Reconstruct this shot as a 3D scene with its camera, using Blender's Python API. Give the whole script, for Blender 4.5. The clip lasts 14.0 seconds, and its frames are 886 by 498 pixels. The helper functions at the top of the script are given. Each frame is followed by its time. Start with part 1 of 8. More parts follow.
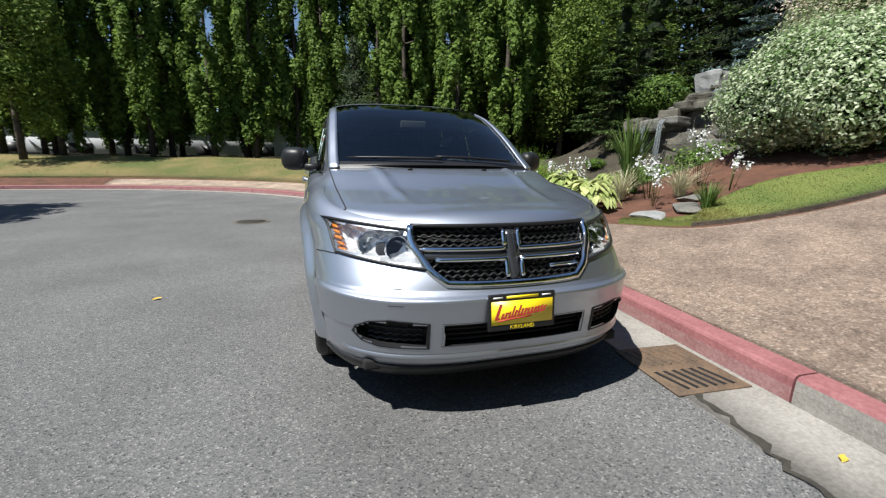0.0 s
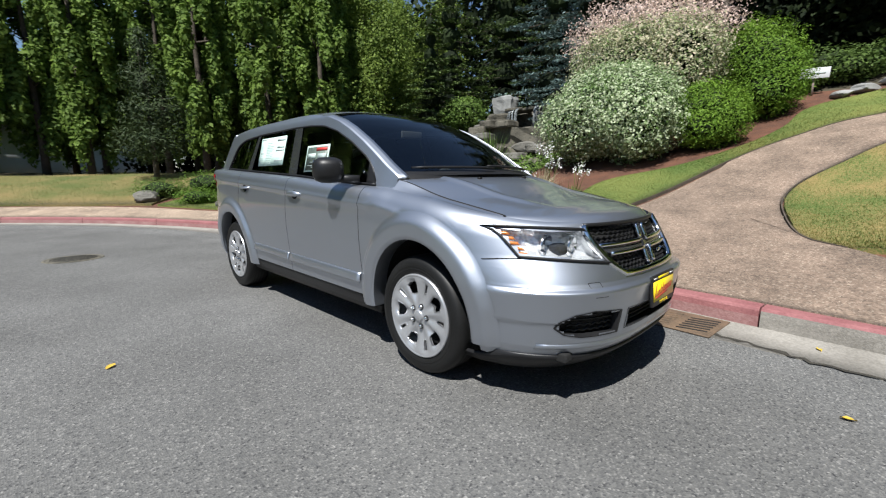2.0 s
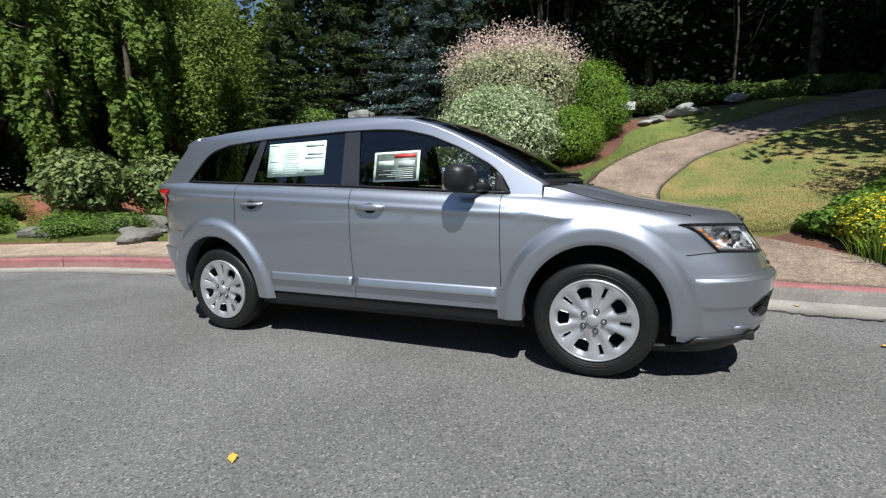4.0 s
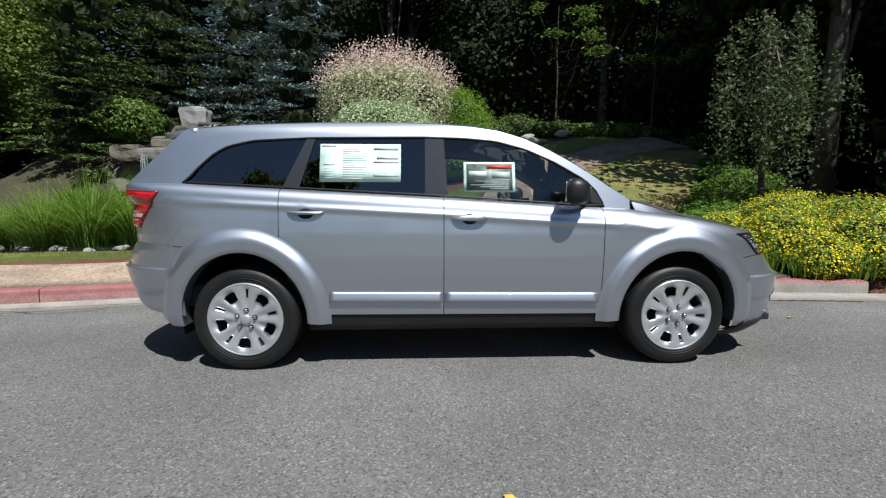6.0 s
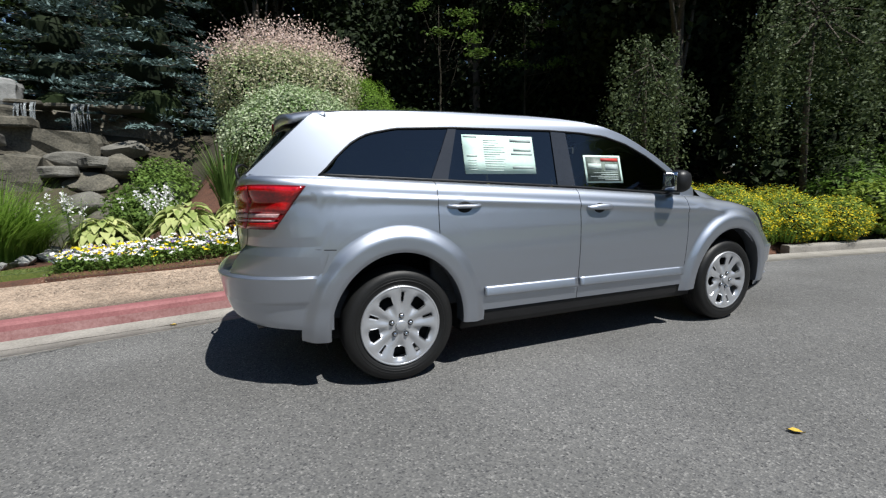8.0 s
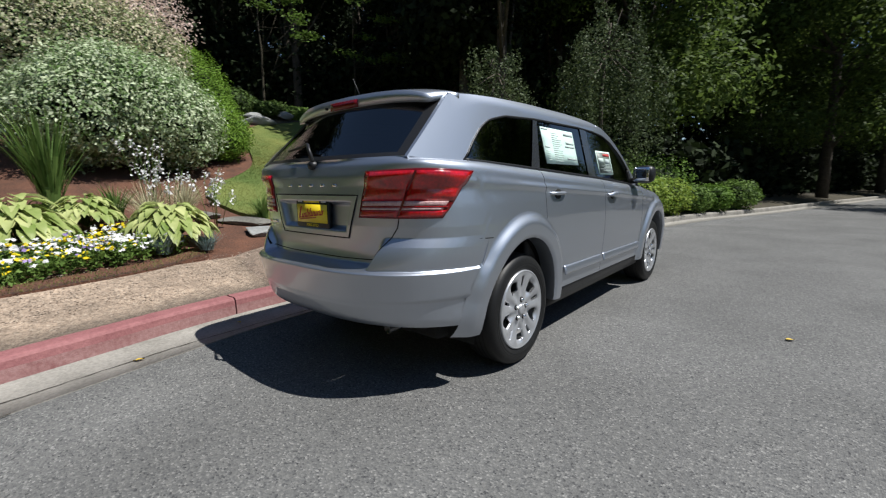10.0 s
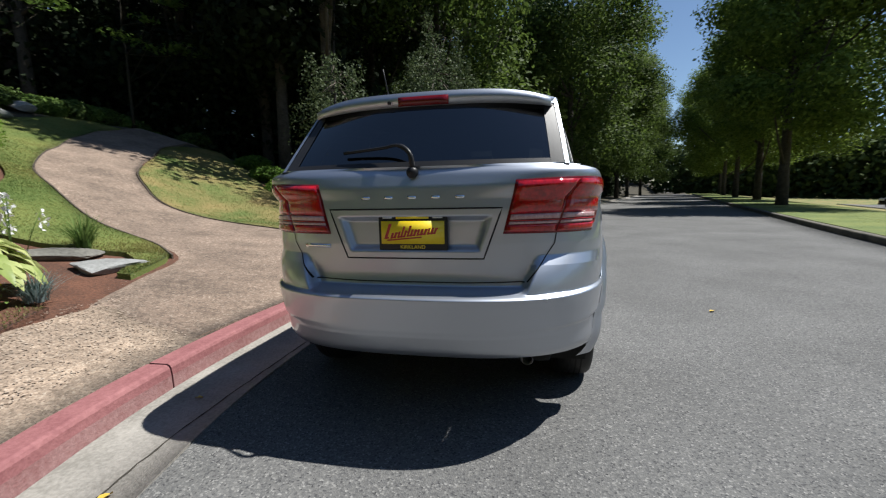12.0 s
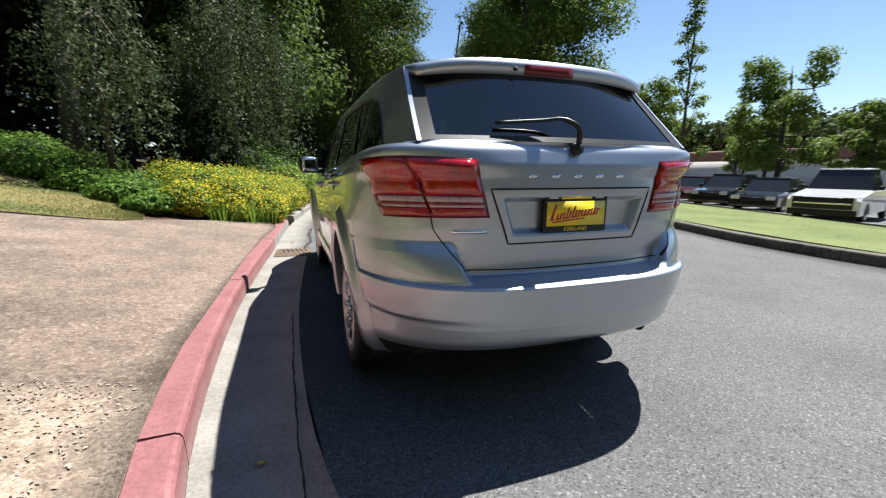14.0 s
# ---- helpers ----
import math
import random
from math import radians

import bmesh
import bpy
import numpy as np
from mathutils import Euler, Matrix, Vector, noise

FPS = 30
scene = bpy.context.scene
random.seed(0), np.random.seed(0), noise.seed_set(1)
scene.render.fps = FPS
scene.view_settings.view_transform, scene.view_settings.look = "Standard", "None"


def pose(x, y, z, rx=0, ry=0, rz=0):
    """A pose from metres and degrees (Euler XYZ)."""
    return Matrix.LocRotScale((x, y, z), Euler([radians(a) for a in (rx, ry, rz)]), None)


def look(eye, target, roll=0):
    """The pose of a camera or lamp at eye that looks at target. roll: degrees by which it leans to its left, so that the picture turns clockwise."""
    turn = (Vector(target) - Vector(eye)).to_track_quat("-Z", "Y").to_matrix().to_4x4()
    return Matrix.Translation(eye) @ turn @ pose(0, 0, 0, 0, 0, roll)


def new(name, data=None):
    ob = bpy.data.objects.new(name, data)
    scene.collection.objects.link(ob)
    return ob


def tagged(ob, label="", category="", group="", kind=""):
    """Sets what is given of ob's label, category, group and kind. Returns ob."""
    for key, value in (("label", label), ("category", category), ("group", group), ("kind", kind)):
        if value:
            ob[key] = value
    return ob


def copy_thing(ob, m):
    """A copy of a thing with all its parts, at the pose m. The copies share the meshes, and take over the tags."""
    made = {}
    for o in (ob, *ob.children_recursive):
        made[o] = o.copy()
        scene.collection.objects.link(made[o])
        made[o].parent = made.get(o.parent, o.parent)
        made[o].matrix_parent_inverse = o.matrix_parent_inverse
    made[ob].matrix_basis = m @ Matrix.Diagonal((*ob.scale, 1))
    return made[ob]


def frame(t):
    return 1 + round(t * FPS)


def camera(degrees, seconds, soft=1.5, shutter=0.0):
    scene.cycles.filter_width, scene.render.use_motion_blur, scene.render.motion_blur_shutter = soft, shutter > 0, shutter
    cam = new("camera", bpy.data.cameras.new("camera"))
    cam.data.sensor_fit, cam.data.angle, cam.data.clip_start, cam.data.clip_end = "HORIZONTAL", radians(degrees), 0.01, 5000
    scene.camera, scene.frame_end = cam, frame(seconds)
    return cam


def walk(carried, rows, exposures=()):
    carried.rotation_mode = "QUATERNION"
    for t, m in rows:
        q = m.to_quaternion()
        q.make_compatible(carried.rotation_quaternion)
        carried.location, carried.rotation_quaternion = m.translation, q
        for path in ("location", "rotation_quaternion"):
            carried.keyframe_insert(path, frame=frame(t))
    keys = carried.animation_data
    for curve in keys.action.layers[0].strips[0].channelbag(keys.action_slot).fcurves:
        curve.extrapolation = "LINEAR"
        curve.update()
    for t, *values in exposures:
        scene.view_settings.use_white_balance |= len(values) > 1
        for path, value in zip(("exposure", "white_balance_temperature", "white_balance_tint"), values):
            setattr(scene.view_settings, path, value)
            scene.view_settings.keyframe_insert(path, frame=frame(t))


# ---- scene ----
cam = camera(92.8, 14.0, 1.2, 0.25)
PATH = [
    (0, (-0.844, -4.0, 1.156), (-0.262, -2.129, 0.757), 0.7),
    (0.5, (-1.262, -3.903, 1.133), (-0.478, -2.104, 0.748), 0.2),
    (1, (-1.659, -3.728, 1.124), (-0.662, -2.032, 0.761), 0.5),
    (1.5, (-2.026, -3.475, 1.131), (-0.832, -1.907, 0.794), -0.3),
    (2, (-2.37, -3.186, 1.131), (-0.989, -1.779, 0.79), -0.5),
    (2.5, (-2.655, -2.8, 1.143), (-1.148, -1.527, 0.817), -1.0),
    (3, (-2.935, -2.385, 1.137), (-1.316, -1.26, 0.798), -1.8),
    (3.5, (-3.13, -1.954, 1.131), (-1.397, -1.013, 0.797), -1.7),
    (4, (-3.32, -1.519, 1.121), (-1.483, -0.781, 0.834), -1.6),
    (4.2, (-3.38, -1.35, 1.121), (-1.519, -0.686, 0.818), -1.4),
    (6.3, (-3.579, 0.543, 1.123), (-1.601, 0.395, 0.87), 0.1),
    (6.5, (-3.562, 0.727, 1.131), (-1.59, 0.551, 0.848), 0.1),
    (7, (-3.46, 1.194, 1.136), (-1.517, 0.825, 0.833), -0.3),
    (7.2, (-3.42, 1.375, 1.134), (-1.492, 0.928, 0.849), -0.4),
    (9.3, (-2.55, 3.211, 1.113), (-1.021, 1.959, 0.806), -0.7),
    (9.5, (-2.429, 3.34, 1.113), (-0.961, 2.017, 0.808), -0.4),
    (10, (-2.096, 3.647, 1.111), (-0.821, 2.137, 0.803), -0.6),
    (10.5, (-1.709, 3.85, 1.116), (-0.639, 2.183, 0.841), -1.8),
    (11, (-1.3, 4.021, 1.117), (-0.421, 2.242, 0.872), -1.5),
    (11.5, (-0.903, 4.08, 1.115), (-0.223, 2.225, 0.805), -3.0),
    (12, (-0.519, 4.102, 1.121), (-0.107, 2.163, 0.859), -1.2),
    (12.5, (-0.116, 4.097, 1.119), (0.006, 2.122, 0.825), -0.2),
    (13, (0.29, 4.009, 1.12), (0.124, 2.046, 0.78), 0.3),
    (13.5, (0.727, 3.922, 1.111), (0.336, 1.993, 0.754), -1.4),
    (14, (1.135, 3.791, 1.128), (0.468, 1.942, 0.76), 0.3),
]
walk(cam, [(t, look(eye, target, roll)) for t, eye, target, roll in PATH],
     [(0, 0.86), (3, 0.79), (6.5, 0.68), (9.5, 0.56), (11.5, 0.68), (12.5, 0.84), (13, 0.98), (14, 1.25)])


# ---- light ----
SUN_DIR = Vector((-0.53, -0.245, 1.0)).normalized()
world = bpy.data.worlds.new("sky")
scene.world = world
world.use_nodes = True
wn = world.node_tree.nodes
sky = wn.new("ShaderNodeTexSky")
sky.sky_type = "NISHITA"
sky.sun_disc = False
sky.sun_elevation = math.asin(SUN_DIR.z)
sky.sun_rotation = math.atan2(SUN_DIR.x, SUN_DIR.y)
sky.altitude = 50
sky.air_density = 1.0
sky.dust_density = 0.05
sky.ozone_density = 3.5
wn["Background"].inputs["Strength"].default_value = 0.062
world.node_tree.links.new(sky.outputs[0], wn["Background"].inputs["Color"])
sun = new("sun", bpy.data.lights.new("sun", "SUN"))
sun.data.energy = 4.8
sun.data.angle = radians(0.53)
sun.data.color = (0.975, 0.965, 0.93)
sun.matrix_world = look(SUN_DIR * 60, (0, 0, 0))


# ---- materials ----
def material(name, c1, c2=None, rough=0.8, metal=0.0, scale=8.0, fine=90.0, bump=0.0, bump_scale=None, coat=0.0,
             spec=0.5, mix=0.5, island=0.0, rand=0.0, sub=0.0, translucent=0.0):
    """A principled material whose colour wanders between c1 and c2 at two scales."""
    m = bpy.data.materials.new(name)
    m.use_nodes = True
    nt = m.node_tree
    n, l = nt.nodes, nt.links
    b = n["Principled BSDF"]
    b.inputs["Roughness"].default_value = rough
    b.inputs["Metallic"].default_value = metal
    b.inputs["Coat Weight"].default_value = coat
    b.inputs["Coat Roughness"].default_value = 0.04
    b.inputs["Specular IOR Level"].default_value = spec
    c2 = c2 or c1
    geo = n.new("ShaderNodeNewGeometry")
    pos = geo.outputs["Position"]
    big = n.new("ShaderNodeTexNoise")
    big.inputs["Scale"].default_value = scale
    big.inputs["Detail"].default_value = 5
    small = n.new("ShaderNodeTexNoise")
    small.inputs["Scale"].default_value = fine
    small.inputs["Detail"].default_value = 3
    l.new(pos, big.inputs["Vector"])
    l.new(pos, small.inputs["Vector"])
    add = n.new("ShaderNodeMath")
    add.operation = "MULTIPLY_ADD"
    l.new(big.outputs["Fac"], add.inputs[0])
    add.inputs[1].default_value = 1.0
    l.new(small.outputs["Fac"], add.inputs[2])
    last = add.outputs[0]
    if island:
        isl = n.new("ShaderNodeMath")
        isl.operation = "MULTIPLY_ADD"
        l.new(geo.outputs["Random Per Island"], isl.inputs[0])
        isl.inputs[1].default_value = island
        l.new(last, isl.inputs[2])
        last = isl.outputs[0]
    if rand:
        info = n.new("ShaderNodeObjectInfo")
        rn = n.new("ShaderNodeMath")
        rn.operation = "MULTIPLY_ADD"
        l.new(info.outputs["Random"], rn.inputs[0])
        rn.inputs[1].default_value = rand
        l.new(last, rn.inputs[2])
        last = rn.outputs[0]
    ramp = n.new("ShaderNodeMapRange")
    ramp.inputs["From Min"].default_value = 1.0 - mix * 0.6 + (island + rand) * 0.5 * (1 - 1 / (1 + island + rand))
    ramp.inputs["From Max"].default_value = 1.0 + mix * 0.6 + (island + rand) * 0.75
    l.new(last, ramp.inputs["Value"])
    mixc = n.new("ShaderNodeMix")
    mixc.data_type = "RGBA"
    mixc.inputs[6].default_value = (*c1, 1)
    mixc.inputs[7].default_value = (*c2, 1)
    l.new(ramp.outputs[0], mixc.inputs[0])
    l.new(mixc.outputs[2], b.inputs["Base Color"])
    if bump:
        bt = n.new("ShaderNodeTexNoise")
        bt.inputs["Scale"].default_value = bump_scale or fine
        bt.inputs["Detail"].default_value = 6
        l.new(pos, bt.inputs["Vector"])
        bn = n.new("ShaderNodeBump")
        bn.inputs["Strength"].default_value = bump
        bn.inputs["Distance"].default_value = 0.02
        l.new(bt.outputs["Fac"], bn.inputs["Height"])
        l.new(bn.outputs[0], b.inputs["Normal"])
    if translucent:
        tr = n.new("ShaderNodeBsdfTranslucent")
        l.new(mixc.outputs[2], tr.inputs["Color"])
        ms = n.new("ShaderNodeMixShader")
        ms.inputs[0].default_value = translucent
        l.new(b.outputs[0], ms.inputs[1])
        l.new(tr.outputs[0], ms.inputs[2])
        l.new(ms.outputs[0], n["Material Output"].inputs["Surface"])
    return m


def glass(name, tint, rough=0.0, ior=1.6):
    """A thin pane: it lets tinted light through and mirrors by Fresnel."""
    m = bpy.data.materials.new(name)
    m.use_nodes = True
    n, l = m.node_tree.nodes, m.node_tree.links
    n.remove(n["Principled BSDF"])
    t = n.new("ShaderNodeBsdfTransparent")
    t.inputs["Color"].default_value = (*tint, 1)
    g = n.new("ShaderNodeBsdfGlossy")
    g.inputs["Roughness"].default_value = rough
    f = n.new("ShaderNodeFresnel")
    f.inputs["IOR"].default_value = ior
    x = n.new("ShaderNodeMixShader")
    l.new(f.outputs[0], x.inputs[0])
    l.new(t.outputs[0], x.inputs[1])
    l.new(g.outputs[0], x.inputs[2])
    l.new(x.outputs[0], n["Material Output"].inputs["Surface"])
    return m


def asphalt_material():
    """Aged chip asphalt: grey binder, pale and dark stones, broad wear."""
    m = bpy.data.materials.new("asphalt")
    m.use_nodes = True
    n, l = m.node_tree.nodes, m.node_tree.links
    b = n["Principled BSDF"]
    b.inputs["Roughness"].default_value = 0.85
    b.inputs["Specular IOR Level"].default_value = 0.2
    pos = n.new("ShaderNodeNewGeometry").outputs["Position"]
    vor = n.new("ShaderNodeTexVoronoi")
    vor.inputs["Scale"].default_value = 125
    l.new(pos, vor.inputs["Vector"])
    sep = n.new("ShaderNodeSeparateColor")
    l.new(vor.outputs["Color"], sep.inputs[0])
    ramp = n.new("ShaderNodeValToRGB")
    e = ramp.color_ramp.elements
    e[0].position, e[0].color = 0.0, (0.045, 0.045, 0.047, 1)
    e[1].position, e[1].color = 1.0, (0.235, 0.23, 0.22, 1)
    for p, c in ((0.12, (0.094, 0.094, 0.094, 1)), (0.5, (0.116, 0.115, 0.112, 1)), (0.88, (0.145, 0.143, 0.138, 1)), (0.96, (0.20, 0.196, 0.188, 1))):
        k = ramp.color_ramp.elements.new(p)
        k.color = c
    l.new(sep.outputs[0], ramp.inputs[0])
    broad = n.new("ShaderNodeTexNoise")
    broad.inputs["Scale"].default_value = 0.9
    broad.inputs["Detail"].default_value = 7
    l.new(pos, broad.inputs["Vector"])
    mr = n.new("ShaderNodeMapRange")
    mr.inputs["From Min"].default_value, mr.inputs["From Max"].default_value = 0.3, 0.7
    mr.inputs["To Min"].default_value, mr.inputs["To Max"].default_value = 0.84, 1.14
    l.new(broad.outputs["Fac"], mr.inputs["Value"])
    mul = n.new("ShaderNodeMix")
    mul.data_type, mul.blend_type = "RGBA", "MULTIPLY"
    mul.inputs[0].default_value = 1
    l.new(ramp.outputs[0], mul.inputs[6])
    l.new(mr.outputs[0], mul.inputs[7])
    l.new(mul.outputs[2], b.inputs["Base Color"])
    bn = n.new("ShaderNodeBump")
    bn.inputs["Strength"].default_value = 0.55
    bn.inputs["Distance"].default_value = 0.006
    l.new(vor.outputs["Distance"], bn.inputs["Height"])
    l.new(bn.outputs[0], b.inputs["Normal"])
    return m


def stones_material(name, dark, mid, pale, scale):
    """Small stones pressed into earth: cells of differing tone, with broad stains."""
    m = bpy.data.materials.new(name)
    m.use_nodes = True
    n, l = m.node_tree.nodes, m.node_tree.links
    b = n["Principled BSDF"]
    b.inputs["Roughness"].default_value = 0.95
    pos = n.new("ShaderNodeNewGeometry").outputs["Position"]
    vor = n.new("ShaderNodeTexVoronoi")
    vor.inputs["Scale"].default_value = scale
    l.new(pos, vor.inputs["Vector"])
    sep = n.new("ShaderNodeSeparateColor")
    l.new(vor.outputs["Color"], sep.inputs[0])
    ramp = n.new("ShaderNodeValToRGB")
    e = ramp.color_ramp.elements
    e[0].position, e[0].color = 0.0, (*dark, 1)
    e[1].position, e[1].color = 1.0, (*pale, 1)
    for p, c in ((0.3, mid), (0.82, [v * 1.25 for v in mid])):
        k = ramp.color_ramp.elements.new(p)
        k.color = (*c, 1)
    l.new(sep.outputs[0], ramp.inputs[0])
    broad = n.new("ShaderNodeTexNoise")
    broad.inputs["Scale"].default_value = 1.7
    broad.inputs["Detail"].default_value = 9
    broad.inputs["Roughness"].default_value = 0.65
    l.new(pos, broad.inputs["Vector"])
    mr = n.new("ShaderNodeMapRange")
    mr.inputs["From Min"].default_value, mr.inputs["From Max"].default_value = 0.3, 0.7
    mr.inputs["To Min"].default_value, mr.inputs["To Max"].default_value = 0.62, 1.3
    l.new(broad.outputs["Fac"], mr.inputs["Value"])
    mul = n.new("ShaderNodeMix")
    mul.data_type, mul.blend_type = "RGBA", "MULTIPLY"
    mul.inputs[0].default_value = 1
    l.new(ramp.outputs[0], mul.inputs[6])
    l.new(mr.outputs[0], mul.inputs[7])
    # clods and scattered leaf bits, a few centimetres across
    clods = n.new("ShaderNodeTexNoise")
    clods.inputs["Scale"].default_value = 19
    clods.inputs["Detail"].default_value = 6
    clods.inputs["Roughness"].default_value = 0.75
    l.new(pos, clods.inputs["Vector"])
    tone = n.new("ShaderNodeMapRange")
    tone.inputs["From Min"].default_value, tone.inputs["From Max"].default_value = 0.34, 0.66
    tone.inputs["To Min"].default_value, tone.inputs["To Max"].default_value = 0.66, 1.28
    l.new(clods.outputs["Fac"], tone.inputs["Value"])
    mul2 = n.new("ShaderNodeMix")
    mul2.data_type, mul2.blend_type = "RGBA", "MULTIPLY"
    mul2.inputs[0].default_value = 1
    l.new(mul.outputs[2], mul2.inputs[6])
    l.new(tone.outputs[0], mul2.inputs[7])
    l.new(mul2.outputs[2], b.inputs["Base Color"])
    bn = n.new("ShaderNodeBump")
    bn.inputs["Strength"].default_value = 0.5
    bn.inputs["Distance"].default_value = 0.01
    rough = n.new("ShaderNodeTexNoise")
    rough.inputs["Scale"].default_value = 55
    rough.inputs["Detail"].default_value = 8
    rough.inputs["Roughness"].default_value = 0.7
    l.new(pos, rough.inputs["Vector"])
    l.new(rough.outputs["Fac"], bn.inputs["Height"])
    l.new(bn.outputs[0], b.inputs["Normal"])
    return m


ASPHALT = asphalt_material()
PAINT = material("silver_paint", (0.41, 0.44, 0.495), (0.44, 0.47, 0.525), 0.44, 0.95, 0.8, 900, coat=1.0, mix=0.8)
BLACK = material("black_plastic", (0.010, 0.010, 0.011), (0.017, 0.017, 0.018), 0.42, 0, 6, 200, bump=0.05, spec=0.32)
PILLAR = material("pillar_film", (0.02, 0.021, 0.023), (0.035, 0.036, 0.04), 0.22, 0.0, 3, 200, coat=0.6)
DARK = material("dark_liner", (0.006, 0.006, 0.006), (0.012, 0.012, 0.012), 0.9, 0, 6, 60)
RUBBER = material("tyre_rubber", (0.006, 0.006, 0.006), (0.012, 0.012, 0.012), 0.5, 0, 5, 150, bump=0.06, spec=0.3)
WHEEL = material("silver_wheel_cover", (0.44, 0.45, 0.47), (0.52, 0.53, 0.55), 0.34, 0.65, 4, 300, coat=0.4)
CHROME = material("chrome", (0.75, 0.76, 0.78), (0.8, 0.81, 0.82), 0.08, 1.0, 3, 80)
REFLECTOR = material("lamp_reflector", (0.80, 0.82, 0.85), (0.90, 0.91, 0.93), 0.14, 0.65, 60, 300, bump=0.5, bump_scale=45)
AMBER = material("amber_lens", (0.5, 0.14, 0.01), (0.6, 0.2, 0.03), 0.15, 0, 20, 200, coat=1.0)
REDLENS = material("red_lens", (0.22, 0.001, 0.003), (0.55, 0.004, 0.008), 0.05, 0, 16, 70, spec=0.5, coat=1.0, bump=0.12, bump_scale=110)
STOPLENS = material("stop_lamp_lens", (0.11, 0.002, 0.004), (0.16, 0.004, 0.006), 0.1, 0, 20, 90)
PALELENS = material("clear_lens", (0.42, 0.20, 0.20), (0.62, 0.42, 0.41), 0.12, 0, 60, 240, coat=1.0, bump=0.3, bump_scale=150)
SEAT = material("dark_seat_cloth", (0.028, 0.028, 0.030), (0.05, 0.05, 0.053), 0.9, 0, 10, 200)
GLASS_FRONT = glass("clear_glass", (0.74, 0.80, 0.77), 0.0, 1.8)
GLASS_DARK = glass("privacy_glass", (0.055, 0.065, 0.068), 0.0, 2.05)
GLASS_LENS = glass("lamp_glass", (0.9, 0.92, 0.93))
PAPER = material("white_paper", (0.52, 0.71, 0.64), (0.61, 0.77, 0.70), 0.6, 0, 10, 60)
INK = material("grey_print", (0.30, 0.37, 0.36), (0.42, 0.48, 0.47), 0.7, 0, 20, 100)
INKRED = material("red_print", (0.45, 0.03, 0.03), (0.5, 0.05, 0.04), 0.6, 0, 20, 100)
YELLOW = material("yellow_plate", (0.85, 0.62, 0.01), (0.9, 0.68, 0.02), 0.4, 0, 5, 90, coat=0.5)
CONCRETE = material("concrete", (0.17, 0.158, 0.138), (0.30, 0.28, 0.25), 0.9, 0, 3, 60, bump=0.25, bump_scale=120)
REDKERB = material("red_kerb_paint", (0.16, 0.05, 0.054), (0.33, 0.14, 0.14), 0.75, 0, 5, 45, bump=0.2, bump_scale=90, mix=0.9)
WORNRED = material("worn_red_kerb_face", (0.17, 0.055, 0.055), (0.36, 0.22, 0.21), 0.85, 0, 4, 40, bump=0.25, bump_scale=90, mix=0.9)
KERBGREY = material("kerb_worn_face", (0.26, 0.19, 0.18), (0.42, 0.36, 0.34), 0.9, 0, 4, 40, bump=0.25, bump_scale=90)
IRON = material("rusty_iron", (0.10, 0.075, 0.055), (0.24, 0.16, 0.10), 0.7, 0.4, 9, 70, bump=0.3)
GRAVEL = stones_material("gravel_path", (0.125, 0.09, 0.068), (0.178, 0.130, 0.098), (0.31, 0.25, 0.195), 78)
DIRT = stones_material("packed_dirt_path", (0.165, 0.122, 0.088), (0.265, 0.20, 0.148), (0.39, 0.32, 0.25), 105)
SOIL = material("mulch_soil", (0.05, 0.023, 0.014), (0.14, 0.058, 0.032), 0.95, 0, 3, 45, bump=0.9, bump_scale=40)
# forest litter brown, darkened further for the shade it lies in
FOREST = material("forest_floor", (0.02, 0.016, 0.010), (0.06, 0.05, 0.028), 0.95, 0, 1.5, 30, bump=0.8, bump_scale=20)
LAWN = material("lawn_grass", (0.065, 0.105, 0.016), (0.17, 0.19, 0.042), 0.9, 0, 0.8, 60, bump=0.6, bump_scale=130, mix=0.4)
DRYLAWN = material("dry_lawn", (0.065, 0.115, 0.018), (0.255, 0.185, 0.07), 0.9, 0, 0.8, 50, bump=0.6, bump_scale=130, mix=0.26)
DRYBANK = material("sunburnt_bank_grass", (0.07, 0.095, 0.018), (0.21, 0.155, 0.06), 0.9, 0, 0.5, 40, bump=0.8, bump_scale=110, mix=0.26)
BLADE = material("grass_blades", (0.062, 0.115, 0.016), (0.215, 0.185, 0.055), 0.7, 0, 0.8, 30, translucent=0.3, mix=0.3)
ROCK = material("grey_rock", (0.05, 0.048, 0.04), (0.21, 0.20, 0.175), 0.9, 0, 2.5, 30, bump=0.7, bump_scale=14, mix=0.8)
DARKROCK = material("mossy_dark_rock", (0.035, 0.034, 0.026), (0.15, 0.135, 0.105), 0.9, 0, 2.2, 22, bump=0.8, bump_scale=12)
PALESTONE = material("pale_flagstone", (0.17, 0.172, 0.165), (0.30, 0.30, 0.29), 0.85, 0, 4, 40, bump=0.4, bump_scale=25)
WATER = material("pond_water", (0.015, 0.025, 0.012), (0.03, 0.04, 0.02), 0.06, 0, 2, 9, bump=0.06, bump_scale=7)
FALL = material("falling_water", (0.12, 0.135, 0.14), (0.26, 0.28, 0.29), 0.2, 0, 12, 60, bump=0.4)
BARK = material("bark", (0.035, 0.028, 0.02), (0.11, 0.09, 0.07), 0.95, 0, 5, 30, bump=0.8, bump_scale=25)


def leafmat(name, c1, c2, translucent=0.35, rough=0.62, scale=0.8, island=0.9):
    return material(name, c1, c2, rough, 0, scale, 8, island=island, mix=0.7, translucent=translucent, spec=0.18)


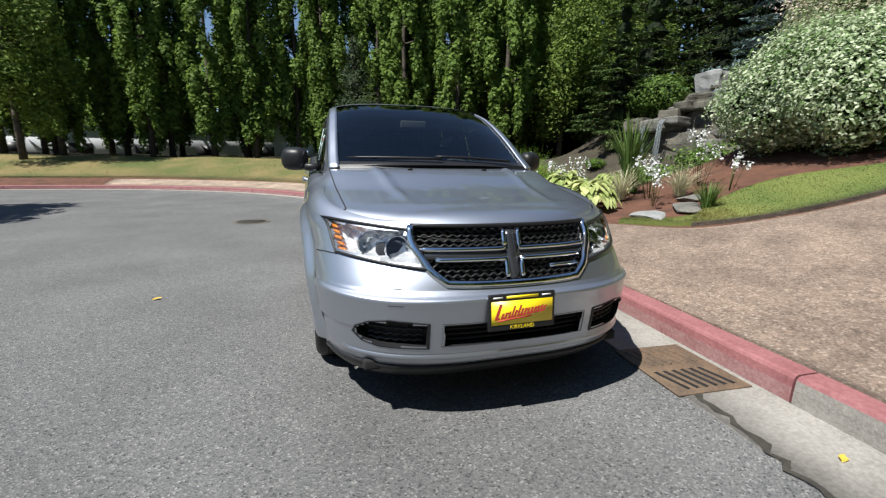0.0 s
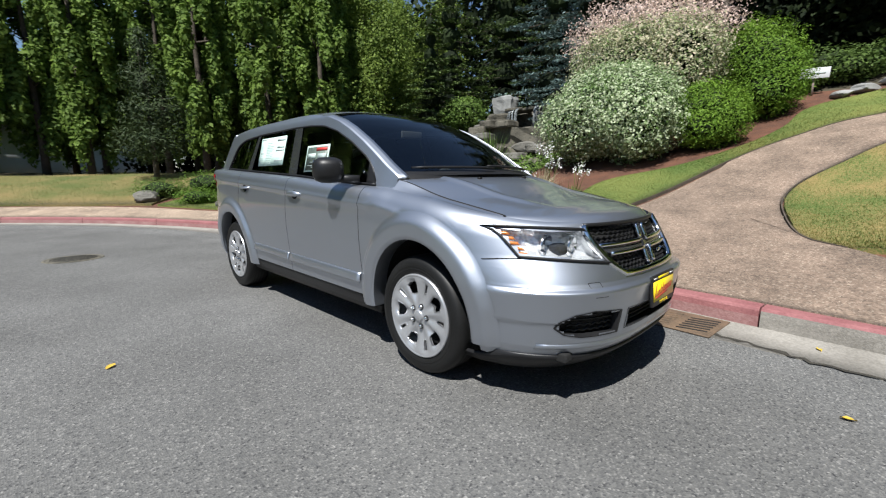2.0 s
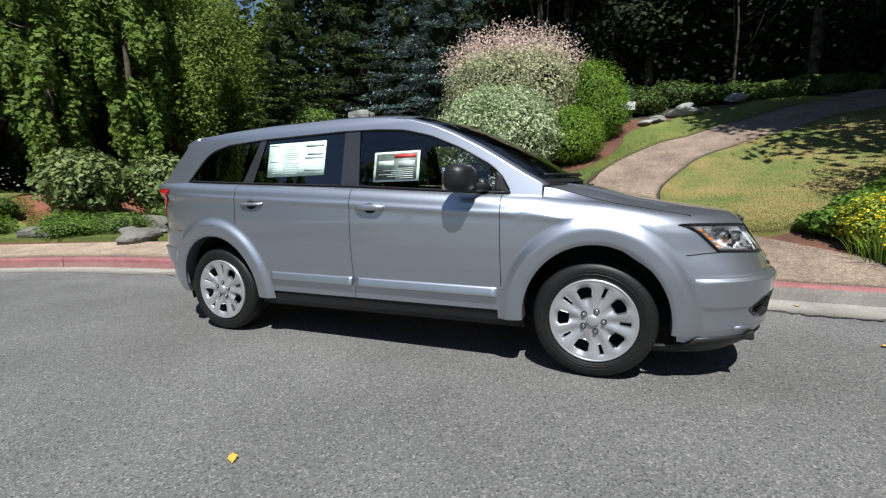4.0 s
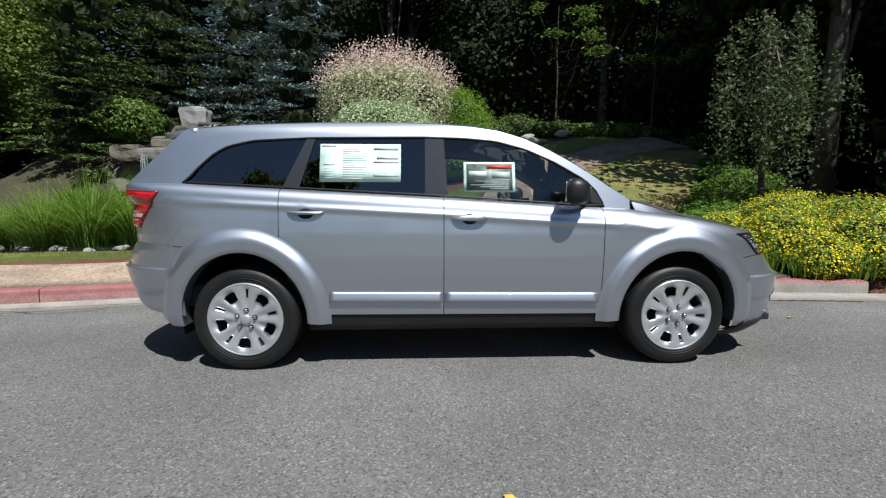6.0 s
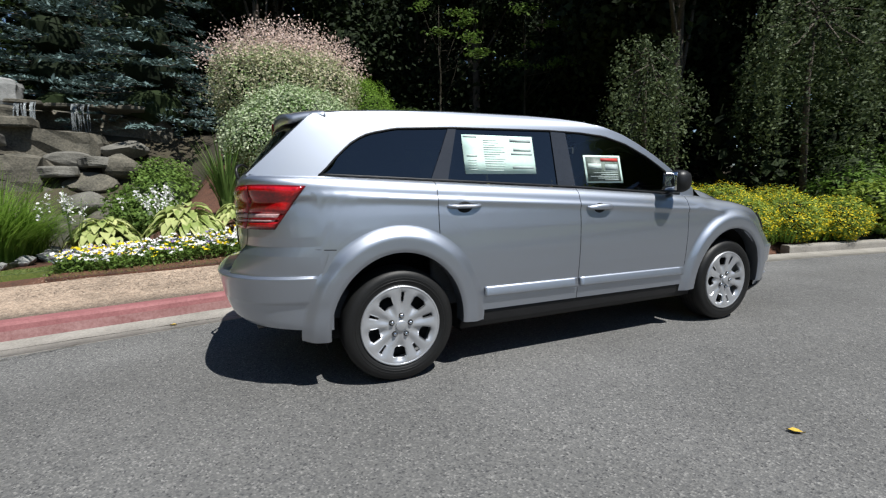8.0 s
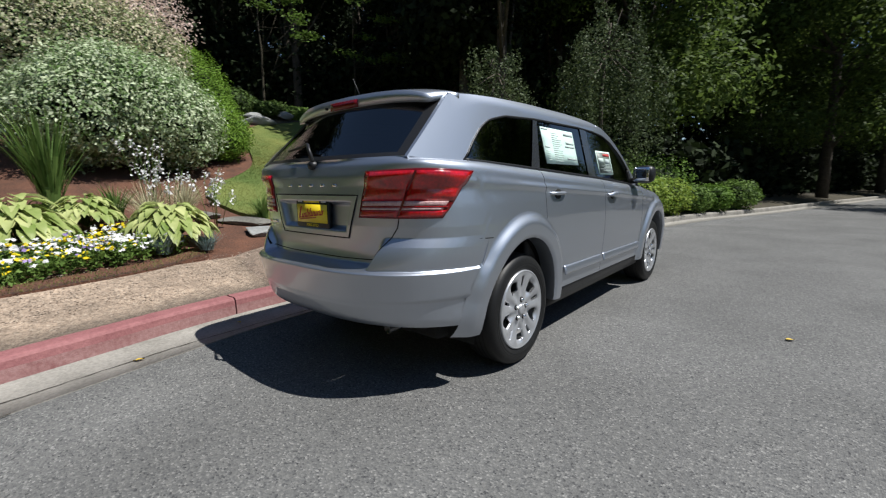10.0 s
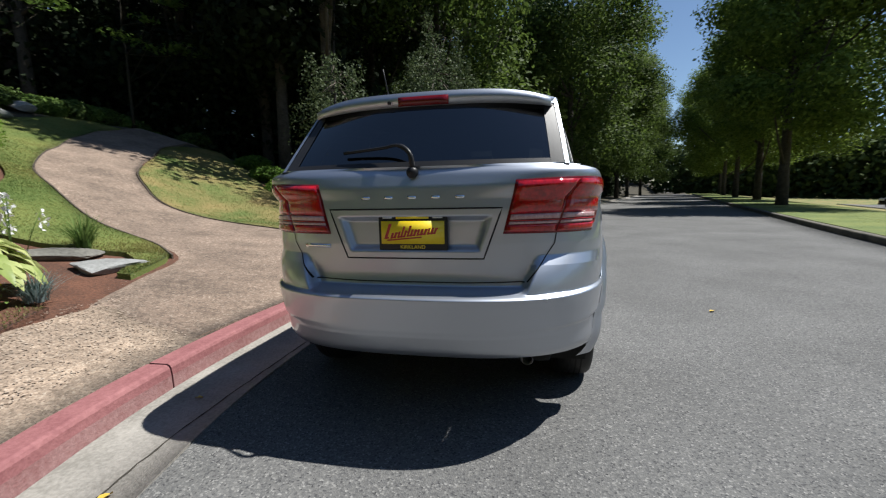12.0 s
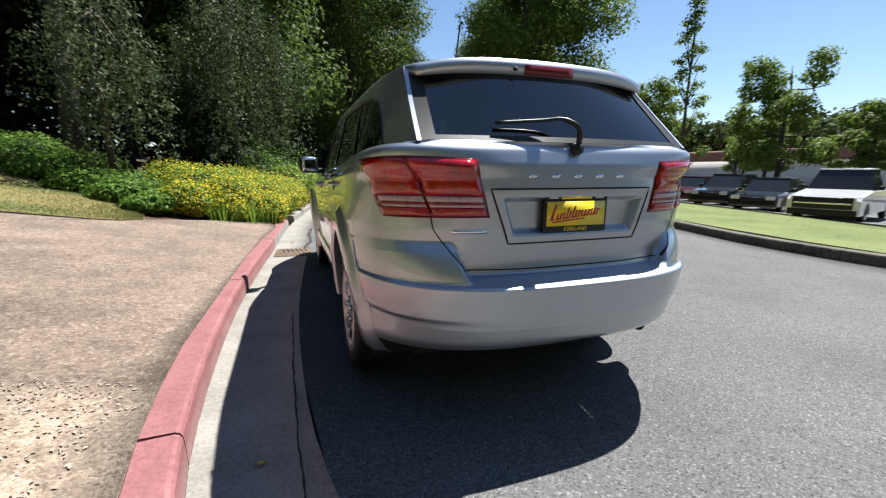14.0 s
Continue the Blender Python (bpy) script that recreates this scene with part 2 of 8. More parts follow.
POPLAR = leafmat("poplar_leaves", (0.06, 0.115, 0.02), (0.25, 0.36, 0.08), 0.5)
BIRCH = leafmat("birch_leaves", (0.06, 0.11, 0.018), (0.27, 0.36, 0.08), 0.45)
# near-black: the shade inside woods and thick plants is in this colour
SHADELEAF = leafmat("dark_forest_leaves", (0.003, 0.006, 0.003), (0.027, 0.043, 0.014), 0.15, 0.8)
MAPLE = leafmat("street_tree_leaves", (0.05, 0.09, 0.014), (0.23, 0.31, 0.06), 0.45)
ROADSIDE = leafmat("roadside_tree_leaves", (0.022, 0.046, 0.010), (0.145, 0.205, 0.045), 0.45)
FARLEAF = leafmat("distant_leaves", (0.03, 0.05, 0.015), (0.10, 0.14, 0.045), 0.2, 0.8)
WEEP = leafmat("weeping_leaves", (0.017, 0.033, 0.012), (0.125, 0.16, 0.072), 0.28)
SPRUCE = leafmat("blue_spruce_needles", (0.05, 0.085, 0.08), (0.19, 0.27, 0.26), 0.1)
FIR = leafmat("fir_needles", (0.025, 0.05, 0.014), (0.11, 0.16, 0.045), 0.1)
CYPRESS = leafmat("cypress_sprays", (0.07, 0.15, 0.015), (0.19, 0.31, 0.04), 0.25)
VARIEG = leafmat("variegated_leaves", (0.10, 0.18, 0.045), (0.58, 0.64, 0.44), 0.25, island=1.6)
PINKLEAF = leafmat("dappled_pink_leaves", (0.16, 0.26, 0.08), (0.66, 0.58, 0.44), 0.3, island=1.4)
PINKTIP = leafmat("pink_shoot_tips", (0.58, 0.42, 0.36), (0.85, 0.68, 0.62), 0.3)
SEDGE = leafmat("sedge_leaves", (0.08, 0.17, 0.02), (0.26, 0.40, 0.07), 0.4)
GOLDLEAF = leafmat("yellow_green_leaves", (0.10, 0.18, 0.025), (0.28, 0.35, 0.06), 0.35)
REDMULCH = material("red_bark_mulch", (0.10, 0.035, 0.018), (0.26, 0.10, 0.05), 0.95, 0, 4, 50, bump=0.9, bump_scale=40)
HOSTA = leafmat("hosta_leaves", (0.17, 0.25, 0.05), (0.58, 0.60, 0.27), 0.3, 0.4, 5)
SHRUB = leafmat("green_shrub_leaves", (0.05, 0.10, 0.015), (0.17, 0.26, 0.06), 0.3)
# leaf green darkened by the shade that lies on the crest
CREST = leafmat("crest_shrub_leaves", (0.025, 0.05, 0.01), (0.11, 0.17, 0.04), 0.2)
PINE = leafmat("pine_needles", (0.012, 0.026, 0.01), (0.06, 0.085, 0.032), 0.1)
RHODO = leafmat("rhododendron_leaves", (0.055, 0.10, 0.025), (0.24, 0.29, 0.11), 0.2, 0.45)
IVY = leafmat("ground_cover_leaves", (0.045, 0.10, 0.012), (0.16, 0.27, 0.045), 0.3)
STRAP = leafmat("strap_leaves", (0.05, 0.11, 0.02), (0.15, 0.22, 0.06), 0.3)
FESCUE = leafmat("blue_fescue", (0.12, 0.18, 0.17), (0.26, 0.33, 0.32), 0.2)
STRAW = leafmat("pale_grass", (0.36, 0.34, 0.20), (0.58, 0.55, 0.38), 0.3)
FLOWERY = leafmat("yellow_flowers", (0.62, 0.46, 0.01), (0.85, 0.68, 0.03), 0.2)
FLOWERW = leafmat("white_flowers", (0.62, 0.62, 0.62), (0.85, 0.85, 0.85), 0.2)
FLOWERP = leafmat("violet_flowers", (0.10, 0.06, 0.25), (0.4, 0.3, 0.55), 0.2)
WALLWHITE = material("white_siding", (0.72, 0.74, 0.78), (0.80, 0.81, 0.83), 0.8, 0, 0.6, 20)
ROOFRED = material("red_roof", (0.25, 0.11, 0.08), (0.33, 0.16, 0.12), 0.85, 0, 1, 20)


PANES = (GLASS_FRONT, GLASS_DARK, GLASS_LENS)
PANE_CENTRE = {"lens": (0, -1.2, 0.6)}


# ---- mesh helpers ----
def mesh_object(name, verts, faces, mat, parent=None, label="", smooth=True, mats=None, slots=None):
    me = bpy.data.meshes.new(name)
    me.from_pydata([tuple(v) for v in verts], [], [tuple(f) for f in faces])
    for m in (mats or [mat]):
        me.materials.append(m)
    if smooth:
        me.polygons.foreach_set("use_smooth", [True] * len(me.polygons))
    if slots is not None:
        me.polygons.foreach_set("material_index", slots)
    me.update()
    if mat in PANES and len(me.polygons):
        # panes face away from the cabin
        mid = Vector(PANE_CENTRE.get(name, (0, 0.5, 1.1)))
        if sum((p.center - mid).dot(p.normal) for p in me.polygons) < 0:
            me.flip_normals()
    ob = new(name, me)
    if parent is not None:
        ob.parent = parent
    if label:
        tagged(ob, label)
    return ob


def quads_mesh(name, V, mat, parent=None, label="", mats=None, slots=None, smooth=False):
    """One mesh out of loose quads: V is (n, 4, 3)."""
    k = len(V)
    me = bpy.data.meshes.new(name)
    me.vertices.add(4 * k)
    me.vertices.foreach_set("co", np.asarray(V, np.float32).ravel())
    me.loops.add(4 * k)
    me.loops.foreach_set("vertex_index", np.arange(4 * k, dtype=np.int32))
    me.polygons.add(k)
    me.polygons.foreach_set("loop_start", np.arange(0, 4 * k, 4, dtype=np.int32))
    for m in (mats or [mat]):
        me.materials.append(m)
    if slots is not None:
        me.polygons.foreach_set("material_index", np.asarray(slots, np.int32))
    me.update(calc_edges=True)
    ob = new(name, me)
    if parent is not None:
        ob.parent = parent
    if label:
        tagged(ob, label)
    return ob


def grid(fn, us, vs, flip=False):
    V = [fn(u, v) for u in us for v in vs]
    n = len(vs)
    F = []
    for i in range(len(us) - 1):
        for j in range(n - 1):
            q = (i * n + j, i * n + j + 1, (i + 1) * n + j + 1, (i + 1) * n + j)
            F.append(q[::-1] if flip else q)
    return V, F


def merge(*parts):
    V, F = [], []
    for v, f in parts:
        k = len(V)
        V += list(v)
        F += [tuple(i + k for i in q) for q in f]
    return V, F


def mirrored(part):
    v, f = part
    return merge(part, ([(-p[0], p[1], p[2]) for p in v], [q[::-1] for q in f]))


def slab(fn, us, vs, lo, hi):
    """A closed plate over fn(u, v, offset)."""
    a = grid(lambda u, v: fn(u, v, hi), us, vs)
    b = grid(lambda u, v: fn(u, v, lo), us, vs, True)
    V, F = merge(a, b)
    n, m, k = len(us), len(vs), len(us) * len(vs)
    ring = [i * m for i in range(n)] + [(n - 1) * m + j for j in range(1, m)] + [i * m + m - 1 for i in range(n - 2, -1, -1)] + [j for j in range(m - 2, 0, -1)]
    for i in range(len(ring)):
        p, q = ring[i], ring[(i + 1) % len(ring)]
        F.append((p, q, q + k, p + k))
    return V, F


def tube(points, radius, sides=8, closed=False, taper=None):
    pts = [Vector(p) for p in points]
    V, F = [], []
    n = len(pts)
    for i, p in enumerate(pts):
        a = pts[(i - 1) % n] if (closed or i > 0) else pts[i]
        b = pts[(i + 1) % n] if (closed or i < n - 1) else pts[i]
        d = (b - a).normalized()
        s = d.cross(Vector((0.13, 0.31, 0.94)))
        s = s.normalized() if s.length > 1e-3 else Vector((1, 0, 0))
        t = s.cross(d)
        r = radius if taper is None else radius * taper[i]
        for k in range(sides):
            w = 2 * math.pi * k / sides
            V.append(tuple(p + (s * math.cos(w) + t * math.sin(w)) * r))
    for i in range(n if closed else n - 1):
        j = (i + 1) % n
        for k in range(sides):
            m = (k + 1) % sides
            F.append((i * sides + k, i * sides + m, j * sides + m, j * sides + k))
    if not closed:
        F.append(tuple(range(sides - 1, -1, -1)))
        F.append(tuple((n - 1) * sides + k for k in range(sides)))
    return V, F


def box(x0, x1, y0, y1, z0, z1, bev=0.0):
    bm = bmesh.new()
    bmesh.ops.create_cube(bm, size=1)
    for v in bm.verts:
        v.co = Vector(((x0 + x1) / 2 + v.co.x * (x1 - x0), (y0 + y1) / 2 + v.co.y * (y1 - y0), (z0 + z1) / 2 + v.co.z * (z1 - z0)))
    if bev:
        bmesh.ops.bevel(bm, geom=list(bm.edges), offset=bev, segments=2, affect="EDGES", profile=0.6)
    bm.verts.index_update()
    out = ([tuple(v.co) for v in bm.verts], [tuple(v.index for v in f.verts) for f in bm.faces])
    bm.free()
    return out


def moved(part, m):
    return [tuple(m @ Vector(p)) for p in part[0]], part[1]


def lathe(profile, sides=32, axis="x"):
    """Rings of (radius, along) about the x axis."""
    V, F = [], []
    for r, a in profile:
        for k in range(sides):
            w = 2 * math.pi * k / sides
            V.append((a, r * math.cos(w), r * math.sin(w)))
    for i in range(len(profile) - 1):
        for k in range(sides):
            m = (k + 1) % sides
            F.append((i * sides + k, i * sides + m, (i + 1) * sides + m, (i + 1) * sides + k))
    return V, F


def spline(pts, n=8):
    """Catmull-Rom through the points, n steps a span."""
    P = [Vector(p) for p in pts]
    P = [P[0] * 2 - P[1]] + P + [P[-1] * 2 - P[-2]]
    out = []
    for i in range(1, len(P) - 2):
        for k in range(n):
            t = k / n
            a, b, c, d = P[i - 1], P[i], P[i + 1], P[i + 2]
            out.append(0.5 * ((2 * b) + (c - a) * t + (2 * a - 5 * b + 4 * c - d) * t * t + (3 * b - a - 3 * c + d) * t ** 3))
    out.append(P[-2])
    return out


def smooth(a, b, x):
    t = min(1.0, max(0.0, (x - a) / (b - a)))
    return t * t * (3 - 2 * t)


# ---- ground ----
NEAR_KERB = [(-21, -82), (-6.5, -34), (-1.3, -15.4), (0.25, -10.5), (0.98, -6.6), (1.22, -4.83), (1.36, -3.0), (1.42, -2.2), (1.49, -1.4), (1.58, 0),
             (1.60, 1.1), (1.57, 2.0), (1.49, 2.6), (1.39, 3.05), (1.30, 3.5), (1.19, 4.0), (1.03, 4.8), (0.83, 6.3), (0.38, 7.8), (-0.2, 9.1), (-1.1, 10.7),
             (-3.4, 13.4), (-6.9, 15.4), (-9.6, 15.9), (-13, 15.7), (-22, 14.5), (-60, 8)]
FAR_KERB = [(-29, -82), (-15, -34), (-11, -20), (-7.9, -9.1), (-6.75, -4.7), (-6.0, -2.2), (-5.6, -0.6), (-5.55, 1.0), (-5.95, 3.0),
            (-7.8, 5.5), (-11, 7.6), (-16, 8.3), (-24, 7.8), (-60, 1)]


def even(points, step):
    """The spline through the points, cut into even steps."""
    fine = [Vector((*p, 0)) for p in points]
    fine = spline(fine, 24)
    out, left = [fine[0]], 0.0
    for a, b in zip(fine, fine[1:]):
        seg = (b - a).length
        while left + seg >= step:
            f = (step - left) / seg
            a = a.lerp(b, f)
            out.append(a.copy())
            seg, left = (b - a).length, 0.0
        left += seg
    return out


K_LINE = even(NEAR_KERB, 0.3)
M_LINE = even(FAR_KERB, 0.3)


def signed(P, line):
    """Distance of the points P (n, 2) from the line, positive to its right."""
    L = np.array([(p.x, p.y) for p in line[::3]], np.float32)
    P = np.asarray(P, np.float32)
    A, B = L[:-1], L[1:]
    D = B - A
    out = np.empty(len(P))
    for s in range(0, len(P), 2000):
        Q = P[s:s + 2000, None, :]
        t = np.clip(((Q - A) * D).sum(2) / (D * D).sum(1), 0, 1)
        C = A + t[..., None] * D
        d2 = ((Q - C) ** 2).sum(2)
        k = d2.argmin(1)
        r = np.arange(len(k))
        q = P[s:s + 2000]
        side = D[k, 0] * (q[:, 1] - A[k, 1]) - D[k, 1] * (q[:, 0] - A[k, 0])
        out[s:s + 2000] = np.sqrt(d2[r, k]) * np.where(side < 0, 1, -1)
    return out


def sm(a, b, x):
    t = np.clip((x - a) / (b - a), 0, 1)
    return t * t * (3 - 2 * t)


def heights(P):
    """Height of the land outside the road at the points P (n, 2)."""
    P = np.asarray(P, float).reshape(-1, 2)
    d = np.maximum(signed(P, K_LINE) - 0.15, 0)
    m = np.maximum(-signed(P, M_LINE), 0)
    x, y = P[:, 0], P[:, 1]
    c = np.minimum(d, 11.5)
    hill = (0.16 * c + 0.0058 * c * c) * (1 + 0.3 * sm(3, 7.5, c)) + 0.07 * (d - c)
    pond = 0.12 * np.minimum(d, 1.4) + 0.78 * np.clip(d - 9.8, 0, 4) + 0.03 * np.maximum(d - 13.8, 0)
    bank = 0.2 * np.minimum(d, 5.5) + 0.02 * np.maximum(d - 5.5, 0)
    south = 0.10 * np.minimum(d, 30)
    w = sm(2.6, 4.8, y)
    z = hill * (1 - w) + pond * w
    w = sm(8.5, 12.5, y - 0.35 * np.maximum(x - 1, 0))
    z = z * (1 - w) + bank * w
    w = sm(-8, -14, y)
    z = z * (1 - w) + south * w
    z = 0.15 + z + 0.03 * np.sin(1.3 * x + 0.7 * y) * sm(1, 4, d) + 0.02 * np.sin(2.9 * y - 1.1 * x) * sm(1, 4, d)
    return np.where(m > 0, 0.13 - 0.85 * sm(1.5, 13, m), z)


def height(x, y):
    return float(heights([(x, y)])[0])


def axis_steps():
    fine = np.arange(-9, 16.01, 0.3)
    mid1 = -9 - np.cumsum(np.linspace(0.4, 6, 40))
    mid2 = 16 + np.cumsum(np.linspace(0.4, 6, 40))
    far = np.array([250, 400, 700, 1200.0])
    return np.concatenate([-far[::-1], mid1[::-1], fine, mid2, far])


def terrain():
    xs, ys = axis_steps(), axis_steps()
    X, Y = np.meshgrid(xs, ys, indexing="ij")
    P = np.stack([X.ravel(), Y.ravel()], 1)
    k, m = signed(P, K_LINE), signed(P, M_LINE)
    z = np.where((k > 0.32) | (m < -0.32), heights(P) - 0.035, -0.07)
    n = len(ys)
    F = [(i * n + j, (i + 1) * n + j, (i + 1) * n + j + 1, i * n + j + 1) for i in range(len(xs) - 1) for j in range(n - 1)]
    V = np.column_stack([P, z]).tolist()
    C = P.reshape(len(xs), n, 2)
    C = ((C[:-1, :-1] + C[1:, 1:]) / 2).reshape(-1, 2)
    d, w = signed(C, K_LINE), -signed(C, M_LINE)
    # slot 1 puts the shade of wood and waterfall into darker ground
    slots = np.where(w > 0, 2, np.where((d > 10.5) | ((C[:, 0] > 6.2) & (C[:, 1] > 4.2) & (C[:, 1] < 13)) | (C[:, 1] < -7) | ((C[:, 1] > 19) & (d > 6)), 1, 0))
    slots = np.where((d > 2.2) & (d < 8) & (C[:, 1] > 8.2) & (C[:, 1] < 15), 3, slots)
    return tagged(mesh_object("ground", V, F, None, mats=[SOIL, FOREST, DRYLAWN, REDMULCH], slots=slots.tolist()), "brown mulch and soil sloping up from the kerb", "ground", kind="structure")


terrain()


def offset_line(line, d):
    out = []
    for i, p in enumerate(line):
        a, b = line[max(i - 1, 0)], line[min(i + 1, len(line) - 1)]
        t = (b - a).normalized()
        out.append(p + Vector((t.y, -t.x, 0)) * d)
    return out


def ribbon(name, A, B, n, mat, lift, label, category, kind="structure", flat=None, dip=0):
    """A strip between the lines A and B, lying on the land."""
    V, F = [], []
    for a, b in zip(A, B):
        for k in range(n + 1):
            p = a.lerp(b, k / n)
            V.append((p.x, p.y))
    z = heights(V) + lift if flat is None else np.full(len(V), flat)
    for i in range(dip):
        # the first edge sinks into the ground
        z[i * (n + 1)] -= 0.05
    V = [(v[0], v[1], float(q)) for v, q in zip(V, z)]
    for i in range(len(A) - 1):
        for k in range(n):
            F.append((i * (n + 1) + k, i * (n + 1) + k + 1, (i + 1) * (n + 1) + k + 1, (i + 1) * (n + 1) + k))
    F = [f[::-1] for f in F]
    # an edge that reaches down into the ground
    w = n + 1
    m = len(A)
    ring = [i * w for i in range(m)] + [(m - 1) * w + k for k in range(1, w)] + [i * w + n for i in range(m - 2, -1, -1)] + [k for k in range(n - 1, 0, -1)]
    base = len(V)
    V += [(V[i][0], V[i][1], V[i][2] - 0.07) for i in ring]
    q = len(ring)
    F += [(ring[i], ring[(i + 1) % q], base + (i + 1) % q, base + i) for i in range(q)]
    ob = mesh_object(name, V, F, mat)
    ob.data.polygons.foreach_set("use_smooth", [i < len(F) - q for i in range(len(F))])
    return tagged(ob, label, category, kind=kind)


def match(points, n):
    """The spline through the points, in n even steps."""
    line = even(points, 0.05)
    return [line[round(i * (len(line) - 1) / n)] for i in range(n + 1)]


# road, between the gutter and the far kerb
n_road = 220
gut = offset_line(K_LINE, -0.47)
A = [gut[round(i * (len(gut) - 1) / n_road)] for i in range(n_road + 1)]
B = [M_LINE[round(i * (len(M_LINE) - 1) / n_road)] for i in range(n_road + 1)]
ribbon("road", A, B, 10, ASPHALT, 0, "aged grey chip-seal asphalt road", "road", flat=0.0)
ribbon("gutter_pan", K_LINE, gut, 2, CONCRETE, 0, "pale worn concrete gutter strip along the kerb", "gutter", flat=0.006)


def kerb_run(line, width, tall, first, last, step, mats, label, side=1, bare=1):
    """Kerb stones one after another along the line, each a bevelled block with a joint."""
    root = new("kerb", None)
    tagged(root, label, "kerb", kind="structure")
    i = first
    while i + step <= last:
        pts = line[i:i + step + 1]
        lo = [p.copy() for p in pts]
        t0, t1 = (pts[1] - pts[0]).normalized(), (pts[-1] - pts[-2]).normalized()
        lo[0] += t0 * 0.006
        lo[-1] -= t1 * 0.006
        V, F = [], []
        prof = [(0.0, -0.05), (0.004, 0.085), (0.009, tall - 0.022), (0.018, tall - 0.007), (0.034, tall), (width - 0.01, tall + 0.003), (width, tall - 0.012), (width, -0.05)]
        for k, p in enumerate(lo):
            a, b = lo[max(k - 1, 0)], lo[min(k + 1, len(lo) - 1)]
            t = (b - a).normalized()
            nrm = Vector((t.y, -t.x, 0)) * side
            for o, z in prof:
                q = p + nrm * o
                V.append((q.x, q.y, z))
        m = len(prof)
        slots = []
        for k in range(len(lo) - 1):
            for j in range(m - 1):
                f = (k * m + j, k * m + j + 1, (k + 1) * m + j + 1, (k + 1) * m + j)
                F.append(f if side > 0 else f[::-1])
                slots.append(1 if j < bare else 0)
        F.append(tuple(range(m)) if side < 0 else tuple(range(m))[::-1])
        e = (len(lo) - 1) * m
        F.append(tuple(e + j for j in range(m))[::-1] if side < 0 else tuple(e + j for j in range(m)))
        slots += [0, 0]
        mesh_object("kerb_stone", V, F, None, root, smooth=False, mats=mats, slots=slots)
        i += step
    return root


near_i = min(range(len(K_LINE)), key=lambda i: (K_LINE[i] - Vector((1.3, -5.0, 0))).length)
north_i = min(range(len(K_LINE)), key=lambda i: (K_LINE[i] - Vector((-22, 14.5, 0))).length)
drain_i = near_i + 8 * round((min(range(len(K_LINE)), key=lambda i: (K_LINE[i] - Vector((1.45, -1.9, 0))).length) - near_i) / 8)
kerb_run(K_LINE, 0.16, 0.15, near_i, drain_i, 8, [REDKERB, CONCRETE], "kerb with faded red paint on top and bare concrete face", bare=2)
kerb_run(K_LINE, 0.16, 0.15, drain_i, north_i, 8, [REDKERB, WORNRED], "kerb with faded red paint, worn lower face")
kerb_run(K_LINE, 0.16, 0.13, 40, near_i, 8, [CONCRETE, CONCRETE], "plain grey concrete kerb under the plants")
kerb_run(M_LINE, 0.16, 0.14, 30, len(M_LINE) - 30, 8, [DARKROCK, DARKROCK], "dark weathered kerb across the road", -1)


# footpath, gravel walk and lawns
def cut(d, y0, y1):
    return [p for p, q in zip(offset_line(K_LINE, d), K_LINE) if y0 <= q.y <= y1 and q.x > -9]


ribbon("footpath", cut(0.155, 1.4, 16.2), cut(1.15, 1.4, 16.2), 4, DIRT, 0.0, "packed brown dirt footpath beside the red kerb", "path")
walk_left = match([(1.78, 1.9), (2.7, 1.75), (3.2, 0.85), (3.55, -0.02), (4.2, -0.36), (5.5, -0.7), (6.9, -1.25), (8.0, -1.78), (9.0, -2.75), (10.0, -3.85), (11.0, -5.05), (11.7, -6.2), (12.2, -7.3), (12.6, -8.8)], 90)
walk_right = match([(1.63, -1.6), (1.54, -2.6), (1.44, -4.3), (2.3, -3.9), (3.0, -3.2), (3.3, -2.74), (3.95, -2.48), (5.1, -2.28), (6.05, -2.4), (6.9, -2.85), (7.6, -3.35), (8.3, -4.15), (8.85, -5.0), (9.8, -6.15), (10.5, -7.5), (10.9, -9.0)], 90)
ribbon("gravel_walk", walk_left, walk_right, 14, GRAVEL, 0.010, "tan gravel walk that climbs the slope", "path", dip=36)


# ---- plants ----
def rng_of(seed):
    return np.random.default_rng(seed)


def leaf_quads(C, N, size, r, slim=0.55, fold=0.15):
    """Diamond leaves at the centres C, facing about N."""
    k = len(C)
    N = N / np.maximum(np.linalg.norm(N, axis=1, keepdims=True), 1e-6)
    T = np.cross(N, r.normal(size=(k, 3)))
    T /= np.maximum(np.linalg.norm(T, axis=1, keepdims=True), 1e-6)
    S = np.cross(N, T)
    L = (size * r.uniform(0.6, 1.3, k))[:, None]
    return np.stack([C - T * L, C + S * L * slim + N * L * fold, C + T * L, C - S * L * slim + N * L * fold], 1)


